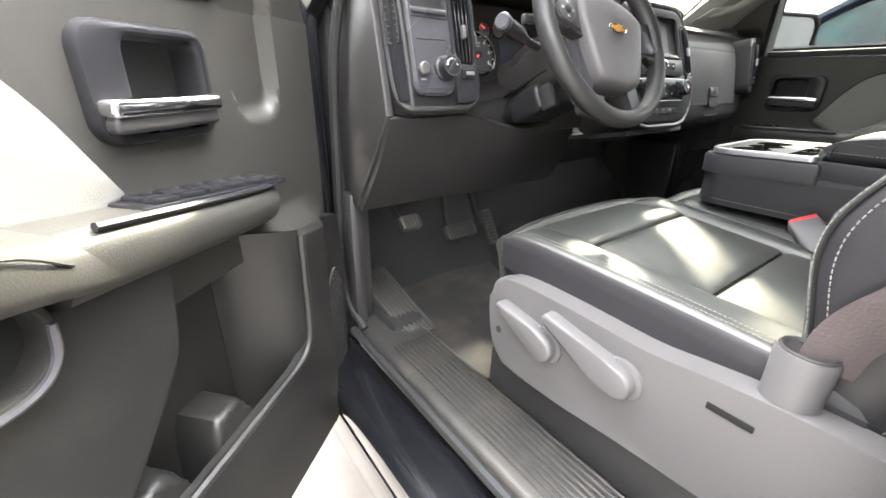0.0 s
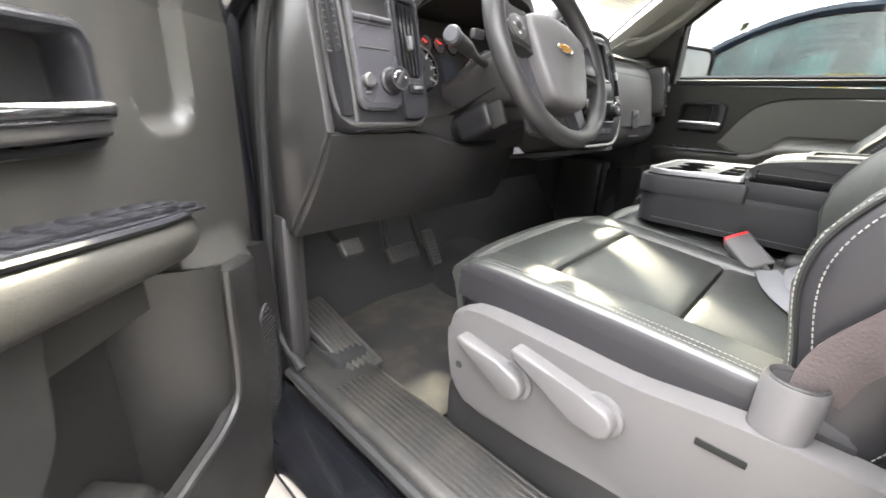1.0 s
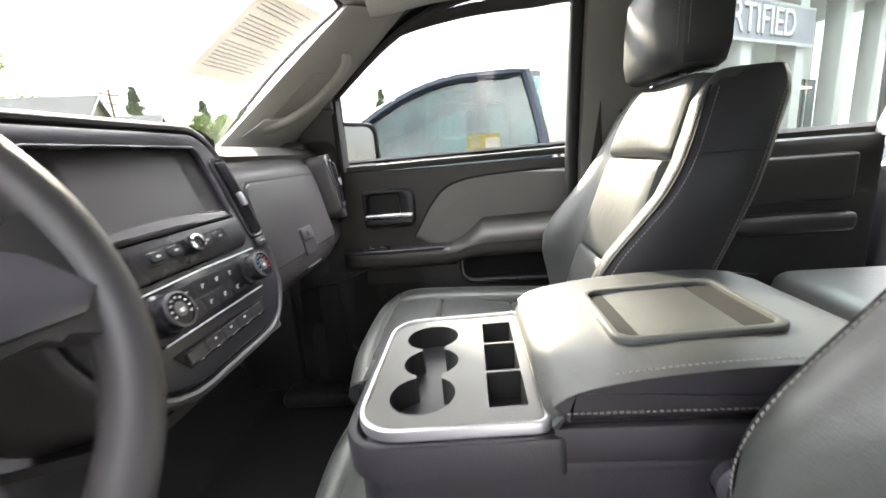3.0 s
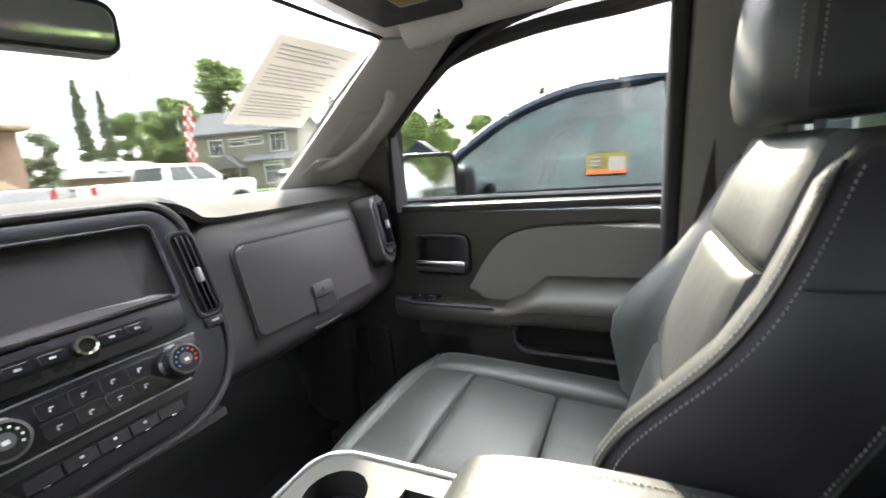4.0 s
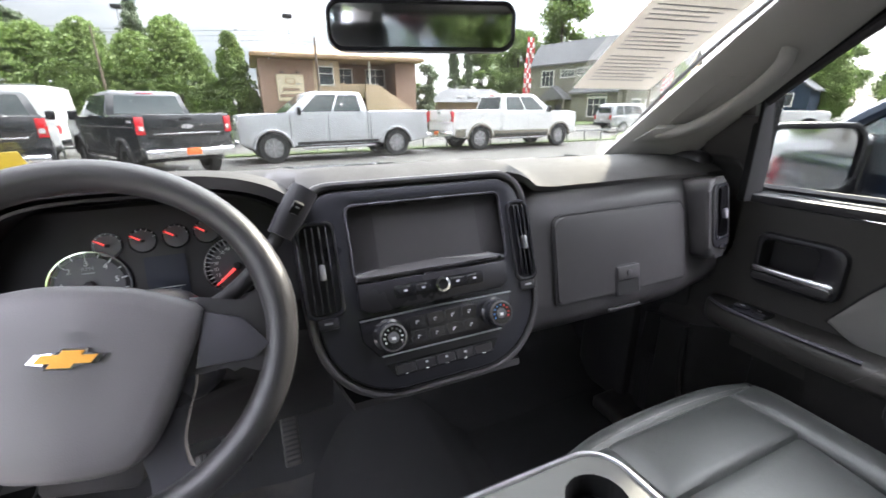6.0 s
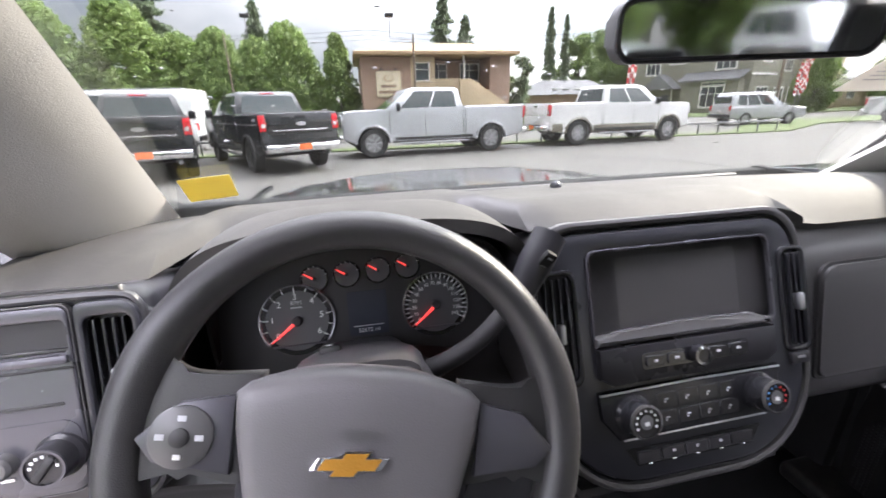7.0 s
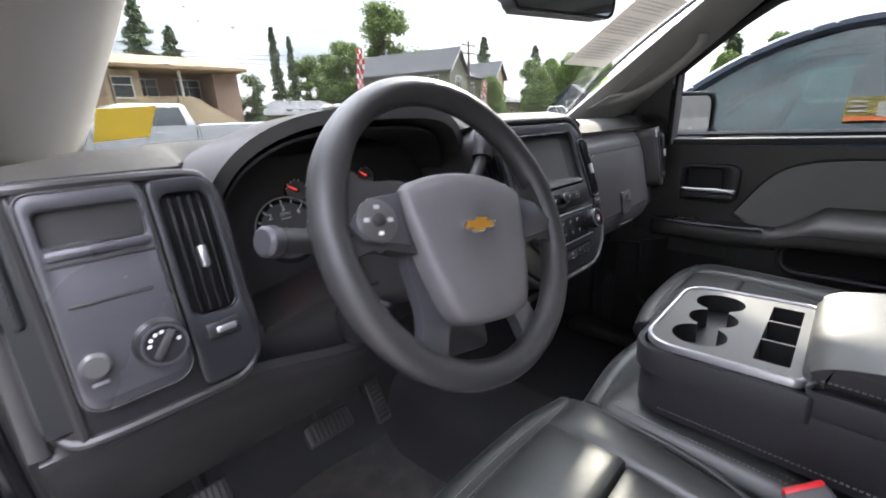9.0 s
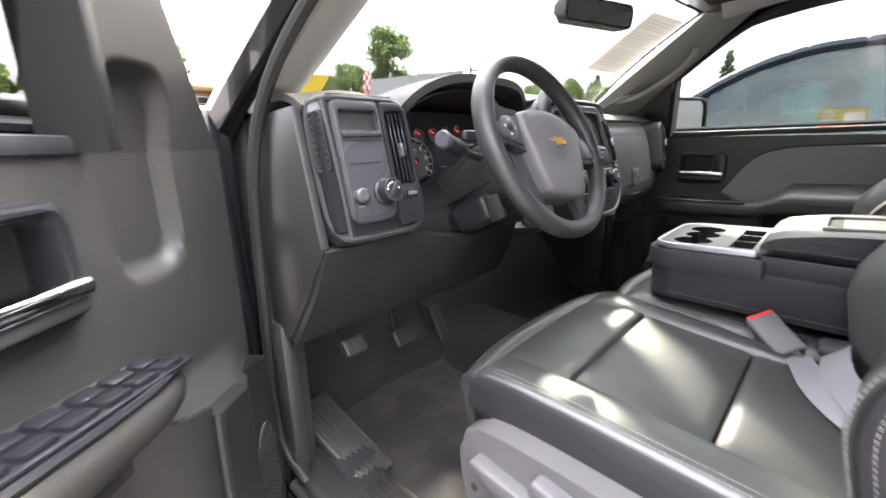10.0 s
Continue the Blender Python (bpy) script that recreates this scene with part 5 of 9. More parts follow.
    part("fascia_bezel", ringplate(shape(0.0155), field, 0.014, f, -0.008, 0.005), satin_black, stack, "satin black centre bezel")
    part("field_edge", ringplate(rrect(0.272, 0.12, 0.014, 8, 0.002, 0.098), rrect(0.264, 0.112, 0.011, 8, 0.002, 0.098), 0.006, f, 0.002, 0.002), "bezel", stack, "satin chamfer round the screen well")
    part("screen_well", ringplate(field, rrect(0.18, 0.094, 0.006, 8, 0.0, 0.098), -0.026, f, -0.002), "matt_black", stack, "recessed dark screen well")
    part("display", plate(rrect(0.264, 0.114, 0.012, 8, 0.002, 0.098), 0.003, f, base=-0.03), "black", stack, "black screen panel")
    part("screen", plate(rrect(0.166, 0.084, 0.004, 4, 0.0, 0.098), 0.0014, f, base=-0.0275), "screen", stack, "dark unlit display screen")
    part("screen_edge", ringplate(rrect(0.172, 0.09, 0.005, 4, 0.0, 0.098), rrect(0.1665, 0.0845, 0.004, 4, 0.0, 0.098), 0.0012, f, -0.027), "matt_black", stack)
    part("screen_lip", plate([(-0.132, 0.050), (-0.10, 0.0545), (0.0, 0.0575), (0.10, 0.0545), (0.126, 0.046), (0.126, 0.038), (-0.132, 0.038)], 0.034, f, 0.007, 3, base=-0.02), "satin_grey", stack, "satin grey lip under the screen")
    for s in (-1, 1):
        g = f @ Matrix.Translation((-0.179 if s < 0 else 0.168, 0.066, 0.004))
        w = 0.046 if s < 0 else 0.034
        part("vent_surround", ringplate(rrect(w + 0.01, 0.146, 0.014, 5), rrect(w, 0.132, 0.01, 5), 0.006, g, -0.004, 0.002), "black", stack)
        vent(stack, g, w, 0.132, 4 if s < 0 else 3)
        part("vent_wheel", rbox(((-0.179 if s < 0 else 0.166), -0.014, 0.008), (0.03, 0.016, 0.008), 0.003, 2, f @ Matrix.Translation((0, 0, 0)) ), "dark_frame", stack, "dark vent thumbwheel panel")
        part("wheel_mark", rbox(((-0.179 if s < 0 else 0.166), -0.0125, 0.0125), (0.012, 0.0028, 0.0012), 0, 1, f), "silver", stack)
    # radio row
    bar = part("radio_bar", plate([(-0.132, 0.037), (0.126, 0.037), (0.126, 0.0), (0.108, -0.01), (-0.116, -0.01), (-0.132, 0.0)], 0.016, f, 0.005), "dark_frame", stack, "dark radio control bar")
    part("button_strip", plate(rrect(0.155, 0.02, 0.006, 4, 0, 0.016), 0.0015, f, base=0.0155), "black", bar)
    for k in (-2, -1, 1, 2):
        part("button", rbox((0.03 * k, 0.016, 0.018), (0.025, 0.013, 0.003), 0.0012, 1, f), "black", bar)
        part("mark", rbox((0.03 * k, 0.016, 0.0198), (0.006, 0.003, 0.0005), 0, 1, f), "grey_mark", bar)
    rk = part("radio_knob", lathe([(0.0115, 0), (0.0115, 0.010), (0.0095, 0.012), (0, 0.012)], 22, f @ Matrix.Translation((0, 0.016, 0.016))), "black", stack, "small round radio knob")
    part("knob_ring", lathe([(0.0085, 0.0), (0.0115, 0.0), (0.0118, 0.0025), (0.0085, 0.003)], 22, f @ Matrix.Translation((0, 0.016, 0.0265))), "chrome", rk, "chrome ring")
    # climate row
    cp = part("climate_panel", plate([(-0.136, -0.016), (0.128, -0.016), (0.126, -0.05), (0.104, -0.078), (-0.112, -0.078), (-0.134, -0.05)], 0.013, f, 0.004), "black", stack, "gloss black climate panel")
    part("climate_line", tube([f @ Vector((x, y, 0.0125)) for x, y in ((-0.135, -0.019), (0.0, -0.017), (0.127, -0.019))], 0.0014, 6), "silver", cp)
    part("climate_line", tube([f @ Vector((x, -0.0775, 0.0115)) for x in (-0.108, -0.03, 0.03, 0.1)], 0.0014, 6), "silver", cp)
    for s in (-1, 1):
        k = part("climate_knob", lathe([(0.025, 0), (0.025, 0.005), (0.0215, 0.008), (0.0205, 0.024), (0.019, 0.027), (0, 0.027)], 30, f @ Matrix.Translation((s * 0.092 - 0.002, -0.047, 0.011))), "black", stack, "round black climate knob")
        part("knob_ring", lathe([(0.0178, 0.0), (0.0206, 0.0), (0.0208, 0.0025), (0.0178, 0.003)], 30, f @ Matrix.Translation((s * 0.092 - 0.002, -0.047, 0.0365))), "satin_grey", k, "satin knob ring")
        part("knob_face", lathe([(0.0085, 0.0), (0.0085, 0.0008), (0, 0.0008)], 18, f @ Matrix.Translation((s * 0.092 - 0.002, -0.047, 0.038))), "dial", k)
        for j in range(9):
            a = math.pi * (-0.15 + 1.3 * j / 8)
            part("mark", rbox((s * 0.092 - 0.002 + 0.0135 * math.cos(a), -0.047 + 0.0135 * math.sin(a), 0.0385), (0.0024, 0.0024, 0.0006), 0, 1, f), "red" if s > 0 and j < 4 else "sign_blue" if s > 0 else "white_mark", k)
        part("mark", rbox((s * 0.092 - 0.002, -0.0485, 0.0392), (0.006, 0.0045, 0.0005), 0, 1, f), "white_mark", k)
    for r in range(2):
        for k in range(4):
            x, y = (k - 1.5) * 0.0305 - 0.001, -0.036 - 0.0225 * r
            part("climate_button", rbox((x, y, 0.0125), (0.0285, 0.0205, 0.003), 0.0012, 1, f), "black", cp)
            part("mark", join(rbox((x, y + 0.001, 0.0143), (0.005, 0.0016, 0.0005), 0, 1, f), rbox((x - 0.002, y - 0.002, 0.0143), (0.0016, 0.003, 0.0005), 0, 1, f)), "grey_mark", cp)
    # toggle row, sunk in a dark slot
    tr = part("toggle_panel", plate([(-0.104, -0.092), (0.094, -0.092), (0.078, -0.114), (-0.09, -0.114)], 0.0025, f, base=0.005), "well", stack, "dark toggle slot")
    for k in range(5):
        x = (k - 2) * 0.034 - 0.006
        part("toggle", rbox((x, -0.1035, 0.0085), (0.0325, 0.015, 0.004), 0.001, 1, f), "dark_frame", tr)
        part("toggle_tip", rbox((x, -0.1115, 0.0105), (0.006, 0.0018, 0.002), 0.0006, 1, f), "chrome", tr)
        if k in (1, 2, 3):
            part("mark", rbox((x, -0.101, 0.0113), (0.004, 0.003, 0.0005), 0, 1, f), "grey_mark", tr)

    # glove box: flush door in a dark shut line, pull latch across its lower edge
    f = frame_at((0.463, 0.746, 1.222), 12)
    shut = lambda d: rrect(0.366 + 2 * d, 0.176 + 2 * d, (0.024, 0.024, 0.01, 0.01), 6, -0.006, 0.008)
    part("glove_gap", plate(shut(0.0045), 0.0045, f, base=-0.001), "matt_black", dash, "dark shut line")
    gl = part("glove_box", plate(shut(0.0), 0.0085, f, 0.004, 3, base=-0.001), "dash", dash, "closed dark glove box door")
    part("latch_frame", plate(rrect(0.07, 0.068, (0.01, 0.01, 0.004, 0.004), 5, -0.004, -0.057), 0.0026, f, 0.001, base=0.0065), "dark_frame", gl, "raised latch surround")
    # no recess is cut; a flat dark plate paints the slot's shade
    part("latch_slot_shade", plate(rrect(0.062, 0.032, 0.004, 4, -0.004, -0.073), 0.0012, f, base=0.0088), "well", gl, "flat dark plate standing in for the pull slot's shade")
    part("latch", rbox((-0.004, -0.041, 0.0105), (0.064, 0.03, 0.006), 0.003, 2, f), "dash", gl, "dark pull latch")
    part("lock", lathe([(0.007, 0), (0.007, 0.002), (0.004, 0.003), (0, 0.003)], 16, f @ Matrix.Translation((-0.004, -0.041, 0.0132))), "dash", gl, "round key lock")
    part("lower_grip", rbox((-0.01, -0.118, 0.002), (0.09, 0.006, 0.008), 0.002, 2, f), "matt_black", dash)
    # right vent pod
    f = frame_at((0.728, 0.728, 1.276), 10, 10)
    rp = part("right_pod", plate(rrect(0.098, 0.19, 0.03, 6), 0.10, f, 0.012, 4, base=-0.098), "dash", dash, "dark side pod of the dash")
    part("vent_surround", ringplate(rrect(0.074, 0.15, 0.022, 6, 0, 0.006), rrect(0.05, 0.118, 0.012, 6, 0, 0.014), 0.006, f, 0.001, 0.003), "dark_frame", rp, "dark vent surround")
    vent(rp, f @ Matrix.Translation((0, 0.014, 0.004)), 0.05, 0.118, 3)
    part("vent_wheel", rbox((0, -0.068, 0.009), (0.026, 0.01, 0.007), 0.003, 2, f), "black", rp)
    return dash


dashboard()


def gauges():
    cl = thing("instrument_cluster", "black instrument cluster with red needles and chrome rings", "gauges", (-0.40, 0.9, 1.27))
    f = frame_at((-0.40, 0.884, 1.268), 16)
    part("backing", plate(rrect(0.415, 0.20, 0.04, 6, 0, 0.015), -0.01, f), "matt_black", cl)
    dial_mat = "dial"

    def dial(cx, cy, r, a0, a1, count, labels, size, needle, flat_bottom=True, ring=True):
        d = part("dial", lathe([(r, 0.0), (r, 0.002), (0, 0.002)], 40, f @ Matrix.Translation((cx, cy, 0))), "black", cl, "black gauge dial")
        part("dial_centre", lathe([(r * 0.86, 0.0), (r * 0.86, 0.0023), (0, 0.0023)], 40, f @ Matrix.Translation((cx, cy, 0))), dial_mat, d, "grey dial centre")
        if ring:
            pts = [f @ Vector((cx + (r + 0.001) * math.cos(radians(a)), cy + (r + 0.001) * math.sin(radians(a)), 0.003)) for a in range(-40, 221, 6)]
            part("ring", tube(pts, 0.0023, 6), "chrome", d, "chrome gauge ring")
            part("base_bar", rbox((cx, cy - r * 0.70, 0.002), (r * 1.45, 0.003, 0.004), 0.001, 1, f), "bezel", d)
        tick = bmesh.new()
        for k in range(count):
            a = radians(a0 + (a1 - a0) * k / (count - 1))
            long = (r * 0.16) if k % 2 == 0 else r * 0.09
            mt = f @ Matrix.Translation((cx + (r * 0.95 - long / 2) * math.cos(a), cy + (r * 0.95 - long / 2) * math.sin(a), 0.0027)) @ Matrix.Rotation(a, 4, "Z")
            bmesh.ops.create_cube(tick, size=1.0, matrix=mt @ Matrix.Diagonal((long, r * 0.028, 0.0006, 1)))
        part("ticks", tick, "white_mark", d, flat=True)
        for k, s in enumerate(labels):
            a = radians(a0 + (a1 - a0) * k / (len(labels) - 1))
            lettering("numeral", s, size, f @ Matrix.Translation((cx + r * 0.68 * math.cos(a), cy + r * 0.68 * math.sin(a), 0.0029)), "white_mark", d)
        a = radians(needle)
        tip = Vector((cx + r * 0.9 * math.cos(a), cy + r * 0.9 * math.sin(a), 0.008))
        part("needle", tube([f @ Vector((cx, cy, 0.008)), f @ ((Vector((cx, cy, 0.008)) + tip) / 2), f @ tip], lambda t: 0.0028 - 0.0018 * t if r > 0.03 else 0.0014 - 0.0008 * t, 6), "needle", d, "red needle")
        part("needle_hub", lathe([(r * 0.14, 0.002), (r * 0.14, 0.009), (r * 0.1, 0.011), (0, 0.011)], 18, f @ Matrix.Translation((cx, cy, 0))), "matt_black", d)
        return d
    t = dial(-0.101, 0, 0.051, 216, -32, 13, [str(k) for k in range(7)], 0.0125, 217)
    lettering("caption", "RPM", 0.0085, f @ Matrix.Translation((-0.101, 0.026, 0.003)), "grey_mark", t)
    part("caption_bar", rbox((-0.101, 0.0195, 0.003), (0.016, 0.002, 0.0006), 0, 1, f), "grey_mark", t)
    dial(0.103, 0, 0.049, 218, -30, 29, [str(k) for k in range(0, 150, 10)], 0.0075, 219)
    for k, x in enumerate((-0.072, -0.026, 0.02, 0.064)):
        dial(x, 0.058 + 0.002 * k, 0.02, 160, 20, 7, [], 0.004, 148, ring=False)
    lc = part("message_screen", plate(rrect(0.058, 0.066, 0.003, 3, 0, 0.0), 0.003, f), "lcd", cl, "grey message screen")
    part("screen_line", rbox((0, -0.019, 0.0034), (0.046, 0.0009, 0.0006), 0, 1, f), "white_mark", lc)
    lettering("odometer", "52672 mi", 0.0085, f @ Matrix.Translation((0, -0.026, 0.0034)), "white_mark", lc)
    return cl


gauges()


# ---------------------------------------------------------------- steering wheel and column
COLUMN = frame_at((-0.415, 0.596, 1.302), 26.6)
WHEEL = COLUMN @ Matrix.Rotation(radians(-11), 4, "Z")


def steering_wheel():
    w = thing("steering_wheel", "black grained steering wheel with gold emblem on the hub", "steering wheel", (-0.415, 0.596, 1.302))
    f = WHEEL
    n, k = 72, 14
    rings = []
    for i in range(n):
        a = 2 * math.pi * i / n
        grip = 0.0168 + 0.0016 * max(0.0, math.cos(2 * (a - math.pi / 4 * 0)) * 0.4 + math.exp(-((math.sin(a) - 0.35) / 0.2) ** 2))
        rings.append([f @ Vector(((0.1745 + grip * math.cos(b)) * math.cos(a), (0.1745 + grip * math.cos(b)) * math.sin(a), 1.12 * grip * math.sin(b))) for b in (2 * math.pi * j / k for j in range(k))])
    part("rim", loft(rings, False, True), "wheel_rubber", w, "grained black wheel rim")
    hub = [(-0.097, 0.036)] + bend([(-0.088, 0.044), (-0.045, 0.056), (0.0, 0.059), (0.045, 0.056), (0.088, 0.044)], 4) + [(0.097, 0.036), (0.094, 0.01)]
    hub += bend([(0.08, -0.05), (0.066, -0.092), (0.05, -0.112), (0.025, -0.118), (0.0, -0.119)], 3)
    hub += [(-x, y) for x, y in bend([(0.08, -0.05), (0.066, -0.092), (0.05, -0.112), (0.025, -0.118), (0.0, -0.119)], 3)[-2::-1]] + [(-0.094, 0.01)]
    rings = []
    for z, k in ((-0.03, 0.97), (0.0, 1.0), (0.012, 0.995), (0.019, 0.97), (0.0225, 0.92), (0.0245, 0.8), (0.0255, 0.5)):
        rings.append([f @ Vector((x * k, -0.03 + (y + 0.03) * k, z + 0.004 * (1 - abs(x) / 0.1))) for x, y in hub])
    hb = part("hub_pad", loft(rings), "hub", w, "smooth dark hub pad", sharp=50)
    # spokes: wide side spokes with control fields, and lower spokes along the hub
    for s in (-1, 1):
        arm = [(s * x, y) for x, y in bend([(0.08, 0.05), (0.12, 0.047), (0.146, 0.052), (0.166, 0.075)], 4) + bend([(0.174, 0.02), (0.172, -0.03), (0.156, -0.03), (0.13, -0.024), (0.1, -0.03), (0.08, -0.032)], 4)]
        sp = part("side_spoke", plate(arm, 0.02, f, 0.005, 2, base=-0.012), "wheel_rubber", w, "dark side spoke")
        pad_pts = [(s * x, y) for x, y in ((0.096, 0.034), (0.134, 0.027), (0.1625, 0.0), (0.148, -0.016), (0.094, -0.024))]
        cf = part("control_field", plate(pad_pts, 0.006, f, 0.002, 2, base=0.007), "bezel", sp, "satin control field")
        if s < 0:
            part("pad_ring", lathe([(0.0225, 0.0), (0.0225, 0.003), (0.02, 0.0045), (0, 0.0045)], 26, f @ Matrix.Translation((-0.13, 0.003, 0.012))), "satin_grey", sp, "round four way control pad")
            part("pad_centre", lathe([(0.0068, 0.0), (0.0068, 0.003), (0.004, 0.0045), (0, 0.0045)], 18, f @ Matrix.Translation((-0.13, 0.003, 0.0155))), "matt_black", sp)
            for dx, dy in ((0, 0.0135), (0.0135, 0), (-0.0135, 0)):
                part("mark", rbox((-0.13 + dx, 0.003 + dy, 0.0168), (0.006, 0.004, 0.0006), 0.0, 1, f), "grey_mark", sp)
            part("mark", rbox((-0.13, -0.0105, 0.0168), (0.005, 0.0035, 0.0006), 0, 1, f), "white_mark", sp)
        low = bend([(0.088, -0.018), (0.092, -0.04), (0.088, -0.07), (0.087, -0.10), (0.097, -0.126), (0.115, -0.135)], 4) + bend([(0.1, -0.155), (0.07, -0.158), (0.06, -0.13), (0.05, -0.108)], 4) + [(0.07, -0.06)]
        part("lower_spoke", plate([(s * x, y) for x, y in low], 0.016, f, 0.004, 2, base=-0.02), "bezel", w, "satin grey lower spoke")
    part("lower_cover", plate(rrect(0.09, 0.06, 0.01, 4, 0, -0.12), 0.012, f, 0.004, base=-0.06), "matt_black", w)
    # emblem: a slanted cross bar, chrome rim and gold face
    def cross(k):
        b, h, c, o, sl = 0.0262 * k, 0.0048 * k, 0.0105 * k, 0.0098 * k, 0.0062
        p = [(-b, -h), (-c, -h), (-c, -o), (c, -o), (c, -h), (b, -h), (b, h), (c, h), (c, o), (-c, o), (-c, h), (-b, h)]
        return [(x + sl * y / 0.0098, y) for x, y in p]
    em = part("emblem", plate(cross(1.0), 0.004, f @ Matrix.Translation((-0.006, -0.009, 0.0275)), 0.001), "chrome", hb, "chrome emblem rim")
    part("emblem_face", plate(cross(0.8), 0.0048, f @ Matrix.Translation((-0.006, -0.009, 0.0275))), "gold", hb, "gold emblem face")
    return w


steering_wheel()


def column():
    c = thing("steering_column", "dark plastic column shroud with stalk and gear lever", "steering column", (-0.415, 0.75, 1.22))
    f = COLUMN
    rings = []
    for k in range(7):
        t = k / 6
        z, w, h = -0.045 - 0.20 * t, 0.135 + 0.03 * math.sin(math.pi * min(1, t * 1.4)), 0.105 + 0.02 * t
        rings.append([f @ Vector((x, y, z)) for x, y in rrect(w, h, 0.035, 5, 0, -0.012 + 0.012 * t)])
    part("shroud", loft(rings), "dash", c, "dark column shroud")
    cap = []
    for k in range(7):
        t = k / 6
        z, w = -0.07 - 0.15 * t, 0.128 + 0.022 * math.sin(math.pi * t)
        cap.append([f @ Vector((w * 0.5 * math.copysign(abs(math.cos(a)) ** 0.6, math.cos(a)), 0.036 + (0.016 + 0.012 * math.sin(math.pi * t)) * math.sin(a), z)) for a in (2 * math.pi * j / 18 for j in range(18))])
    part("shroud_top", loft(cap), "dash", c, "rounded upper shroud", sharp=60)
    part("hazard_button", rbox((-0.03, 0.062, -0.13), (0.024, 0.012, 0.022), 0.004, 2, f), "matt_black", c, "black hazard button")
    part("hazard_mark", rbox((-0.03, 0.0685, -0.127), (0.008, 0.0006, 0.006), 0, 1, f), "white_mark", c)
    st = [(-0.475, 0.70, 1.275), (-0.52, 0.698, 1.285), (-0.57, 0.69, 1.302), (-0.612, 0.683, 1.314)]
    stalk = part("turn_stalk", tube(curve_pts(st, 5), lambda t: 0.008 + 0.006 * smooth_step(0.45, 0.6, t), 12), "matt_black", c, "black turn signal stalk")
    part("stalk_end", lathe([(0.0145, 0), (0.0165, 0.004), (0.0165, 0.014), (0.013, 0.018), (0, 0.018)], 20, Matrix.Translation((-0.606, 0.684, 1.312)) @ Vector((-1, -0.3, 0.25)).to_track_quat("Z", "Y").to_matrix().to_4x4()), "bezel", stalk, "grey stalk end cap")
    part("stalk_switch", rbox((-0.563, 0.668, 1.322), (0.03, 0.012, 0.016), 0.003, 2), "bezel", stalk)
    gl = [(-0.345, 0.735, 1.255), (-0.31, 0.725, 1.275), (-0.275, 0.715, 1.305), (-0.24, 0.715, 1.345), (-0.215, 0.722, 1.378)]
    lever = part("gear_lever", tube(curve_pts(gl, 6), lambda t: 0.0125 - 0.0035 * t, 12), "matt_black", c, "black column gear lever")
    gp = [(-0.228, 0.717, 1.358), (-0.206, 0.728, 1.388), (-0.186, 0.739, 1.414)]
    part("lever_grip", tube(curve_pts(gp, 5), lambda t: 0.0165 + 0.0028 * smooth_step(0.0, 0.5, t), 14, flat=1.05), "dark_frame", lever, "black lever grip")
    grip_f = Matrix.Translation((-0.203, 0.7105, 1.394)) @ Matrix.Rotation(radians(33), 4, "Y") @ Matrix.Rotation(radians(18), 4, "X")
    key = part("grip_key", rbox((0, 0, 0), (0.014, 0.008, 0.024), 0.002, 2, grip_f), "well", lever, "black shift button")
    for q in (-0.006, 0.006):
        part("mark", rbox((0, -0.0044, q), (0.005, 0.0008, 0.002), 0, 1, grip_f), "grey_mark", key)
    part("boot", lathe([(0.03, 0), (0.028, 0.012), (0.02, 0.022), (0.014, 0.028)], 16, Matrix.Translation((-0.352, 0.738, 1.245)) @ Vector((0.8, -0.2, 0.6)).to_track_quat("Z", "Y").to_matrix().to_4x4()), "rubber", lever)
    part("ignition", lathe([(0.016, 0), (0.016, 0.016), (0.012, 0.02), (0, 0.02)], 18, Matrix.Translation((-0.335, 0.665, 1.225)) @ Vector((0.9, -0.4, 0.1)).to_track_quat("Z", "Y").to_matrix().to_4x4()), "silver", c, "metal ignition lock")
    part("tilt_box", rbox((-0.06, -0.07, -0.165), (0.075, 0.06, 0.10), 0.018, 3, f), "dark_frame", c, "dark lower column box")
    part("tilt_lever", rbox((-0.092, -0.082, -0.10), (0.012, 0.05, 0.035), 0.005, 2, f), "matt_black", c)
    part("lower_shroud", rbox((0.0, -0.06, -0.18), (0.17, 0.06, 0.15), 0.028, 4, f), "dark_frame", c, "dark lower column shroud")
    part("shroud_seam", rbox((0.0, -0.028, -0.17), (0.168, 0.003, 0.15), 0.001, 1, f), "well", c)
    return c


column()


def pedal(name, label, c, w, h, tilt, ribs, arm_to, turn=0):
    p = thing(name, label, "pedal", c)
    f = frame_at(c, tilt, turn)
    body = part("pedal_pad", plate(rrect(w, h, min(w, h) * 0.2, 4), 0.018, f, 0.006, 3), "sill", p, "dusty ribbed rubber pedal pad")
    along = h > w
    span = h if along else w
    for k in range(ribs):
        o = (k - (ribs - 1) / 2) * span * 0.86 / ribs
        part("rib", rbox((0, o, 0.018), (w * 0.8, span * 0.4 / ribs, 0.004), 0.001, 1, f) if along else rbox((o, 0, 0.018), (span * 0.4 / ribs, h * 0.78, 0.004), 0.001, 1, f), "rubber", body)
    part("pedal_arm", tube(curve_pts([f @ Vector((0, 0, -0.002)), f @ Vector((0, 0.05, -0.045)), Vector(arm_to)], 5), 0.010, 8), "matt_black", p, "dark steel pedal arm")


pedal("brake_pedal", "ribbed black brake pedal", (-0.41, 1.045, 0.742), 0.118, 0.052, 40, 9, (-0.39, 1.2, 0.98))
pedal("accelerator", "narrow black accelerator pedal", (-0.262, 1.065, 0.722), 0.042, 0.125, 30, 9, (-0.27, 1.24, 0.98))
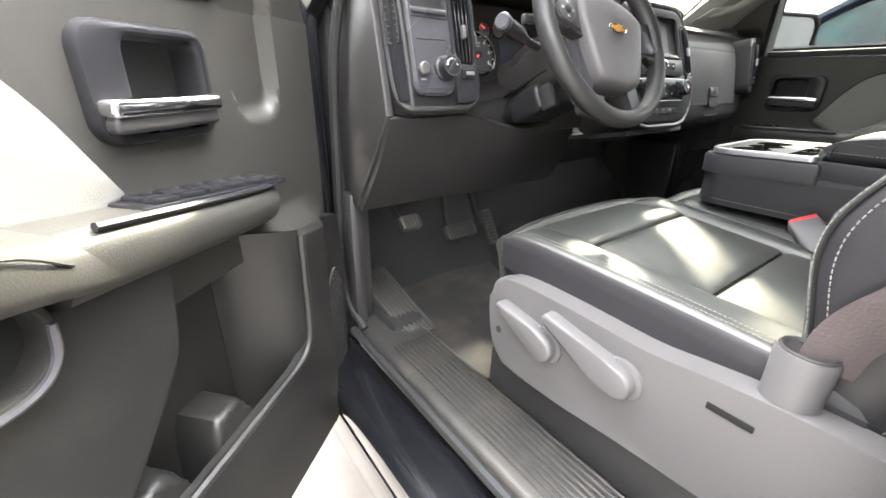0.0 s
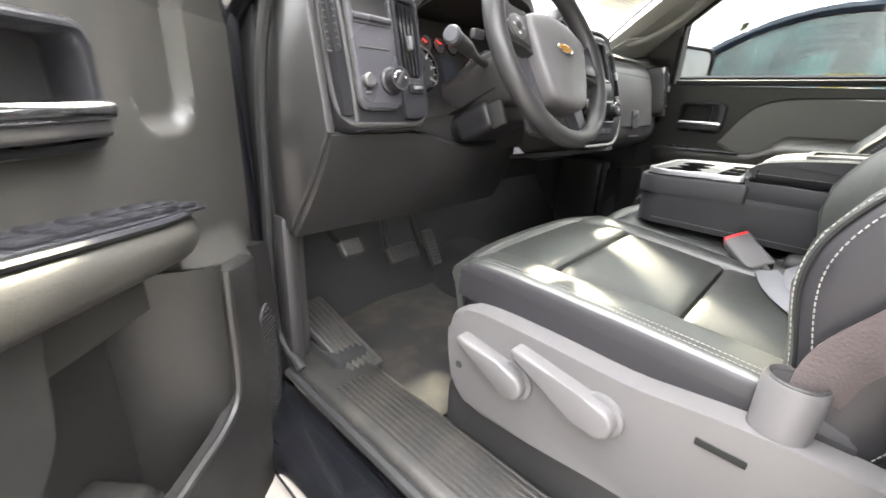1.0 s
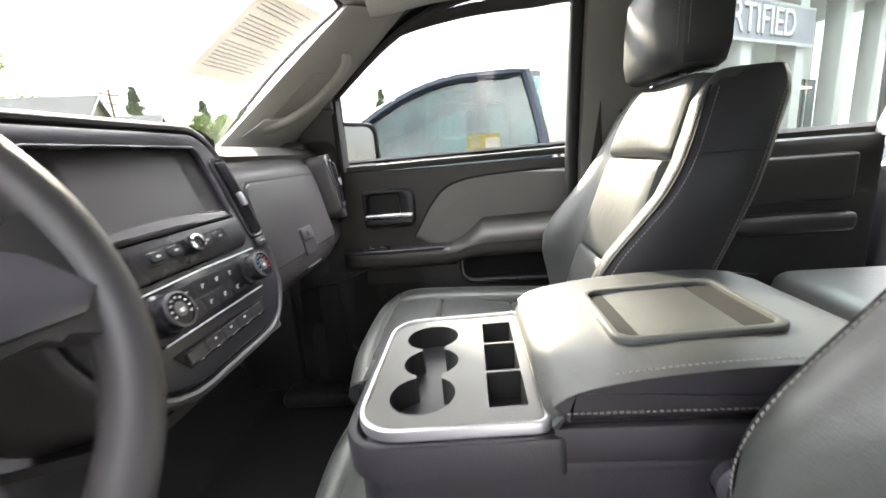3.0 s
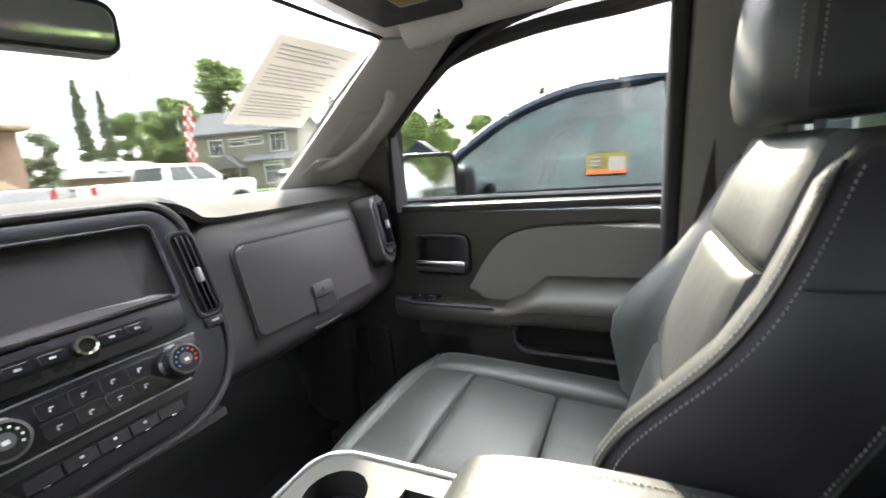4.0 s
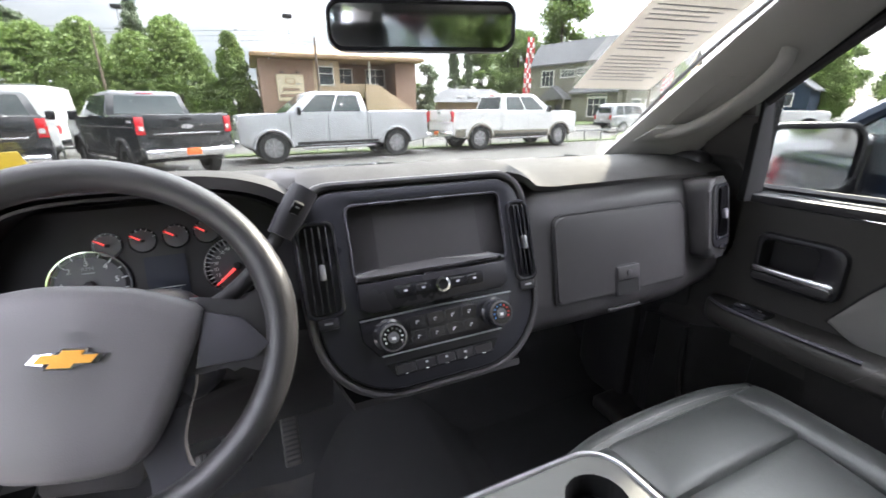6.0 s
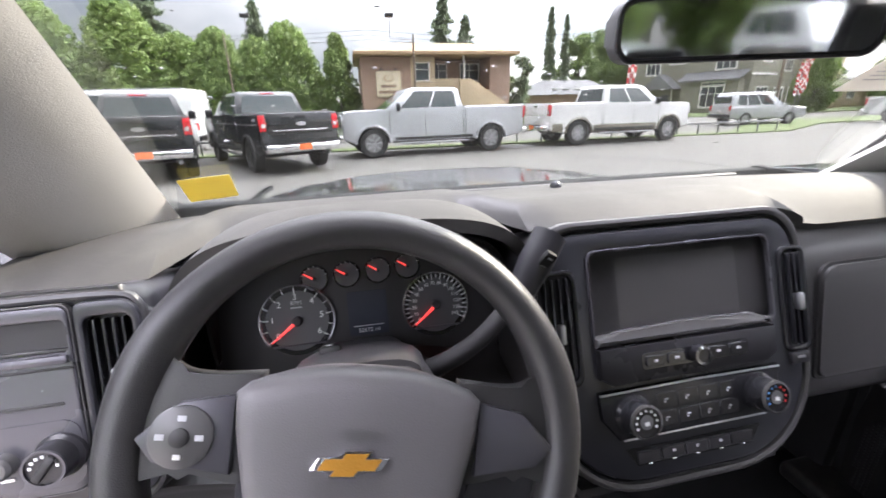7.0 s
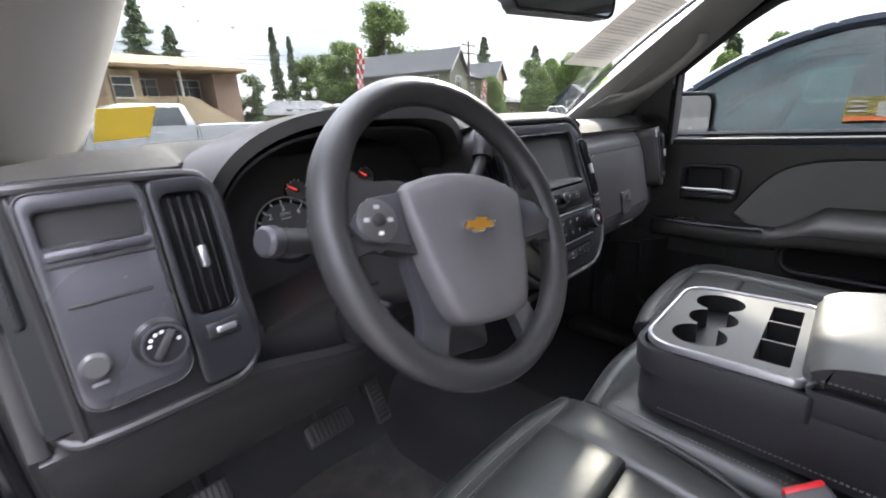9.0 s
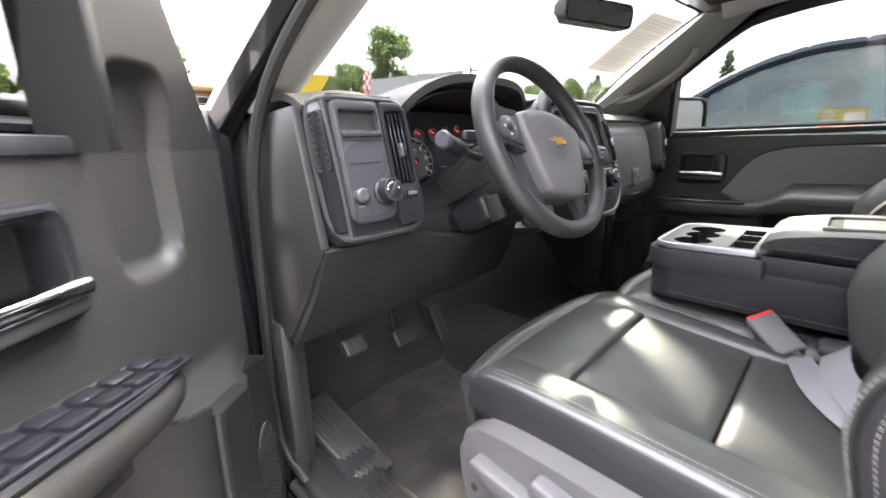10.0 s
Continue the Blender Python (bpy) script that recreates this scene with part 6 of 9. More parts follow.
pedal("parking_brake", "small ribbed parking brake pedal", (-0.688, 0.91, 0.862), 0.058, 0.04, 42, 6, (-0.69, 1.1, 0.98))


surface_tray = surface("satin_pale_tray", (0.092, 0.09, 0.082), 0.4, vary=0.06, grain=0.1, grain_size=500)


# ---------------------------------------------------------------- seats and console
def two_tone(ob, middle, limit=0.72):
    """Sides of a padded part take the plain vinyl, the front and the top keep the leather."""
    ob.data.materials.append(M["side_vinyl"])
    for p in ob.data.polygons:
        if p.normal.x * math.copysign(1, p.center.x - middle) > limit:
            p.material_index = 1
    return ob


def front_seat(cx, s):
    """A leather front seat. s: side of the door, -1 left or +1 right."""
    label = "black leather driver seat with pale stitching and grey side shield" if s < 0 else "black leather passenger seat with pale stitching"
    seat = thing("driver_seat" if s < 0 else "passenger_seat", label, "seat", (cx, 0.25, FLOOR))
    X = lambda d: cx + s * d
    hw = 0.25
    inn = 0.165

    def quad(y0, y1, z0, z1, a, b, lift=0.0, lift2=0.0):
        pts = [(X(a), y0, z0 + lift), (X(b), y0, z0 + lift2), (X(b), y1, z1 + lift2), (X(a), y1, z1 + lift)]
        return pts if s > 0 else [pts[1], pts[0], pts[3], pts[2]]
    top = lambda y: 0.905 + 0.035 * smooth_step(0.1, 0.55, y)
    # cushion core and the panels on it
    slim = lambda y: 0.055 * (1 - smooth_step(0.18, 0.38, y))
    core = [[(X(d), y, z) for d, z in ((-hw + 0.01 + slim(y), 0.80), (-hw + slim(y), 0.86), (-hw + 0.02 + slim(y), top(y) - 0.3 * slim(y)), (hw - 0.02, top(y)), (hw, 0.88), (hw - 0.01, 0.80))] for y in (0.02, 0.12, 0.2, 0.26, 0.32, 0.4, 0.52)]
    core.append([(X(d * 0.97), 0.557, z) for d, z in ((-hw + 0.01, 0.81), (-hw, 0.86), (-hw + 0.02, 0.915), (hw - 0.02, 0.915), (hw, 0.86), (hw - 0.01, 0.81))])
    two_tone(part("cushion_core", loft(core), "leather", seat, "black leather cushion flank"), cx)
    part("seat_panel", pad(*quad(0.05, 0.235, top(0.05), top(0.235), -inn, inn), 0.018, crown=0.006, edge=13), "leather", seat, "black leather seat panel")
    part("seat_panel", pad(*quad(0.235, 0.425, top(0.235), top(0.425), -inn, inn), 0.018, crown=0.007, edge=13), "leather", seat, "black leather seat panel")
    part("front_panel", pad(*quad(0.425, 0.557, top(0.425), 0.925, -inn - 0.01, inn + 0.01), 0.02, crown=0.006, edge=11), "leather", seat, "black leather front panel")
    for d in (-1, 1):
        a, b = (d * inn, d * (hw + 0.004)) if d > 0 else (-hw - 0.004, -inn)
        q = quad(0.04, 0.56, top(0.04) + 0.004, 0.93, a, b)
        if d < 0:
            q = [(X(-0.195), 0.10, top(0.1) - 0.012), (X(-inn + 0.01), 0.10, top(0.1) - 0.006), (X(-inn), 0.56, 0.93), (X(-hw - 0.004), 0.56, 0.93)]
            q = q if s > 0 else [q[1], q[0], q[3], q[2]]
        two_tone(part("bolster", pad(*q, 0.026, crown=0.008, edge=5), "leather", seat, "rolled black leather bolster"), cx)
        path = [(X(d * (hw * 0.985 - (0.9 * slim(y) if d < 0 else 0))), y, top(y) + 0.012 - 0.02 * smooth_step(0.45, 0.6, y)) for y in (0.05, 0.2, 0.35, 0.5, 0.57)]
        part("piping", tube(curve_pts(path, 4), 0.004, 6), "leather", seat)
        for dz in (0.012, 0.02):
            stitches("stitching", curve_pts([(x + s * d * (0.004 + 0.06 * (dz - 0.012)), y, z - dz) for x, y, z in path], 5), seat, out=(s * d, 0, 0.4))
    fl = [(X(-hw), 0.557, 0.915), (X(-0.12), 0.574, 0.925), (X(0.12), 0.574, 0.925), (X(hw), 0.557, 0.915)]
    part("front_roll", tube(curve_pts(fl, 6), 0.024, 10), "leather", seat, "rolled front edge")
    part("front_drop", sheet(lambda u, v: (X(-hw + 2 * hw * u), 0.58 - 0.03 * v - 0.015 * (2 * u - 1) ** 4, 0.915 - 0.13 * v), 12, 5, 0.012), "leather", seat)
    # double seams along the door side and the front edge
    tops = [o for o in seat.children if o.name.split(".")[0] in ("bolster", "cushion_core", "front_panel", "front_roll")]
    for k in (0.0, 0.009):
        stitches("stitching", drape([(X(hw - 0.012 - k), 0.07 + 0.47 * i / 24) for i in range(25)], tops), seat, size=0.0009, out=(s * 0.5, 0, 1))
        stitches("stitching", drape([(X((hw - 0.02) * (2 * i / 24 - 1)), 0.556 - k + 0.012 * (1 - (2 * i / 24 - 1) ** 2)) for i in range(25)], tops), seat, size=0.0009, out=(0, 0.4, 1))
    # backrest: a shell whose side bolsters stand forward of the middle panels
    lean = lambda z: 0.095 - 0.275 * (z - 0.92) - 0.10 * (z - 0.92) ** 2
    rear = lambda z: -0.08 - 0.42 * (z - 1.1)
    bw = lambda z: 0.252 - 0.052 * smooth_step(1.22, 1.46, z)
    crest = lambda z: lean(z) + 0.082 * math.exp(-((z - 1.10) / 0.13) ** 2) + 0.004
    rings = []
    zs = [0.86, 0.9, 0.95, 1.0, 1.05, 1.1, 1.15, 1.2, 1.25, 1.3, 1.35, 1.4, 1.43, 1.447]
    for i, z in enumerate(zs):
        w, y, c, q = bw(z), lean(z) - 0.014, crest(z), rear(z)
        if i >= 12:
            k = (i - 11) / 2
            w, y, c, q = w * (1 - 0.05 * k), y - 0.022 * k, c - 0.03 * k, q + 0.02 * k
        prof = [(-0.99, q + 0.02), (-1.0, (q + c) / 2), (-0.995, c - 0.03), (-0.965, c - 0.008), (-0.92, c), (-0.83, c - 0.004), (-0.73, (c + y) / 2), (-0.62, y), (-0.3, y - 0.003), (0.3, y - 0.003), (0.62, y), (0.73, (c + y) / 2),
                (0.83, c - 0.004), (0.92, c), (0.965, c - 0.008), (0.995, c - 0.03), (1.0, (q + c) / 2), (0.99, q + 0.02), (0.9, q), (-0.9, q)]
        rings.append([(X(a * w), b, z) for a, b in prof])
    two_tone(part("backrest_shell", loft(rings), "leather", seat, "black leather backrest with raised bolsters", sharp=70), cx, 0.8)

    def back_pad(z0, z1, a0, b0, a1, b1, t, crown, edge=11.0, dy0=0.0):
        pts = [(X(a0), lean(z0) - 0.018 + dy0, z0), (X(b0), lean(z0) - 0.018 + dy0, z0), (X(b1), lean(z1) - 0.018 + dy0, z1), (X(a1), lean(z1) - 0.018 + dy0, z1)]
        if s < 0:
            pts = [pts[1], pts[0], pts[3], pts[2]]
        pts = [pts[1], pts[0], pts[3], pts[2]]
        return pad(*pts, t, deep=0.02, crown=crown, edge=edge)
    part("back_panel", back_pad(0.90, 1.086, -0.165, 0.165, -0.158, 0.158, 0.024, 0.008), "leather", seat, "black leather back panel")
    part("back_panel", back_pad(1.086, 1.30, -0.158, 0.158, -0.142, 0.142, 0.024, 0.008), "leather", seat, "black leather back panel")
    part("shoulder_panel", back_pad(1.30, 1.445, -0.165, 0.165, -0.148, 0.148, 0.026, 0.012, dy0=-0.004), "leather", seat, "black leather shoulder panel")
    def skin_y(e, z):
        """Front surface of the shell at the share e of its half width."""
        c, y = crest(z), lean(z) - 0.014
        k = ((0.62, y), (0.73, (c + y) / 2), (0.83, c - 0.004), (0.92, c), (0.965, c - 0.008), (0.995, c - 0.03))
        for (e0, y0), (e1, y1) in zip(k, k[1:]):
            if e <= e1:
                return y0 + (y1 - y0) * (e - e0) / (e1 - e0)
        return c - 0.03
    heights = [0.93 + 0.01 * k for k in range(50)]
    for d in (-1, 1):
        for e in (0.945, 0.985):
            stitches("stitching", [(X(d * bw(z) * e), skin_y(e, z) + 0.0012, z) for z in heights], seat, out=(s * d * 0.4, 1.0, 0.2), size=0.0015, gap=0.0066)
        part("bolster_seam", tube([(X(d * bw(z) * 0.966), skin_y(0.966, z) + 0.0002, z) for z in heights], 0.0022, 6), "well", seat)
        line2 = [(X(d * bw(z) * 1.002), rear(z) + 0.026, z) for z in (0.9, 1.0, 1.1, 1.2, 1.3, 1.41)]
        stitches("stitching", curve_pts(line2, 6), seat, out=(s * d, -0.2, 0.0))
        line3 = [(X(d * bw(1.30) * 1.004), y, 1.315) for y in (rear(1.3) + 0.02, -0.12, crest(1.3) - 0.03)]
        part("cross_seam", tube(line3, 0.0016, 5), "matt_black", seat)
    # headrest on two posts
    hz, hy = 1.552, -0.094
    hr = []
    for zz, kx, ky in ((-0.092, 0.90, 0.72), (-0.082, 0.97, 0.9), (-0.05, 1.0, 1.0), (0.02, 1.0, 1.0), (0.07, 0.97, 0.92), (0.092, 0.9, 0.7)):
        hr.append([(X(a * 0.124 * kx), hy + b * ky - 0.02 * (zz + 0.05), hz + zz) for a, b in
                   ((-0.93, -0.055), (-1.0, -0.03), (-1.0, 0.008), (-0.96, 0.03), (-0.87, 0.047), (-0.7, 0.06), (-0.4, 0.068), (0.0, 0.071), (0.4, 0.068), (0.7, 0.06), (0.87, 0.047), (0.96, 0.03), (1.0, 0.008), (1.0, -0.03), (0.93, -0.055), (0.0, -0.06))])
    hd = two_tone(part("headrest", loft(hr), "leather", seat, "black leather headrest", sharp=60), cx, 0.85)
    for d in (-1, 1):
        part("headrest_post", tube([(X(d * 0.06), hy, 1.40), (X(d * 0.06), hy, 1.5)], 0.006, 8), "steel", seat)
        stitches("stitching", curve_pts([(X(d * 0.1225), hy + 0.024 - 0.02 * (z + 0.05), hz + z) for z in (-0.05, -0.01, 0.03)], 5), hd, out=(0.9 * s * d, 0.5, 0), size=0.0014)
        stitches("stitching", curve_pts([(X(d * 0.1165), hy + 0.0405 - 0.02 * (z + 0.05), hz + z) for z in (-0.05, -0.01, 0.03)], 5), hd, out=(0.6 * s * d, 0.8, 0), size=0.0014)
    # side shield with two levers, on the door side
    sh = bend([(0.528, 0.715), (0.545, 0.79), (0.545, 0.85), (0.525, 0.876), (0.47, 0.888), (0.36, 0.889), (0.25, 0.886), (0.19, 0.892), (0.13, 0.899), (0.07, 0.902), (0.0, 0.9), (-0.10, 0.885)], 3) + [(-0.13, 0.72), (0.1, 0.725), (0.255, 0.714), (0.36, 0.702), (0.46, 0.69), (0.505, 0.695)]
    mat = "grey_plastic" if s < 0 else "matt_black"
    shield = part("side_shield", prism(sh, "x", X(hw + 0.002), X(hw + 0.042), 0.011, 3), mat, seat, "pale grey plastic side shield" if s < 0 else "")
    if s < 0:
        for y, z, ln, ang in ((0.452, 0.813, 0.125, -15.0), (0.332, 0.838, 0.155, -14.0)):
            f = Matrix.Translation((X(hw + 0.042), y, z)) @ Matrix(((0, 0, s, 0), (1, 0, 0, 0), (0, 1, 0, 0), (0, 0, 0, 1))) @ Matrix.Rotation(radians(-ang), 4, "Z")
            xb, xt = -ln / 2 + 0.012, ln / 2 - 0.012
            grip = [(xb + 0.025 * math.cos(q), 0.003 + 0.025 * math.sin(q)) for q in [radians(98 + 18 * k) for k in range(10)]] + [(xb + 0.02, -0.014), (xt, -0.003), (xt + 0.009, 0.001), (xt + 0.012, 0.008), (xt + 0.009, 0.015), (xt, 0.018), (xb + 0.03, 0.026)]
            part("seat_lever", plate(grip, 0.024, f, 0.006, 3), mat, shield, "pale grey seat lever")
            part("lever_boss", lathe([(0.033, 0), (0.032, 0.005), (0.028, 0.007), (0, 0.007)], 26, f @ Matrix.Translation((xb, 0.003, 0))), mat, shield)
        part("screw_hole", lathe([(0.007, 0), (0.007, 0.001), (0, 0.001)], 14, Matrix.Translation((X(hw + 0.042), 0.517, 0.77)) @ Matrix.Rotation(radians(s * 90), 4, "Y")), "matt_black", shield)
    part("seat_rail", rbox((X(0.20), 0.22, FLOOR + 0.085), (0.12, 0.72, 0.14), 0.03, 2), "matt_black", seat, "black rail cover under the cushion")
    part("seat_rail", rbox((X(-0.2), 0.2, FLOOR + 0.08), (0.06, 0.66, 0.13), 0.02, 2), "matt_black", seat)
    part("seat_base", rbox((X(0), 0.2, 0.765), (0.46, 0.6, 0.12), 0.02, 2), "matt_black", seat)
    return seat


front_seat(-0.437, -1)
front_seat(0.437, 1)


def belt_strap(name, label, keys, width, material, twist=lambda t: 0.0, face=(0, 1, 0)):
    pts = curve_pts(keys, 8)

    def fn(u, v):
        i = min(len(pts) - 1, int(u * (len(pts) - 1) + 0.5))
        d = (pts[min(i + 1, len(pts) - 1)] - pts[max(i - 1, 0)]).normalized()
        side = d.cross(Vector(face)).normalized()
        side.rotate(Matrix.Rotation(twist(u), 3, d))
        return pts[i] + side * width * (v - 0.5)
    return sheet(fn, len(pts) - 1, 4, 0.0016)


def seat_belt(s):
    b = thing("seat_belt", "dark woven seat belt running from the middle pillar to the seat", "seat belt", (s * 0.73, 0.05, 0.9))
    part("belt_loop", join(rbox((s * 0.732, -0.072, 1.512), (0.022, 0.075, 0.03), 0.008, 3), rbox((s * 0.742, -0.072, 1.545), (0.014, 0.045, 0.06), 0.006, 2)), "dark_frame", b, "dark belt guide loop")
    part("webbing", belt_strap("b", "", [(s * 0.735, -0.07, 1.50), (s * 0.725, -0.03, 1.25), (s * 0.71, 0.03, 1.08), (s * 0.703, 0.075, 1.0), (s * 0.702, 0.085, 0.95)], 0.048, "belt", lambda t: -0.5 * s + 1.2 * s * t, (s, 0.3, 0)), "belt", b, "dark woven belt")
    part("loop_bar", rbox((s * 0.75, -0.05, 1.52), (0.03, 0.075, 0.02), 0.006), "black", b, "black belt guide")
    if s < 0:
        stand = Matrix.Translation((-0.702, 0.1, 0.862)) @ Matrix.Diagonal((1.0, 1.15, 1, 1))
        part("sleeve", lathe([(0.0235, -0.03), (0.0235, 0.03), (0.025, 0.095), (0.0235, 0.102), (0.0185, 0.1), (0.018, 0.03)], 26, stand), "grey_plastic", b, "pale grey belt sleeve")
        part("sleeve_rim", lathe([(0.019, 0.098), (0.023, 0.1025), (0.0215, 0.105), (0.0182, 0.101)], 26, stand), "matt_black", b)
        part("slot", rbox((-0.7302, 0.137, 0.86), (0.0025, 0.05, 0.009), 0.001), "well", b, "dark slot at the sleeve's foot")


seat_belt(-1)
seat_belt(1)


def buckle(x, y, z, s):
    b = thing("belt_buckle", "grey belt buckle with red release button", "belt buckle", (x, y, z - 0.1))
    up = Vector((0.054, 0.06, 0.036)).normalized()
    wide = up.cross(Vector((0.5, -0.2, -1.0))).normalized()
    m = Matrix((wide, up.cross(wide), up)).transposed().to_4x4()
    m.translation = (x, y, z)
    part("case", rbox((0, 0, -0.035), (0.05, 0.028, 0.088), 0.006, 3, m), "grey_plastic", b, "grey buckle case")
    part("release_button", rbox((0, 0.002, 0.0085), (0.046, 0.024, 0.009), 0.003, 2, m), "red", b, "red release button")
    part("stem", tube(curve_pts([m @ Vector((0, 0, -0.07)), m @ Vector((0.0, 0.0, -0.1)), m @ Vector((0.01, 0.01, -0.14))], 5), 0.016, 8, flat=0.4), "matt_black", b)


buckle(-0.196, 0.235, 0.962, -1)
bl = thing("lap_webbing", "grey webbing loop beside the driver's buckle", "belt webbing", (-0.2, 0.1, 0.9))
part("webbing", belt_strap("b", "", [(-0.25, 0.175, 0.933), (-0.30, 0.165, 0.94), (-0.37, 0.148, 0.944), (-0.43, 0.118, 0.945), (-0.475, 0.075, 0.942)], 0.036, "strap", lambda t: 0.25 + 0.3 * t, (0, 0, 1)), "strap", bl)
part("webbing", belt_strap("b", "", [(-0.235, 0.125, 0.955), (-0.28, 0.13, 0.965), (-0.35, 0.125, 0.962), (-0.42, 0.10, 0.955), (-0.48, 0.072, 0.946)], 0.04, "strap", lambda t: 0.9 - 0.8 * t, (0, 0, 1)), "strap", bl)
part("latch_case", rbox((-0.236, 0.128, 0.957), (0.05, 0.05, 0.026), 0.012, 3), "matt_black", bl)


def centre_console():
    c = thing("middle_seat", "black leather middle seat cushion under the console", "seat cushion", (0, 0.25, FLOOR))
    part("cushion", pad((-0.165, 0.08, 0.895), (0.165, 0.08, 0.895), (0.165, 0.525, 0.915), (-0.165, 0.525, 0.915), 0.03, deep=0.12, crown=0.008, edge=4), "leather", c, "black leather cushion")
    part("front_roll", tube(curve_pts([(-0.16, 0.525, 0.91), (0, 0.537, 0.915), (0.16, 0.525, 0.91)], 6), 0.022, 10), "leather", c)
    part("drop", sheet(lambda u, v: (-0.165 + 0.33 * u, 0.545 - 0.02 * v, 0.905 - 0.13 * v), 6, 4, 0.012), "leather", c)
    part("base", rbox((0, 0.22, 0.70), (0.30, 0.56, 0.28), 0.03), "matt_black", c)
    for s in (-1, 1):
        stitches("stitching", [(s * 0.148, y / 100, 0.9275 + 0.02 * (y / 100 - 0.1)) for y in range(10, 52, 3)], c)
        stitches("stitching", [(s * 0.135, y / 100, 0.9285 + 0.02 * (y / 100 - 0.1)) for y in range(10, 52, 3)], c)
    k = thing("centre_console", "folded centre console with cup holders and padded lid", "console", (0, 0.2, 0.95))
    # body with a rounded nose, a stepped shoulder round the tray, and a block under the lid
    shell_f = Matrix.Translation((0, 0.361, 0.975)) @ Matrix.Rotation(radians(-2.2), 4, "X")
    part("body", plate(rrect(0.294, 0.57, (0.055, 0.055, 0.02, 0.02), 8, 0, 0.186), 0.09, Matrix.Translation((0, 0, 0.953)), 0.012, 3), "console_side", k, "dark leather-grained console body")
    part("lid_block", rbox((0, 0.082, 1.0575), (0.293, 0.36, 0.045), 0.004, 2), "console_side", k)
    ring_out, ring_in = rrect(0.302, 0.232, (0.055, 0.055, 0.012, 0.012), 8), rrect(0.286, 0.206, (0.047, 0.047, 0.008, 0.008), 8)
    part("shoulder", ringplate(ring_out, ring_in, 0.042, shell_f, 0.052, 0.007), "console_side", k, "moulded shoulder round the tray")
    # pale cup holder tray: a plate with three wells joined, and a divided bin
    f = Matrix.Translation((0, 0.363, 1.0705)) @ Matrix.Rotation(radians(-2.2), 4, "X")
    outer = rrect(0.288, 0.205, (0.05, 0.05, 0.015, 0.015), 8)
    part("tray_rim", ringplate(outer, rrect(0.276, 0.193, (0.045, 0.045, 0.012, 0.012), 8), 0.012, f, 0.0, 0.003), "silver", k, "bright tray rim")
    def well_field(sunk):
        """The tray's surface with its wells sunk into it."""
        wells = [(-0.075, 0.034, 0.038), (0.075, 0.034, 0.038), (0.0, 0.03, 0.036)]
        def depth(x, y):
            d = min([math.hypot(x - a, y - b) - r for a, b, r in wells] + [max(abs(x) - 0.075, abs(y - 0.03) - 0.016)])
            e = min(max(abs(x - c) - h, abs(y + 0.062) - 0.021) for c, h in ((-0.073, 0.035), (0.002, 0.036), (0.075, 0.033)))
            return min(d, e), 0.075 if d < e else 0.045
        nx, ny = 138, 96
        step = 0.276 / nx
        bm = bmesh.new()
        vs, inner = {}, {}
        for i in range(nx + 1):
            for j in range(ny + 1):
                x, y = -0.138 + step * i, -0.096 + 0.192 * j / ny
                d, low = depth(x, y)
                if abs(d) < 0.62 * step:
                    gx, gy = (depth(x + 1e-5, y)[0] - d) / 1e-5, (depth(x, y + 1e-5)[0] - d) / 1e-5
                    g = max(0.3, gx * gx + gy * gy)
                    x, y, d = x - d * gx / g, y - d * gy / g, 0.0
                inner[i, j] = d < -1e-9
                vs[i, j] = bm.verts.new(f @ Vector((x, y, 0.008 - (low if inner[i, j] else 0.0))))
        for i in range(nx):
            for j in range(ny):
                cx, cy = abs(-0.138 + step * (i + 0.5)), -0.096 + 0.192 * (j + 0.5) / ny
                if cx > 0.10 and cy > 0.05 and math.hypot(cx - 0.093, cy - 0.051) > 0.046:
                    continue
                if (inner[i, j] or inner[i + 1, j] or inner[i, j + 1] or inner[i + 1, j + 1]) == sunk:
                    bm.faces.new((vs[i, j], vs[i + 1, j], vs[i + 1, j + 1], vs[i, j + 1]))
        bmesh.ops.delete(bm, geom=[v for v in bm.verts if not v.link_faces], context="VERTS")
        return bm
    # sunk faces of the tray are coloured near-black in place of shade
    part("shaded_wells", well_field(True), "well", k, "cup wells and bins, darkened for the shade inside")
    part("cup_tray", well_field(False), surface_tray, k, "pale satin tray with cup wells and bins")
    # padded lid with a shallow tray in its top
    lid = bend([(-0.10, 1.075), (-0.10, 1.12), (-0.02, 1.138), (0.12, 1.136), (0.225, 1.122), (0.262, 1.104), (0.268, 1.088), (0.255, 1.075)], 4)
    # leather all round; the duller black on its sides stands in for shade
    two_tone(part("lid", prism(lid, "x", -0.146, 0.146, 0.024, 5), "leather", k, "padded black leather lid"), 0.0, 0.75)
    part("lid_tray", ringplate(rrect(0.165, 0.185, 0.022, 6), rrect(0.145, 0.165, 0.016, 6), 0.009, Matrix.Translation((0, 0.09, 1.1335)) @ Matrix.Rotation(radians(-3), 4, "X"), 0.0, 0.003), "leather", k, "padded rim of the lid tray")
    part("lid_tray_floor", plate(rrect(0.15, 0.17, 0.018, 6), 0.003, Matrix.Translation((0, 0.09, 1.1335)) @ Matrix.Rotation(radians(-3), 4, "X")), "well", k, "dark lid tray floor")
    for s in (-1, 1):
        stitches("stitching", [(s * 0.1345, y, 1.1215 + 0.018 * (1 - ((y - 0.05) / 0.2) ** 2)) for y in [(-8 + i) / 40 for i in range(4, 17)]], k)
        stitches("stitching", [(s * 0.1485, y, 1.098) for y in [(-8 + i) / 40 for i in range(4, 19)]], k, out=(s, 0, 0))
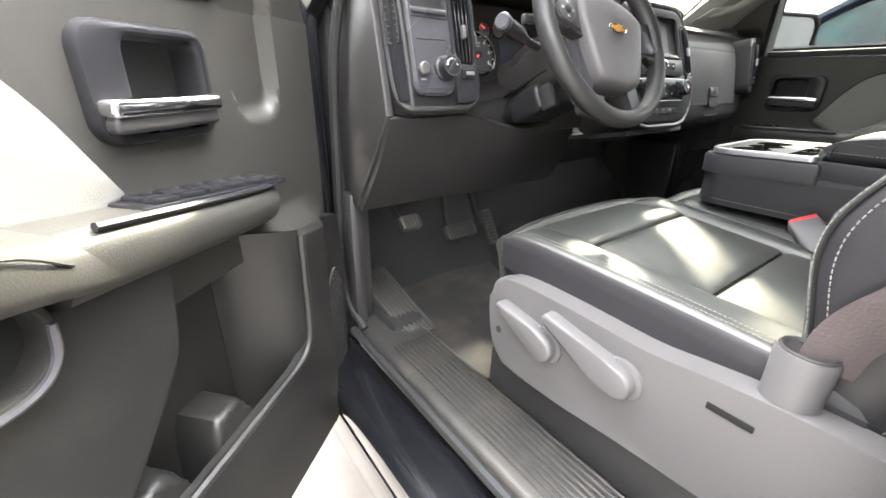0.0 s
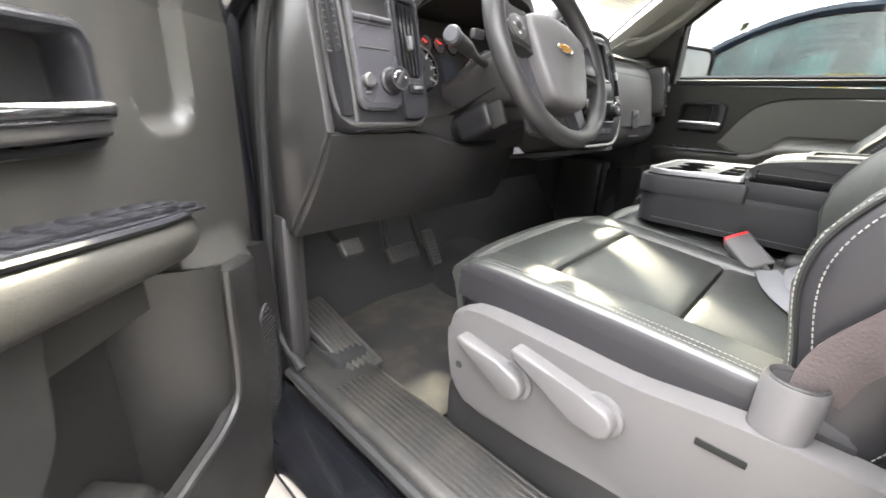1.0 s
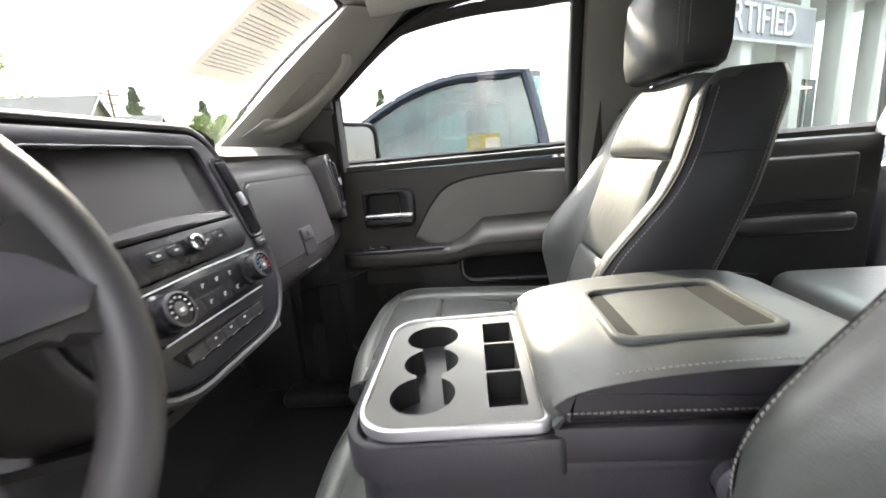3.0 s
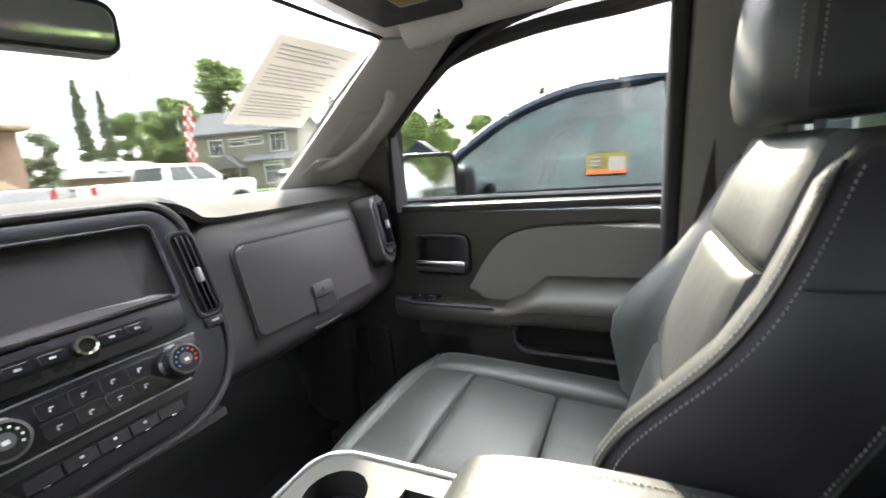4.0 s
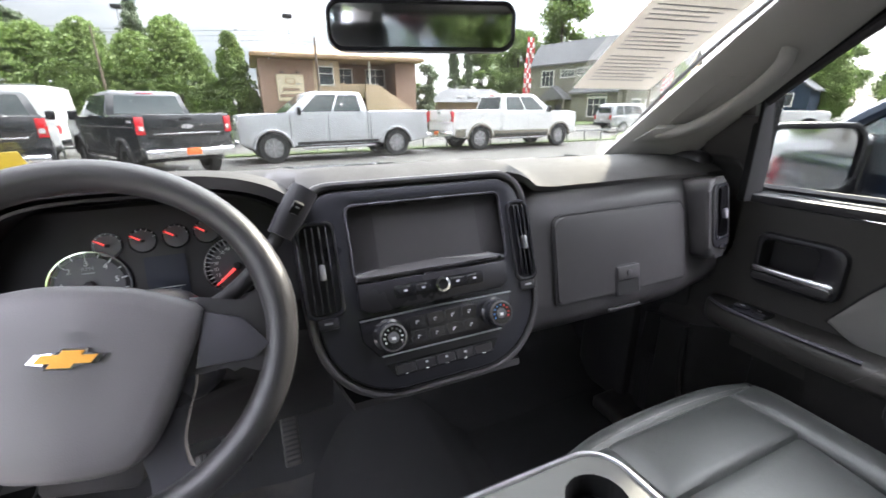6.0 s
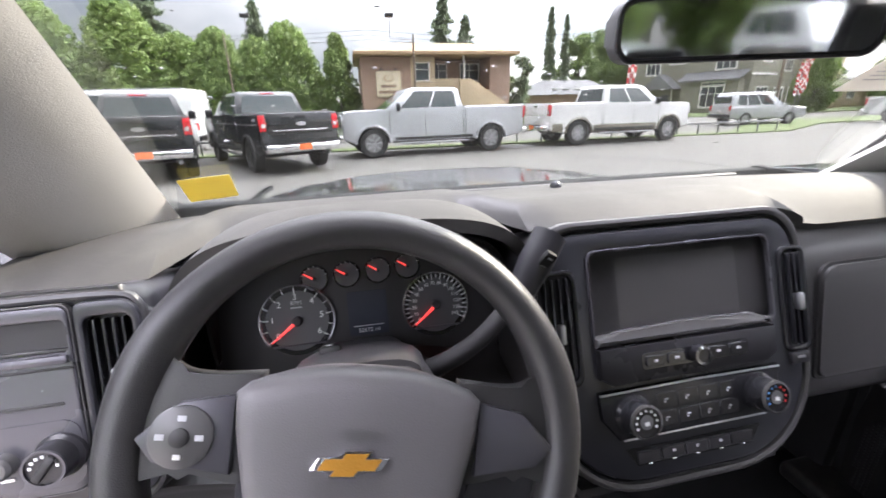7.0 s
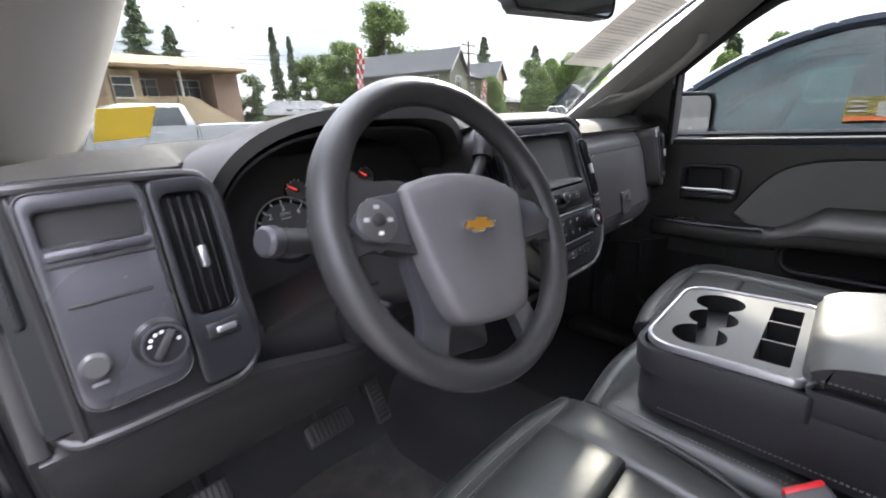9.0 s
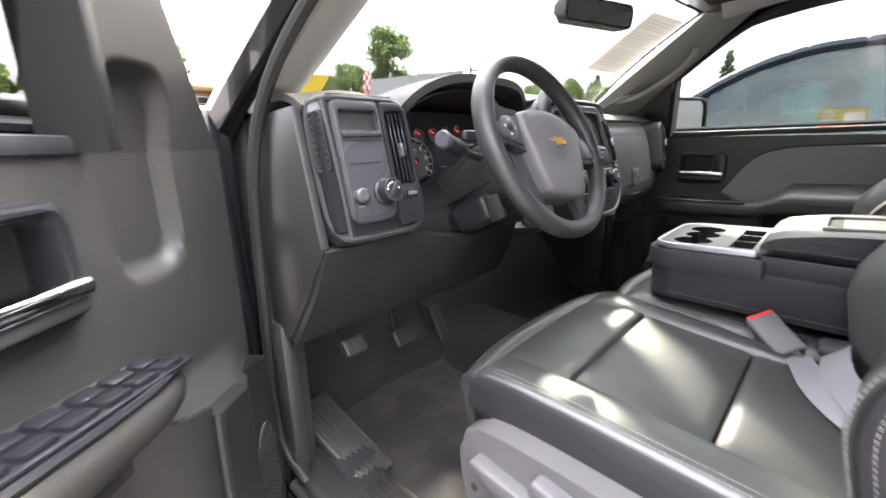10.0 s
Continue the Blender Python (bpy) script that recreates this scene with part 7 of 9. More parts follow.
        stitches("stitching", [(s * 0.1485, y, 0.966) for y in [i / 40 for i in range(3, 18)]], k, out=(s, 0, 0))
    part("hinge_knob", lathe([(0.026, 0), (0.026, 0.01), (0.02, 0.016), (0, 0.016)], 22, Matrix.Translation((-0.148, 0.09, 1.02)) @ Matrix.Rotation(radians(-90), 4, "Y")), "bezel", k, "round grey pivot cap")
    return k


centre_console()


def rear_bench():
    r = thing("rear_bench", "dark rear bench seat with three headrests", "seat", (0, -0.75, FLOOR))
    part("cushion", rbox((0, -0.72, 0.88), (1.36, 0.46, 0.16), 0.05, 3), "leather", r)
    part("backrest", rbox((0, -1.03, 1.14), (1.36, 0.14, 0.52), 0.05, 3, Matrix.Identity(4)), "leather", r)
    for x in (-0.45, 0, 0.45):
        part("headrest", rbox((x, -1.04, 1.45), (0.25, 0.09, 0.13), 0.035, 3), "leather", r)


rear_bench()

# ---------------------------------------------------------------- floor and overhead things
mat_m = thing("floor_mat", "dusty black rubber floor mat in the driver's footwell", "floor mat", (-0.45, 0.85, FLOOR))
part("mat_sheet", sheet(lambda u, v: (-0.69 + 0.50 * u, 0.60 + 0.62 * v, FLOOR + 0.012 + 0.10 * max(0, v - 0.66) ** 1.3 + 0.004 * math.sin(9 * u) * math.sin(7 * v)), 22, 22, 0.008), "mat", mat_m, "dusty rubber sheet")
foot = thing("foot_rest", "ribbed black foot rest beside the kick panel", "foot rest", (-0.74, 0.98, FLOOR))
ft = Matrix.Translation((-0.725, 0.93, FLOOR + 0.075)) @ Matrix.Rotation(radians(24), 4, "X") @ Matrix.Rotation(radians(8), 4, "Z")
fr = part("rest_pad", rbox((0, 0, 0), (0.095, 0.26, 0.03), 0.01, 2, ft), "sill", foot)
for k in range(6):
    part("rib", rbox((-0.036 + 0.0145 * k, 0, 0.0165), (0.006, 0.23, 0.006), 0.002, 1, ft), "sill", fr)
part("rest_base", rbox((-0.73, 0.97, FLOOR + 0.03), (0.1, 0.26, 0.08), 0.02), "carpet", foot)


def overhead():
    rv = thing("rearview_mirror", "black rear view mirror hung from the windshield", "mirror", (-0.02, 0.72, 1.62))
    f = frame_at((-0.022, 0.686, 1.622), -4.5, -17)
    shape = rrect(0.243, 0.06, 0.018, 6)
    part("shell", plate(shape, -0.04, f, 0.012, 3), "matt_black", rv, "black mirror shell")
    part("mirror_rim", ringplate(shape, rrect(0.232, 0.048, 0.014, 6), 0.005, f, -0.001, 0.002), "black", rv)
    part("mirror_glass", plate(rrect(0.234, 0.05, 0.014, 6), 0.002, f), "mirror", rv, "silvered glass")
    part("stem", tube(curve_pts([(-0.022, 0.72, 1.632), (-0.022, 0.735, 1.665), (-0.022, 0.71, 1.735)], 5), lambda t: 0.018 + 0.01 * t, 10), "matt_black", rv, "black mirror stem")
    oc = thing("overhead_console", "grey overhead console above the windshield", "overhead console", (0, 0.5, 1.75))
    part("case", loft([[(x * w, y, z) for x, y, z in ((-1, 0.62, 1.775), (1, 0.62, 1.775), (1, 0.25, 1.80), (-1, 0.25, 1.80))] for w in (0.15,)] + [[(x * 0.115, y, z) for x, y, z in ((-1, 0.58, 1.738), (1, 0.58, 1.738), (1, 0.3, 1.756), (-1, 0.3, 1.756))]]), "pillar", oc, "moulded grey case")
    for s in (-1, 1):
        part("map_light", rbox((s * 0.06, 0.5, 1.742), (0.05, 0.06, 0.012), 0.004), "matt_black", oc)
    for s in (-1, 1):
        v = thing("sun_visor", "grey sun visor folded up under the headliner", "sun visor", (s * 0.38, 0.5, 1.75), group="sun visors")
        part("board", rbox((s * 0.385, 0.50, 1.745), (0.44, 0.19, 0.02), 0.009, 3, Matrix.Identity(4)), "dash_top", v, "dark grey visor board")
        part("warning_label", rbox((s * 0.42, 0.47, 1.7342), (0.19, 0.06, 0.0012), 0), "paper", v, "pale printed warning label")
        part("label_stripe", rbox((s * 0.47, 0.47, 1.7332), (0.07, 0.05, 0.001), 0), "yellow", v)
        for k in range(4):
            part("label_line", rbox((s * 0.37, 0.452 + 0.012 * k, 1.7332), (0.06, 0.004, 0.001), 0), "grey_mark", v)
    gh = thing("grab_handle", "pale grey grab handle on the passenger pillar", "grab handle", (0.67, 0.75, 1.55))

    def on_pillar(t, c, e):
        """A place over the pillar trim: t up its length, c across it from the glass to the door, e its lift."""
        w, d = Vector((0.728 - 0.112 * t, 1.165 - 0.555 * t, 1.352 + 0.37 * t)), Vector((0.835 - 0.115 * t, 0.935 - 0.47 * t, 1.365 + 0.365 * t))
        return w.lerp(d, c) - Vector((0.05, 0.01, 0.02)) * (0.62 * math.sin(math.acos(1 - 2 * c)) ** 0.7 + e)
    pts = [on_pillar(*p) for p in ((0.3, 0.42, 0.0), (0.335, 0.56, 0.3), (0.39, 0.68, 0.55), (0.48, 0.77, 0.65), (0.6, 0.8, 0.65), (0.69, 0.76, 0.5), (0.74, 0.66, 0.0))]
    part("grip", tube(curve_pts(pts, 6), 0.013, 12, flat=1.25), "pillar", gh, "pale grey grip")
    low = [(0.25, 0.22), (0.25, 0.6), (0.37, 0.7), (0.37, 0.3)]
    foot = loft([[on_pillar(t, c, -0.25) for t, c in low], [on_pillar(t, c, 0.1 + 3.0 * (t - 0.25)) for t, c in low]])
    bmesh.ops.bevel(foot, geom=foot.edges[:], offset=0.005, segments=2, profile=0.5, affect="EDGES")
    part("foot_plate", foot, "pillar", gh, "pale grey lower mount")
    part("recess", loft([[on_pillar(t, c, -0.2) for t, c in ((0.36, 0.34), (0.36, 0.6), (0.66, 0.62), (0.66, 0.36))], [on_pillar(t, c, 0.03) for t, c in ((0.38, 0.38), (0.38, 0.57), (0.64, 0.59), (0.64, 0.4))]]), "pillar", gh)


overhead()


def on_screen(x, v, off):
    """A frame lying inside the windshield at x, v: local x right, y up the glass, z into the cab."""
    a, b, c = screen_at(x - 0.02, v), screen_at(x + 0.02, v), screen_at(x, v + 0.03)
    ex = (b - a).normalized()
    ey = (c - screen_at(x, v)).normalized()
    ez = ex.cross(ey).normalized()
    ey = ez.cross(ex)
    m = Matrix((ex, ey, ez)).transposed().to_4x4()
    m.translation = screen_at(x, v) + ez * off
    return m


sheet_m = thing("price_sheet", "thin printed sheet taped inside the windshield", "paper sheet", screen_at(0.5, 0.7))
f = on_screen(0.6, 0.70, 0.012)
part("sheet", plate(rrect(0.205, 0.28, 0.004, 3), 0.0008, f), "paper", sheet_m)
bars = bmesh.new()
for k in range(20):
    y = 0.115 - 0.0115 * k
    if k in (4, 11):
        continue
    w = 0.17 - 0.05 * ((k * 7) % 5) / 5
    bmesh.ops.create_cube(bars, size=1.0, matrix=f @ Matrix.Translation((-0.085 + w / 2, y, 0.0014)) @ Matrix.Diagonal((w, 0.0028, 0.0006, 1)))
part("print", bars, "grey_mark", sheet_m, "rows of illegible print", flat=True)

stk = thing("stock_tag", "yellow paper tag stuck inside the windshield", "paper tag", screen_at(-0.62, 0.15))
f = on_screen(-0.665, 0.195, 0.010)
part("tag", plate(rrect(0.076, 0.072, 0.002, 2), 0.0008, f @ Matrix.Rotation(radians(6), 4, "Z")), "yellow", stk)


def rain_drops():
    """Dried drops scattered over the outside of the windshield."""
    rng = random.Random(21)
    bm = bmesh.new()
    for _ in range(110):
        p = screen_at(rng.uniform(-0.72, 0.72), rng.uniform(0.06, 0.9))
        w = rng.uniform(0.0012, 0.0030)
        bmesh.ops.create_icosphere(bm, subdivisions=1, radius=1.0, matrix=Matrix.Translation(p + Vector((0, 0.003, 0.006))) @ Matrix.Diagonal((w * rng.uniform(1.0, 2.0), w * 0.5, w * 0.6, 1)))
    solid("water_drops", bm, "lens", "small pale drops dried on the windshield", "water drops", kind="stuff")


rain_drops()


# ---------------------------------------------------------------- vehicles outside
def road_wheel(parent, x, y, r, s, rim_mat="silver"):
    m = Matrix.Translation((x, y, r)) @ Matrix.Rotation(radians(90 * s), 4, "Y")
    w = part("wheel", lathe([(r * 0.62, -0.12), (r * 0.93, -0.13), (r, -0.10), (r, 0.10), (r * 0.93, 0.13), (r * 0.66, 0.125), (r * 0.62, 0.10)], 32, m), "tyre", parent, "black tyre")
    part("rim", lathe([(r * 0.64, 0.115), (r * 0.60, 0.12), (r * 0.57, 0.06), (r * 0.15, 0.05), (0, 0.05)], 32, m), "matt_black" if rim_mat == "black" else "steel", w, "dark rim well")
    for k in range(8):
        q = m @ Matrix.Rotation(math.pi * 2 * k / 8, 4, "Z")
        part("spoke", rbox((r * 0.34, 0, 0.085), (r * 0.52, r * 0.12, 0.04), 0.012, 1, q), rim_mat, w)
    part("hub_cap", lathe([(r * 0.16, 0.06), (r * 0.15, 0.11), (0, 0.115)], 16, m), rim_mat, w)
    return w


def open_cab(t, paint, glass, wi, wr, cowl, cab_r, z0, roof):
    """A cab that can be seen through: bowed pillars, roof shell, panes, seats and wheel inside."""
    H = roof - 0.05 - z0
    ya, yb = 1.42, cab_r + 0.12
    rise = lambda y: z0 + H * (1 - max(0.0, (y - ya) / (cowl - ya)) ** 2.0)
    across = lambda z: wi - (wi - wr - 0.02) * (z - z0) / H
    cab = part("cab", sheet(lambda u, v: ((2 * u - 1) * (wr + 0.02), cab_r + 0.03 + (ya + 0.2 - cab_r) * v, roof - 0.05 + 0.05 * (1 - (2 * u - 1) ** 4) * min(1, 6 * v + 0.3)), 16, 10, 0.03), paint, t, "painted roof")
    # dark sheet laid over the closed body in place of the cabin's shade
    part("cabin_dark_sheet", rbox((0, (cowl + cab_r) / 2, z0 + 0.037), (2 * wi - 0.12, cowl - cab_r - 0.1, 0.02), 0.004), "matt_black", cab, "dark sheet standing in for the shaded cabin")
    for s in (-1, 1):
        edge = [(s * across(rise(y)), y, rise(y)) for y in [cowl - (cowl - yb) * k / 14 for k in range(15)]] + [(s * across(z0 + H * 0.5), cab_r + 0.06, z0 + H * 0.5), (s * wi, cab_r + 0.02, z0)]
        part("pillar", tube(edge, 0.034, 8), paint, cab, "painted pillar and roof rail")
        part("seal", tube([(x - s * 0.012, y - 0.03, z - 0.035) for x, y, z in edge[:-1]], 0.012, 6), "rubber", cab, "black window seal")
        part("belt_strip", tube([(s * (wi + 0.004), cowl - 0.1, z0 + 0.045), (s * (wi + 0.004), cab_r + 0.03, z0 + 0.045)], 0.012, 6), "rubber", cab)
        part("window", sheet(lambda u, v: (s * across(z0 + (rise(cowl - 0.03 - (cowl - cab_r - 0.06) * u) - z0) * v), cowl - 0.03 - (cowl - cab_r - 0.06) * u, z0 + (rise(cowl - 0.03 - (cowl - cab_r - 0.06) * u) - z0) * v), 18, 4, 0.004), glass, cab, "blue green tinted window")
        part("front_seat", rbox((s * 0.4, cab_r + 0.42, z0 + 0.2), (0.46, 0.16, 0.46), 0.06, 3), "leather", cab, "dark seat back")
        part("headrest", rbox((s * 0.4, cab_r + 0.38, z0 + 0.5), (0.24, 0.1, 0.13), 0.04, 3), "leather", cab)
        part("visor", rbox((s * 0.36, ya + 0.08, roof - 0.1), (0.4, 0.14, 0.015), 0.006), "pillar", cab)
        for k in range(7):
            y = cowl - 0.35 - 0.19 * k - 0.05 * (k % 3)
            part("water_drop", rbox((s * (across(rise(y)) + 0.03), y, rise(y) + 0.012), (0.012, 0.016, 0.006), 0.003, 1), "chrome", cab)
    part("windshield", sheet(lambda u, v: ((2 * u - 1) * across(rise(cowl - 0.04 - (cowl - ya) * v)), cowl - 0.04 - (cowl - ya) * v + 0.02, rise(cowl - 0.04 - (cowl - ya) * v)), 8, 8, 0.004), glass, cab, "tinted windshield")
    part("rear_window", sheet(lambda u, v: ((2 * u - 1) * across(z0 + H * v), cab_r + 0.03 + 0.06 * v, z0 + H * v), 6, 4, 0.004), glass, cab, "tinted rear window")
    part("dashboard", rbox((0, cowl - 0.42, z0 + 0.06), (1.6, 0.4, 0.12), 0.05, 3), "matt_black", cab, "dark dashboard")
    part("steering_wheel", tube([(-0.4 + 0.19 * math.cos(a), cowl - 0.72 - 0.07 * math.sin(a), z0 + 0.1 + 0.18 * math.sin(a)) for a in (2 * math.pi * k / 24 for k in range(25))], 0.016, 8), "matt_black", cab, "black steering wheel")
    return cab


def pickup(label, paint, m, wb=4.0, hw=1.0, wheel_r=0.42, front=0.95, rear=1.2, cowl=2.75, roof_f=2.0, roof_r=0.85, cab_r=0.62, belt=1.32, roof=1.98, rail=1.42,
           hood=1.30, doors=2, lower=None, rim="silver", plate_mat="amber", tail=True, glass="tint", group="parked pickups", hollow=False):
    """A parked pickup, forward +y, origin on the ground under the rear axle; m puts it in the lot."""
    t = thing("pickup_truck", label, "pickup truck", (0, 0, 0), group=group)
    fy, ry = wb + front, -rear
    arch = lambda cy: [(cy + (wheel_r + 0.11) * math.cos(radians(a)), wheel_r + (wheel_r + 0.09) * math.sin(radians(a))) for a in range(0, 181, 15)]
    low = 0.55
    ring = [(fy, 0.62), (fy - 0.005, hood - 0.2), (fy - 0.05, hood - 0.05), (fy - 0.3, hood), (cowl, belt + 0.02), (cab_r, belt), (cab_r - 0.02, rail), (ry, rail), (ry - 0.02, rail - 0.05), (ry, 0.62), (ry + 0.15, low)]
    ring += [p for p in arch(0.0)[::-1]]
    ring += [(wheel_r + 0.3, low), (wb - wheel_r - 0.3, low)]
    ring += [p for p in arch(wb)[::-1]]
    ring += [(fy - 0.12, low)]
    body = part("body", prism(ring, "x", -hw, hw, 0.05, 3), paint, t, "painted body")
    part("underbody", rbox((0, wb / 2, 0.55), (hw * 1.6, wb + 1.4, 0.25), 0.02), "matt_black", t)
    if lower:
        for s in (-1, 1):
            part("lower_band", rbox((s * hw, wb / 2, 0.62), (0.012, wb - 2 * wheel_r - 0.35, 0.24), 0.004), lower, body, "contrasting lower band")
            part("lower_band", rbox((s * hw, -wheel_r - 0.45, 0.68), (0.012, rear - wheel_r - 0.35, 0.3), 0.004), lower, body)
    # bed cavity and rails
    part("bed_liner", rbox((0, (cab_r + ry) / 2, rail + 0.001), (hw * 1.68, cab_r - ry - 0.18, 0.03), 0.01), "matt_black", t, "dark load bed")
    # greenhouse
    wi = hw - 0.03
    wr = hw - 0.24
    b4 = [(-wi, cowl, belt - 0.03), (wi, cowl, belt - 0.03), (wi, cab_r, belt - 0.03), (-wi, cab_r, belt - 0.03)]
    m4 = [(-wr - 0.03, roof_f + 0.06, roof - 0.07), (wr + 0.03, roof_f + 0.06, roof - 0.07), (wr + 0.03, roof_r - 0.04, roof - 0.07), (-wr - 0.03, roof_r - 0.04, roof - 0.07)]
    r4 = [(-wr + 0.06, roof_f - 0.1, roof), (wr - 0.06, roof_f - 0.1, roof), (wr - 0.06, roof_r + 0.06, roof), (-wr + 0.06, roof_r + 0.06, roof)]
    if hollow:
        cab = open_cab(t, paint, glass, wi, wr, cowl, cab_r, belt - 0.03, roof)
    else:
        bm = loft([b4, m4, r4])
        bmesh.ops.bevel(bm, geom=bm.edges[:], offset=0.028, segments=2, profile=0.5, affect="EDGES")
        cab = part("cab", bm, paint, t, "painted cab")

    def glass_on(p, q, r, s_, inset, name="window"):
        """A pane over the quad p q r s_, drawn in by inset shares and set 6 mm proud."""
        if hollow:
            return
        p, q, r, s_ = map(Vector, (p, q, r, s_))
        a0, a1, b0, b1 = inset
        at = lambda u, v: p.lerp(q, u).lerp(s_.lerp(r, u), v)
        nrm = (q - p).cross(s_ - p).normalized()
        c = [at(a0, b0), at(a1, b0), at(a1, b1), at(a0, b1)]
        if nrm.dot(sum(c, Vector()) / 4 - Vector((0, (cowl + cab_r) / 2, (belt + roof) / 2))) < 0:
            nrm = -nrm
        part(name, loft([[x - nrm * 0.01 for x in c], [x + nrm * 0.008 for x in c]]), glass, cab, "dark tinted window")
    for s in (-1, 1):
        P = (s * wi, cowl, belt - 0.03), (s * wi, cab_r, belt - 0.03), (s * (wr + 0.03), roof_r - 0.04, roof - 0.07), (s * (wr + 0.03), roof_f + 0.06, roof - 0.07)
        if doors == 2:
            glass_on(*P, (0.16, 0.52, 0.13, 0.93))
            glass_on(*P, (0.55, 0.90, 0.13, 0.93))
        else:
            glass_on(*P, (0.17, 0.82, 0.12, 0.93))
        n = 2 if doors == 2 else 1
        for k in range(n):
            y = cowl - 0.55 - 0.85 * k if doors == 2 else cab_r + 0.35
            part("door_handle", rbox((s * (hw + 0.015), y - 0.25, belt - 0.14), (0.03, 0.16, 0.03), 0.01), "chrome" if paint != "black_paint" else "black_paint", body, "door handle")
        for y in ([cowl - 0.15, (cowl + cab_r) / 2 + 0.02, cab_r + 0.06] if doors == 2 else [cowl - 0.12, cab_r + 0.12]):
            part("door_gap", rbox((s * (hw + 0.0005), y, (belt + 0.6) / 2), (0.004, 0.02, belt - 0.68), 0), "matt_black", body)
        part("rocker", rbox((s * (hw - 0.01), wb / 2, low + 0.02), (0.05, wb - 2 * wheel_r - 0.5, 0.09), 0.015), "matt_black", body, "dark rocker")
        # thin strip of another tone stands in for the shading of a body crease
        part("crease_shading", rbox((s * (hw + 0.0015), (cowl + ry) / 2, belt - 0.2), (0.006, cowl - ry - 0.3, 0.012), 0.002, 1), "steel" if paint == "black_paint" else "silver_paint", body)
        part("bed_gap", rbox((s * (hw + 0.0005), cab_r - 0.03, 0.98), (0.004, 0.02, rail - 0.6), 0), "matt_black", body)
        mi = part("mirror", rbox((s * (hw + 0.16), cowl - 0.42, belt + 0.07), (0.2, 0.11, 0.24), 0.04, 3), "black", body, "black door mirror")
        part("mirror_arm", rbox((s * (hw + 0.03), cowl - 0.42, belt - 0.0), (0.16, 0.05, 0.05), 0.015), "black", mi)
        part("step_bar", tube([(s * (hw - 0.02), wheel_r + 0.4, 0.42), (s * (hw - 0.02), wb - wheel_r - 0.4, 0.42)], 0.04, 8), "steel", t, "step bar")
        part("flare", tube([(s * hw, y, z) for y, z in arch(0.0)], 0.045, 6), lower or ("matt_black" if paint == "black_paint" else paint), body, "moulded wheel arch")
        part("flare", tube([(s * hw, y, z) for y, z in arch(wb)], 0.045, 6), lower or ("matt_black" if paint == "black_paint" else paint), body, "moulded wheel arch")
        road_wheel(t, s * (hw - 0.13), 0, wheel_r, s, rim)
        road_wheel(t, s * (hw - 0.13), wb, wheel_r, s, rim)
        tl = part("tail_lamp", rbox((s * (hw - 0.075), ry + 0.01, rail - 0.24), (0.17, 0.09, 0.38), 0.025, 2), "tail", body, "red tail lamp")
        part("reverse_lens", rbox((s * (hw - 0.085), ry - 0.034, rail - 0.3), (0.1, 0.012, 0.1), 0.006, 1), "lens", tl, "clear reversing lens")
        part("headlamp", rbox((s * (hw - 0.14), fy - 0.06, hood - 0.3), (0.28, 0.16, 0.24), 0.03, 2), "lens", body, "clear headlamp")
        part("side_badge", rbox((s * (hw + 0.002), ry + 0.35, rail - 0.16), (0.006, 0.26, 0.06), 0.002), "grey_mark", body)
    glass_on((-wi, cowl, belt - 0.03), (wi, cowl, belt - 0.03), (wr + 0.03, roof_f + 0.06, roof - 0.07), (-wr - 0.03, roof_f + 0.06, roof - 0.07), (0.05, 0.95, 0.08, 0.95), "windshield")
    glass_on((-wi, cab_r, belt - 0.03), (wi, cab_r, belt - 0.03), (wr + 0.03, roof_r - 0.04, roof - 0.07), (-wr - 0.03, roof_r - 0.04, roof - 0.07), (0.08, 0.92, 0.2, 0.92), "rear_window")
    tg = part("tailgate", rbox((0, ry - 0.015, rail - 0.26), (hw * 1.64, 0.05, 0.5), 0.02, 2), paint, body, "tailgate")
    part("tailgate_handle", rbox((0, ry - 0.045, rail - 0.1), (0.26, 0.02, 0.07), 0.01), "black", tg)
    part("tailgate_trim", rbox((0, ry - 0.042, rail - 0.42), (hw * 1.4, 0.014, 0.03), 0.005), "chrome", tg)
    part("badge", plate([(0.13 * math.cos(a), 0.05 * math.sin(a)) for a in (2 * math.pi * k / 20 for k in range(20))], 0.012, frame_at((0, ry - 0.042, rail - 0.27))), "silver", tg, "oval badge")
    bp = part("rear_bumper", rbox((0, ry - 0.09, 0.66), (hw * 1.9, 0.2, 0.2), 0.05, 3), "chrome", t, "chrome rear bumper")
    part("plate", rbox((0.0, ry - 0.196, 0.68), (0.32, 0.012, 0.15), 0.004), plate_mat, bp, "blank orange plate")
    part("bumper_step", rbox((0, ry - 0.1, 0.765), (hw * 1.2, 0.17, 0.02), 0.006), "matt_black", bp)
    part("exhaust", tube([(hw * 0.6, ry + 0.1, 0.5), (hw * 0.66, ry - 0.12, 0.48)], 0.045, 10), "steel", t)
    part("front_bumper", rbox((0, fy + 0.03, 0.62), (hw * 1.92, 0.2, 0.22), 0.05, 3), "chrome" if paint != "black_paint" else "black", t, "front bumper")
    gr = part("grille", rbox((0, fy - 0.02, hood - 0.32), (hw * 1.3, 0.1, 0.4), 0.03, 2), "chrome", body, "chrome grille frame")
    for k in range(3):
        part("grille_bar", rbox((0, fy + 0.035, hood - 0.2 - 0.12 * k), (hw * 1.2, 0.03, 0.06), 0.01), "matt_black", gr)
    part("roof_lamp", rbox((0, roof_r - 0.02, roof - 0.055), (0.4, 0.05, 0.035), 0.01), "tail", cab)
    t.matrix_basis = m
    return t


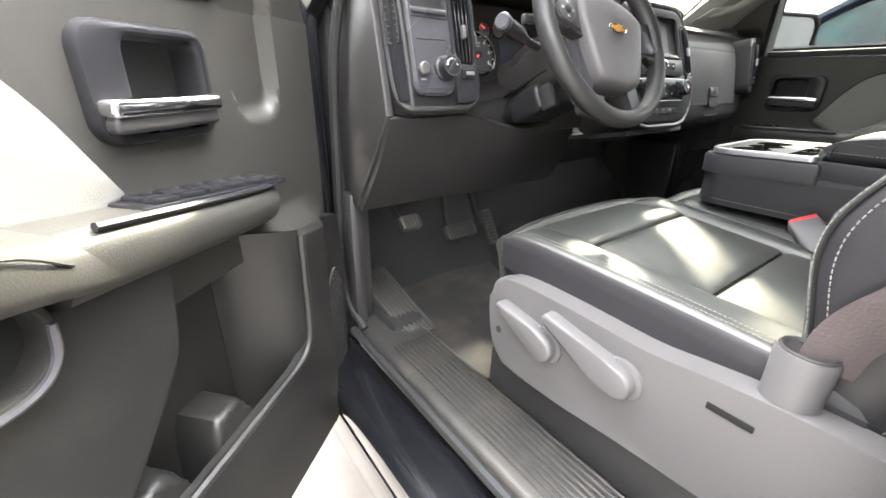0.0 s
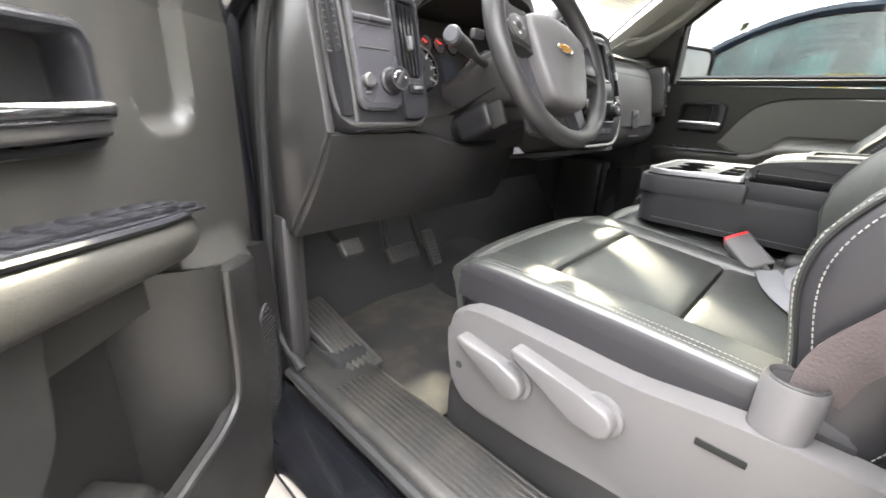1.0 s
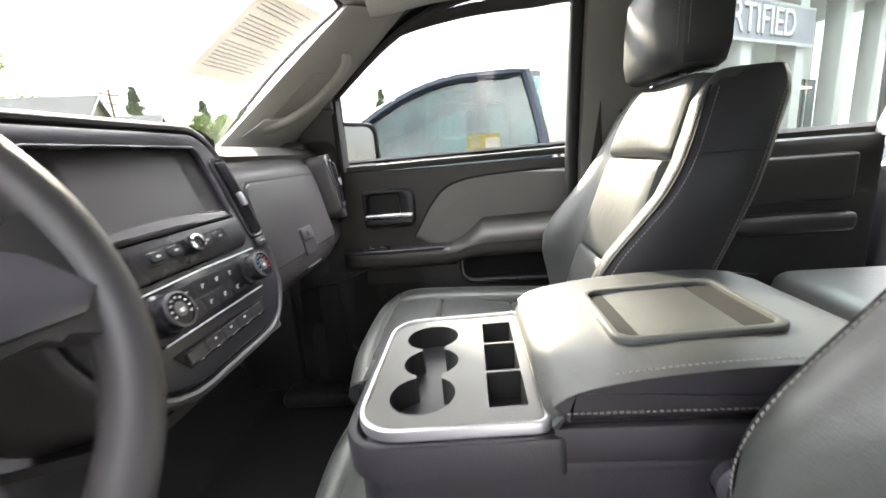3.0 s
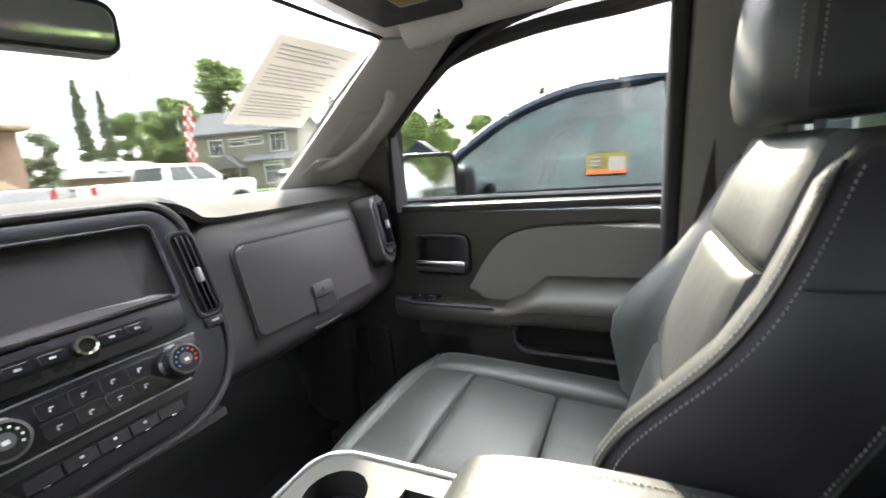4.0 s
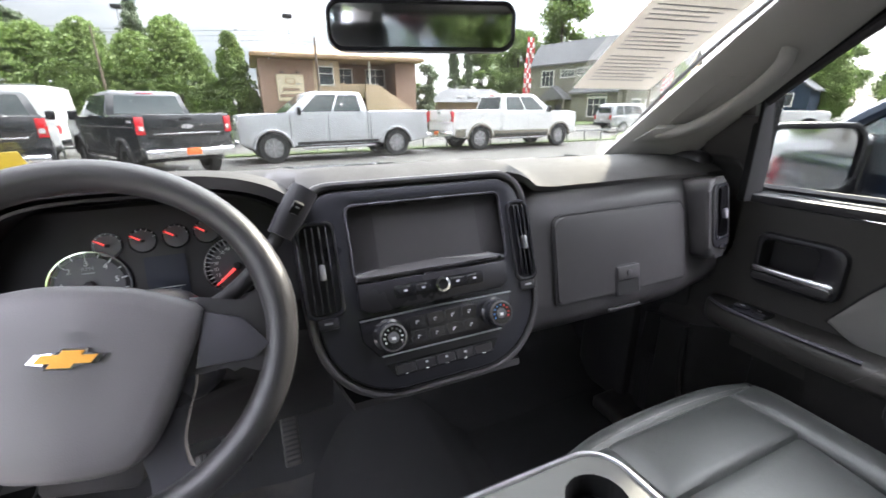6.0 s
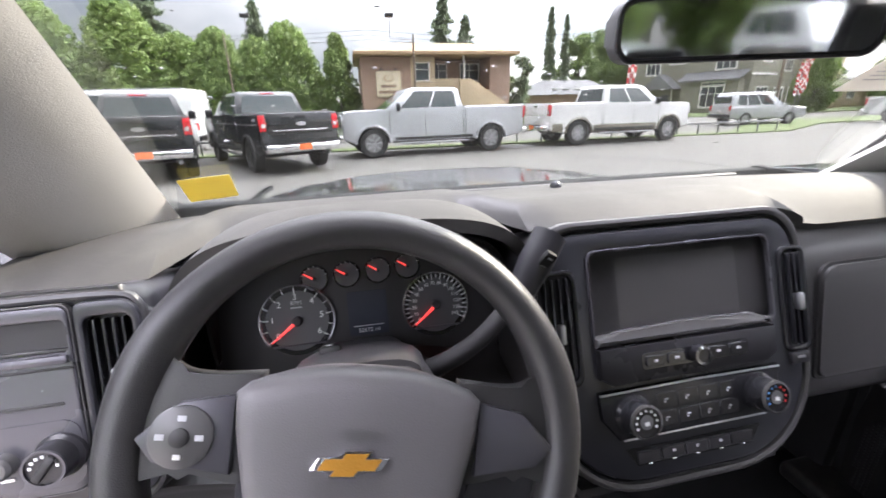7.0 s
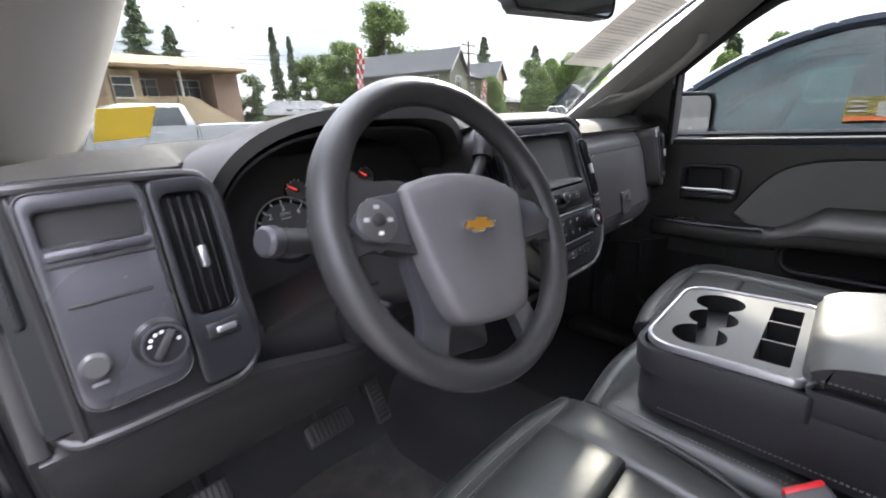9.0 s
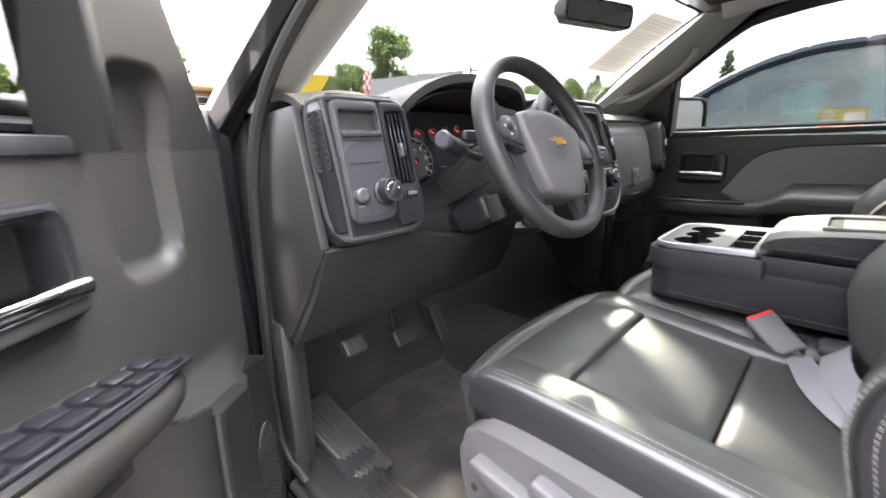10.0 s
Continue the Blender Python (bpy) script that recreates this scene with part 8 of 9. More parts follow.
def heading(x, y, fx, fy):
    """Ground pose at x, y with forward (fx, fy)."""
    return pose(x, y, 0, 0, 0, math.degrees(math.atan2(-fx, fy)))


BIG = dict(hw=1.02, wb=4.15, wheel_r=0.46, belt=1.47, roof=2.14, rail=1.54, hood=1.47, cowl=3.75, roof_f=2.85, roof_r=1.22, cab_r=1.0, front=0.95, rear=1.25)
MID = dict(hw=1.0, wb=3.75, wheel_r=0.43, belt=1.42, roof=2.06, rail=1.5, hood=1.4, cowl=3.4, roof_f=2.6, roof_r=1.05, cab_r=0.85, front=0.95, rear=1.15)
pickup("light silver crew cab pickup parked along the lot's edge", "silver_paint", heading(4.25, 15.6, -0.99, -0.12), **BIG)
pickup("white and tan crew cab pickup parked along the lot's edge", "white_paint", heading(7.85, 15.95, 0.995, 0.08), **BIG, lower="tan_paint")
pickup("black crew cab pickup parked with its tailgate towards the lot", "black_paint", heading(-2.2, 12.55, -0.47, 0.883), rim="black", **MID)
pickup("black pickup parked beside another black pickup", "black_paint", heading(-5.35, 11.9, -0.33, 0.944), rim="black", **MID)
pickup("white pickup far across the road", "white_paint", heading(30.4, 19.35, 0.49, -0.87), doors=2)
nb = pickup("dark blue regular cab pickup parked close alongside", "blue_paint", pose(2.98, -1.15, 0), wb=3.05, front=0.72, rear=1.1, cowl=2.5, roof_f=1.72, roof_r=1.1, cab_r=0.98, belt=1.235, roof=1.84,
            rail=1.24, hood=1.17, doors=1, hw=1.0, wheel_r=0.38, glass="blue_glass", hollow=True)
# stickers inside the neighbour's side window and wet drops on its roof edge
stick_f = Matrix.Translation((2.062, 0.228, 1.383)) @ Matrix(((0, 0, -1, 0), (-1, 0, 0, 0), (0, 1, 0, 0), (0, 0, 0, 1))) @ Matrix.Rotation(radians(-17.5), 4, "X")
sk = thing("window_sticker", "yellow and white price sticker on the blue pickup's window", "sticker", (1.985, 0.225, 1.385))
part("yellow_field", plate(rrect(0.20, 0.115, 0.004, 2), 0.002, stick_f, base=0.008), "yellow", sk)
part("white_field", plate(rrect(0.08, 0.07, 0.003, 2, 0.05, -0.005), 0.0015, stick_f, base=0.0142), "paper", sk)
part("orange_strip", plate(rrect(0.19, 0.02, 0.002, 2, 0, -0.045), 0.0015, stick_f, base=0.0142), "amber", sk)
for k in range(3):
    part("print_bar", plate(rrect(0.06, 0.008, 0.001, 2, -0.055, 0.035 - 0.022 * k), 0.0012, stick_f, base=0.0142), "grey_mark", sk)


def wagon(label, paint, m, name="suv", kind="suv", length=4.8, high=1.85, van=False):
    t = thing(name, label, kind, (0, 0, 0))
    r = 0.37
    hl = length / 2
    wb2 = length * 0.29
    arch = lambda cy: [(cy + (r + 0.07) * math.cos(radians(a)), r + (r + 0.07) * math.sin(radians(a))) for a in range(180, -1, -15)]
    nose = hl - 0.35 if van else hl * 0.42
    ring = [(hl, 0.5), (hl - 0.03, 0.95), (nose, 1.08), (-hl, 1.08), (-hl, 0.45)] + arch(-wb2) + arch(wb2) + [(hl - 0.1, 0.4)]
    body = part("body", prism(ring, "x", -0.93, 0.93, 0.06, 3), paint, t, "painted body")
    b4 = [(-0.9, nose, 1.06), (0.9, nose, 1.06), (0.9, -hl + 0.03, 1.06), (-0.9, -hl + 0.03, 1.06)]
    m4 = [(-0.74, nose - (0.4 if van else 0.85), high - 0.06), (0.74, nose - (0.4 if van else 0.85), high - 0.06), (0.74, -hl + (0.05 if van else 0.3), high - 0.06), (-0.74, -hl + (0.05 if van else 0.3), high - 0.06)]
    r4 = [(x * 0.9, y * 0.95, high) for x, y, z in m4]
    bm = loft([b4, m4, r4])
    bmesh.ops.bevel(bm, geom=bm.edges[:], offset=0.04, segments=2, profile=0.5, affect="EDGES")
    cab = part("cabin", bm, paint, t, "painted cabin")
    for s in (-1, 1):
        A, B, C, D = Vector((s * 0.9, nose, 1.06)), Vector((s * 0.9, -hl + 0.03, 1.06)), Vector((s * 0.74, m4[2][1], high - 0.06)), Vector((s * 0.74, m4[0][1], high - 0.06))
        at = lambda u, v: A.lerp(B, u).lerp(D.lerp(C, u), v)
        for u0, u1 in (((0.12, 0.3),) if van else ((0.18, 0.42), (0.45, 0.68), (0.71, 0.9))):
            c = [at(u0, 0.14), at(u1, 0.14), at(u1, 0.9), at(u0, 0.9)]
            o = Vector((s * 0.012, 0, 0.002))
            part("window", loft([[x - o for x in c], [x + o for x in c]]), "tint", cab, "dark tinted window")
        road_wheel(t, s * 0.82, -wb2, r, s)
        road_wheel(t, s * 0.82, wb2, r, s)
        part("tail_lamp", rbox((s * 0.8, -hl + 0.02, 1.0), (0.16, 0.1, 0.3), 0.03), "tail", body, "red tail lamp")
        part("headlamp", rbox((s * 0.75, hl - 0.08, 0.85), (0.3, 0.12, 0.16), 0.03), "lens", body)
        if van:
            part("side_panel_print", rbox((s * 0.85, -0.2, 1.55), (0.02, 1.2, 0.35), 0.006, 2, Matrix.Identity(4)), "sign_blue", cab, "blue graphic on the side")
        part("roof_rail", tube([(s * 0.62, nose - 1.0, high + 0.03), (s * 0.62, -hl + 0.4, high + 0.03)], 0.02, 6), "steel", cab)
    part("rear_window", rbox((0, -hl + 0.12, 1.42), (1.3, 0.03, 0.45), 0.01, 2, Matrix.Identity(4)), "tint", cab)
    part("rear_bumper", rbox((0, -hl - 0.02, 0.55), (1.8, 0.16, 0.22), 0.05), "black", t)
    part("plate", rbox((0, -hl - 0.03, 0.85), (0.32, 0.02, 0.14), 0.004), "white_mark", body)
    t.matrix_basis = m
    return t


wagon("pale silver SUV parked on the grass verge", "silver_paint", heading(23.9, 22.2, 0.985, -0.12))
wagon("white panel van with a blue graphic behind the black pickups", "white_paint", heading(-9.2, 20.4, -0.99, 0.1), name="panel_van", kind="van", length=5.6, high=2.45, van=True)
wagon("dark hatchback parked behind the lot", "blue_paint", heading(-2.2, -9.5, 0.9, 0.3), name="hatchback", kind="car", length=4.2, high=1.5)
wagon("white SUV parked behind the lot", "white_paint", heading(4.6, -13.5, 0.3, 0.95))
pickup("red and silver pickup parked behind the lot", "silver_paint", heading(-4.6, -7.4, 0.96, 0.2), belt=1.3, roof=1.92)
wagon("white car far along the road", "white_paint", heading(46, 28, -0.9, 0.2), high=1.55, length=4.5, name="saloon_car", kind="car")


# ---------------------------------------------------------------- buildings
def window_at(parent, x, y, z, w, h, bars=1, frame_mat="trim_white"):
    """A window in a wall that looks towards -y."""
    win = part("window", rbox((x, y - 0.02, z), (w, 0.06, h), 0.0), "dark_glass", parent, "dark window pane")
    part("frame", join(rbox((x, y - 0.05, z + h / 2), (w + 0.16, 0.07, 0.09), 0.01), rbox((x, y - 0.05, z - h / 2), (w + 0.2, 0.1, 0.09), 0.01),
                       rbox((x - w / 2, y - 0.05, z), (0.09, 0.07, h), 0.01), rbox((x + w / 2, y - 0.05, z), (0.09, 0.07, h), 0.01)), frame_mat, win, "pale window frame")
    for k in range(bars):
        part("bar", rbox((x - w / 2 + w * (k + 1) / (bars + 1), y - 0.045, z), (0.05, 0.05, h), 0), frame_mat, win)
    part("bar", rbox((x, y - 0.045, z + h * 0.12), (w, 0.05, 0.05), 0), frame_mat, win)
    return win


def brown_house():
    h = thing("office_house", "brown and tan stucco office with a flat overhanging roof", "building", (6, 36, 0))
    y = 32.0
    part("wall", rbox((2.3, y + 4, 2.45), (3.5, 8, 4.9), 0.02), "house_brown", h, "brown stucco wall")
    part("wall", rbox((4.95, y + 4, 2.45), (1.8, 7.96, 4.9), 0.02), "house_tan", h, "tan stucco wall")
    part("wall", rbox((8.0, y + 5.2, 2.45), (4.4, 5.4, 4.9), 0.02), "house_brown", h, "recessed brown wall")
    part("wall", rbox((10.8, y + 4, 2.45), (1.6, 8, 4.9), 0.02), "house_brown", h, "brown stucco wall")
    part("roof", rbox((6.05, y + 3.7, 5.06), (11.9, 9.2, 0.2), 0.03), "fascia", h, "tan roof fascia")
    part("roof_top", loft([[(0.1, y - 0.9, 5.165), (12.0, y - 0.9, 5.165), (12.0, y + 8.3, 5.165), (0.1, y + 8.3, 5.165)], [(3.2, y + 3.6, 6.25), (9.4, y + 3.6, 6.25), (9.4, y + 3.9, 6.25), (3.2, y + 3.9, 6.25)]]), "fascia", h, "low brown roof")
    part("balcony_floor", rbox((8.0, y + 1.4, 2.55), (4.4, 2.6, 0.2), 0.02), "house_tan", h)
    part("balcony_wall", rbox((7.1, y + 0.12, 3.0), (2.7, 0.16, 0.85), 0.02), "house_tan", h, "tan balcony wall")
    stair = [(7.6, 3.4), (8.5, 3.4), (11.3, 1.6), (11.3, 0.0), (7.6, 0.0)]
    part("stair_wall", prism(stair, "y", y - 0.35, y - 0.15, 0.02), "house_tan", h, "sloping tan stair wall")
    part("post", rbox((8.05, y + 0.1, 3.9), (0.16, 0.16, 2.2), 0.02), "trim_white", h)
    for x, w in ((6.6, 1.3), (9.1, 1.5)):
        window_at(h, x, y + 2.5, 4.0, w, 1.25)
    window_at(h, 4.9, y, 3.9, 1.0, 1.2, 0)
    window_at(h, 6.7, y + 2.5, 1.4, 1.4, 1.2)
    sg = part("sign_board", rbox((2.45, y - 0.08, 3.1), (1.75, 0.1, 1.7), 0.02), "cream", h, "cream sign board with illegible lettering")
    part("sign_ring", plate(rrect(0.7, 0.42, 0.2, 6), 0.02, frame_at((2.45, y - 0.13, 3.5))), "fascia", sg)
    part("sign_disc", plate(rrect(0.5, 0.28, 0.13, 6), 0.02, frame_at((2.45, y - 0.145, 3.5))), "cream", sg)
    part("print_bar", rbox((2.45, y - 0.14, 2.98), (1.1, 0.02, 0.2), 0.01), "house_brown", sg)
    part("print_bar", rbox((2.45, y - 0.14, 2.58), (1.5, 0.02, 0.2), 0.01), "house_brown", sg)
    for s in (-0.5, 0.5):
        part("sign_lamp", lathe([(0.02, 0.2), (0.12, 0.0), (0, 0.02)], 12, Matrix.Translation((2.45 + s, y - 0.35, 4.0))), "matt_black", h)


brown_house()


def grey_building():
    """Two storeys, a gable towards the street and a long windowed side, turned a little on its plot."""
    b = thing("grey_building", "grey green two storey building with gables and white windows", "building", (40, 50, 0))
    m = Matrix(((0.954, -0.3, 0, 41.0), (0.3, 0.954, 0, 39.0), (0, 0, 1, 0), (0, 0, 0, 1)))
    side = m @ Matrix.Rotation(radians(-90), 4, "Z")

    def put(bm):
        bmesh.ops.transform(bm, matrix=m, verts=bm.verts)
        return bm

    def opening(f, x, y, z, w, h, bars=2):
        """A window in a wall that looks towards -y of the matrix f."""
        win = part("window", rbox((x, y - 0.02, z), (w, 0.06, h), 0, 1, f), "dark_glass", b, "dark window pane")
        part("frame", join(rbox((x, y - 0.05, z + h / 2), (w + 0.3, 0.08, 0.17), 0.01, 1, f), rbox((x, y - 0.05, z - h / 2), (w + 0.3, 0.1, 0.17), 0.01, 1, f),
                           rbox((x - w / 2, y - 0.05, z), (0.16, 0.07, h), 0.01, 1, f), rbox((x + w / 2, y - 0.05, z), (0.16, 0.07, h), 0.01, 1, f)), "trim_white", win, "white window frame")
        for k in range(bars):
            part("bar", rbox((x - w / 2 + w * (k + 1) / (bars + 1), y - 0.045, z), (0.08, 0.05, h), 0, 1, f), "trim_white", win)
        part("bar", rbox((x, y - 0.045, z + h * 0.14), (w, 0.05, 0.08), 0, 1, f), "trim_white", win)

    def gable_roof(x0, x1, y0, y1, eave, peak, wall_mat):
        mid = (x0 + x1) / 2
        part("gable", put(prism([(x0, eave - 0.1), (x1, eave - 0.1), (mid, peak)], "y", y0, y1, 0.02)), wall_mat, b, "gable end")
        for q in (-1, 1):
            e = mid + q * ((x1 - x0) / 2 + 0.45)
            drop = (peak - eave) / ((x1 - x0) / 2) * 0.45
            part("roof", put(prism([(mid, peak + 0.04), (mid, peak + 0.26), (e, eave - drop + 0.22), (e, eave - drop)], "y", y0 - 0.5, y1 + 0.4, 0.02)), "roof_grey", b, "grey shingle roof")
            part("bargeboard", put(prism([(mid, peak - 0.12), (mid, peak + 0.12), (e, eave - drop + 0.1), (e, eave - drop - 0.14)], "y", y0 - 0.56, y0 - 0.505, 0.0)), "trim_white", b, "white bargeboard")
    part("wall", put(rbox((2.6, 7.2, 3.75), (5.2, 14.4, 7.5), 0.03)), "house_grey", b, "grey green siding")
    gable_roof(0, 5.2, 0, 14.4, 7.5, 10.0, "house_grey")
    part("wall", put(rbox((10.4, 7.0, 3.7), (10.6, 10, 7.4), 0.03)), "house_grey", b, "grey green siding")
    part("roof", put(prism([(1.4, 7.3), (7.0, 9.4), (12.6, 7.3), (12.6, 7.1), (1.4, 7.1)], "x", 5.3, 16.2, 0.02)), "roof_grey", b, "grey shingle roof")
    part("wall", put(rbox((18.0, 4.0, 3.7), (5.0, 9, 7.4), 0.03)), "house_tan", b, "tan siding")
    gable_roof(15.5, 20.5, -0.5, 8.5, 7.4, 9.6, "house_tan")
    part("wall", put(rbox((30.0, 5.0, 1.9), (20, 9, 3.8), 0.03)), "house_tan", b, "tan lower wing")
    part("roof", put(prism([(0.0, 3.7), (5.0, 5.4), (10.0, 3.7), (10.0, 3.5), (0.0, 3.5)], "x", 20.4, 40.5, 0.02)), "roof_grey", b, "grey shingle roof")
    # long side with its upper windows, a lean-to roof and a porch gable
    for d, z, w, h in ((11.4, 5.5, 1.9, 2.0), (8.3, 6.0, 2.0, 0.9), (5.9, 6.1, 2.0, 0.9), (2.7, 5.7, 2.1, 2.2), (3.1, 1.75, 2.4, 2.2)):
        opening(side, -d, 0.0 if z > 2 else -1.2, z, w, h, 2 if h > 1 else 3)
    opening(side, -3.1, -1.2, 3.15, 2.4, 0.4, 3)
    part("bay", put(rbox((-0.6, 3.6, 1.75), (1.2, 6.2, 3.5), 0.02)), "house_grey", b, "projecting ground floor bay")
    part("lean_to", put(prism([(-1.7, 3.35), (0.0, 4.25), (0.0, 4.45), (-1.7, 3.55)], "y", 0.2, 7.0, 0.01)), "roof_grey", b, "lean-to roof over the bay")
    part("porch_roof", put(prism([(7.2, 2.75), (11.6, 2.75), (9.4, 4.5)], "x", -1.9, 0.0, 0.02)), "roof_grey", b, "grey porch gable")
    for d in (7.5, 11.3):
        part("post", put(rbox((-1.7, d, 1.38), (0.2, 0.2, 2.76), 0.02)), "house_grey", b, "porch post")
    part("door", put(rbox((-0.03, 9.4, 1.05), (0.08, 1.0, 2.1), 0.01)), "dark_glass", b, "dark entrance door")
    part("band", put(rbox((2.6, -0.03, 3.95), (5.3, 0.08, 0.22), 0.01)), "trim_white", b, "white trim band")
    # street side
    for x, y, z, w, h in ((2.6, 0.0, 5.9, 1.6, 1.5), (2.6, 0.0, 1.8, 2.4, 1.7), (8.2, 2.0, 5.7, 1.6, 0.9), (12.2, 2.0, 5.5, 1.7, 1.9), (7.6, 2.0, 1.7, 1.5, 1.9), (11.0, 2.0, 1.8, 2.2, 1.7), (14.0, 2.0, 1.7, 1.2, 1.9), (18.0, -0.5, 5.6, 1.6, 1.8), (18.0, -0.5, 1.8, 2.4, 1.7), (23.0, 0.5, 1.9, 2.2, 1.6), (28.0, 0.5, 1.9, 2.2, 1.6)):
        opening(m, x, y, z, w, h)
    blue = thing("blue_house", "small dark blue house with a grey shingle roof", "house", (46.5, 24.6, 0))
    turn = Matrix.Translation((47.0, 25.1, 0)) @ Matrix.Rotation(radians(-76), 4, "Z")

    def set_blue(bm):
        bmesh.ops.transform(bm, matrix=turn, verts=bm.verts)
        return bm
    part("wall", set_blue(rbox((0, 3.0, 1.6), (3.4, 6.0, 3.2), 0.02)), "blue_siding", blue, "dark blue siding")
    part("gable", set_blue(prism([(-1.7, 3.15), (1.7, 3.15), (0, 4.4)], "y", 0.0, 6.0, 0.02)), "blue_siding", blue)
    for q in (-1, 1):
        part("roof", set_blue(prism([(0, 4.44), (0, 4.6), (q * 2.05, 3.1), (q * 2.05, 2.94)], "y", -0.4, 6.4, 0.02)), "roof_grey", blue, "grey shingle roof")
    wb = part("window", rbox((0, -0.02, 2.2), (0.9, 0.06, 1.1), 0, 1, turn), "dark_glass", blue)
    part("frame", join(rbox((0, -0.05, 2.78), (1.1, 0.06, 0.1), 0, 1, turn), rbox((0, -0.05, 1.62), (1.1, 0.06, 0.1), 0, 1, turn), rbox((-0.48, -0.05, 2.2), (0.1, 0.06, 1.1), 0, 1, turn), rbox((0.48, -0.05, 2.2), (0.1, 0.06, 1.1), 0, 1, turn)), "trim_white", wb, "white window frame")
    lowb = thing("low_building", "low brown building with a shallow shingle roof", "building", (24, 48, 0))
    part("wall", rbox((24, 48, 1.2), (10, 6, 2.4), 0.03), "house_brown", lowb, "brown wall")
    part("roof", loft([[(18.4, 44.4, 2.4), (29.6, 44.4, 2.4), (29.6, 51.6, 2.4), (18.4, 51.6, 2.4)], [(21.5, 47.8, 4.0), (27.5, 47.8, 4.0), (27.5, 48.2, 4.0), (21.5, 48.2, 4.0)]]), "roof_grey", lowb, "shallow shingle roof")
    for k in range(4):
        part("skylight", rbox((22 + 1.4 * k, 45.6, 3.0), (0.6, 0.6, 0.1), 0.02), "trim_white", lowb)


grey_building()


lamp_warm = lamp_surface("warm_lamp", (1.0, 0.78, 0.42), 4.0)


def showroom():
    s = thing("showroom", "white columned showroom with a grey banner over its windows", "building", (12, -9, 0))
    f = Matrix.Translation((10.6, -6.4, 0)) @ Matrix.Rotation(radians(-58), 4, "Z") @ Matrix(((1, 0, 0, 0), (0, 1, 0, 0), (0, 0, 1, 0), (0, 0, 0, 1)))
    part("wall", rbox((3.0, 2.2, 2.6), (12, 0.3, 5.2), 0.02, 2, f), "plaster", s, "white front wall")
    part("roof", rbox((3.0, 1.2, 5.3), (12.6, 3.2, 0.5), 0.05, 2, f), "plaster", s, "white canopy edge")
    for k in range(5):
        part("column", rbox((-2.6 + 2.7 * k, 0.2, 2.6), (0.5, 0.5, 5.2), 0.05, 2, f), "plaster", s, "white column")
    for k in range(6):
        w = part("shop_window", rbox((-1.6 + 2.0 * k, 2.0, 1.7), (1.7, 0.1, 2.6), 0.0, 1, f), "dark_glass", s, "dark shop window")
        part("frame", rbox((-1.6 + 2.0 * k, 1.96, 1.7), (0.08, 0.12, 2.6), 0.01, 1, f), "plaster", w)
        part("ceiling_lamp", rbox((-1.6 + 2.0 * k, 1.93, 2.7), (0.8, 0.02, 0.06), 0.0, 1, f), lamp_warm, s, "lit ceiling lamp")
    part("rear_block", rbox((3.6, 3.6, 2.6), (10.8, 2.6, 5.2), 0.02, 2, f), "plaster", s)
    bn = thing("banner", "grey banner with white capital letters", "banner", f @ Vector((-0.5, -0.12, 3.8)))
    g = f @ Matrix.Translation((0.1, -0.1, 3.85)) @ Matrix.Rotation(radians(90), 4, "X")
    part("cloth", plate(rrect(6.2, 0.92, 0.03, 2), 0.03, g), "banner", bn, "grey banner cloth")
    part("hem", join(plate(rrect(6.2, 0.07, 0.01, 2, 0, -0.45), 0.01, g, base=0.03), plate(rrect(6.2, 0.05, 0.01, 2, 0, 0.45), 0.01, g, base=0.03)), "plaster", bn, "pale hem")
    lettering("words_shadow", "CERTIFIED", 1.02, g @ Matrix.Translation((0.04, -0.05, 0.034)) @ Matrix.Diagonal((0.88, 0.9, 1, 1)), "roof_grey", bn, 0.004)
    lettering("words", "CERTIFIED", 1.0, g @ Matrix.Translation((0, 0, 0.05)) @ Matrix.Diagonal((0.88, 0.9, 1, 1)), "white_mark", bn, 0.01)


showroom()


# ---------------------------------------------------------------- trees, verge and street furniture
def leaf_cloud(count, place, size, seed, droop=0.0):
    """Many small leaf sprays; place(rng) gives a centre and how far out it lies."""
    rng = random.Random(seed)
    verts, faces = [], []
    for _ in range(count):
        c, out = place(rng)
        c = Vector(c)
        a = Vector((rng.uniform(-1, 1), rng.uniform(-1, 1), rng.uniform(-0.7, 0.7) - droop)).normalized()
        b = a.orthogonal().normalized()
        b.rotate(Matrix.Rotation(rng.uniform(0, 6.28), 3, a))
        s = size * rng.uniform(0.55, 1.35)
        n = len(verts)
        k = a.cross(b) * s * 0.25
        verts += [c - a * s, c + b * s * 0.55 + k, c + a * s, c - b * s * 0.55 - k]
        faces += [(n, n + 1, n + 2), (n, n + 2, n + 3)]
    me = bpy.data.meshes.new("tmp")
    me.from_pydata([tuple(v) for v in verts], [], faces)
    bm = bmesh.new()
    bm.from_mesh(me)
    bpy.data.meshes.remove(me)
    return bm


def crown_part(bm, mat, parent):
    me = bpy.data.meshes.new("crown")
    bm.to_mesh(me)
    bm.free()
    me.materials.append(M[mat])
    ob = new("crown", me)
    ob.parent = parent
    return ob


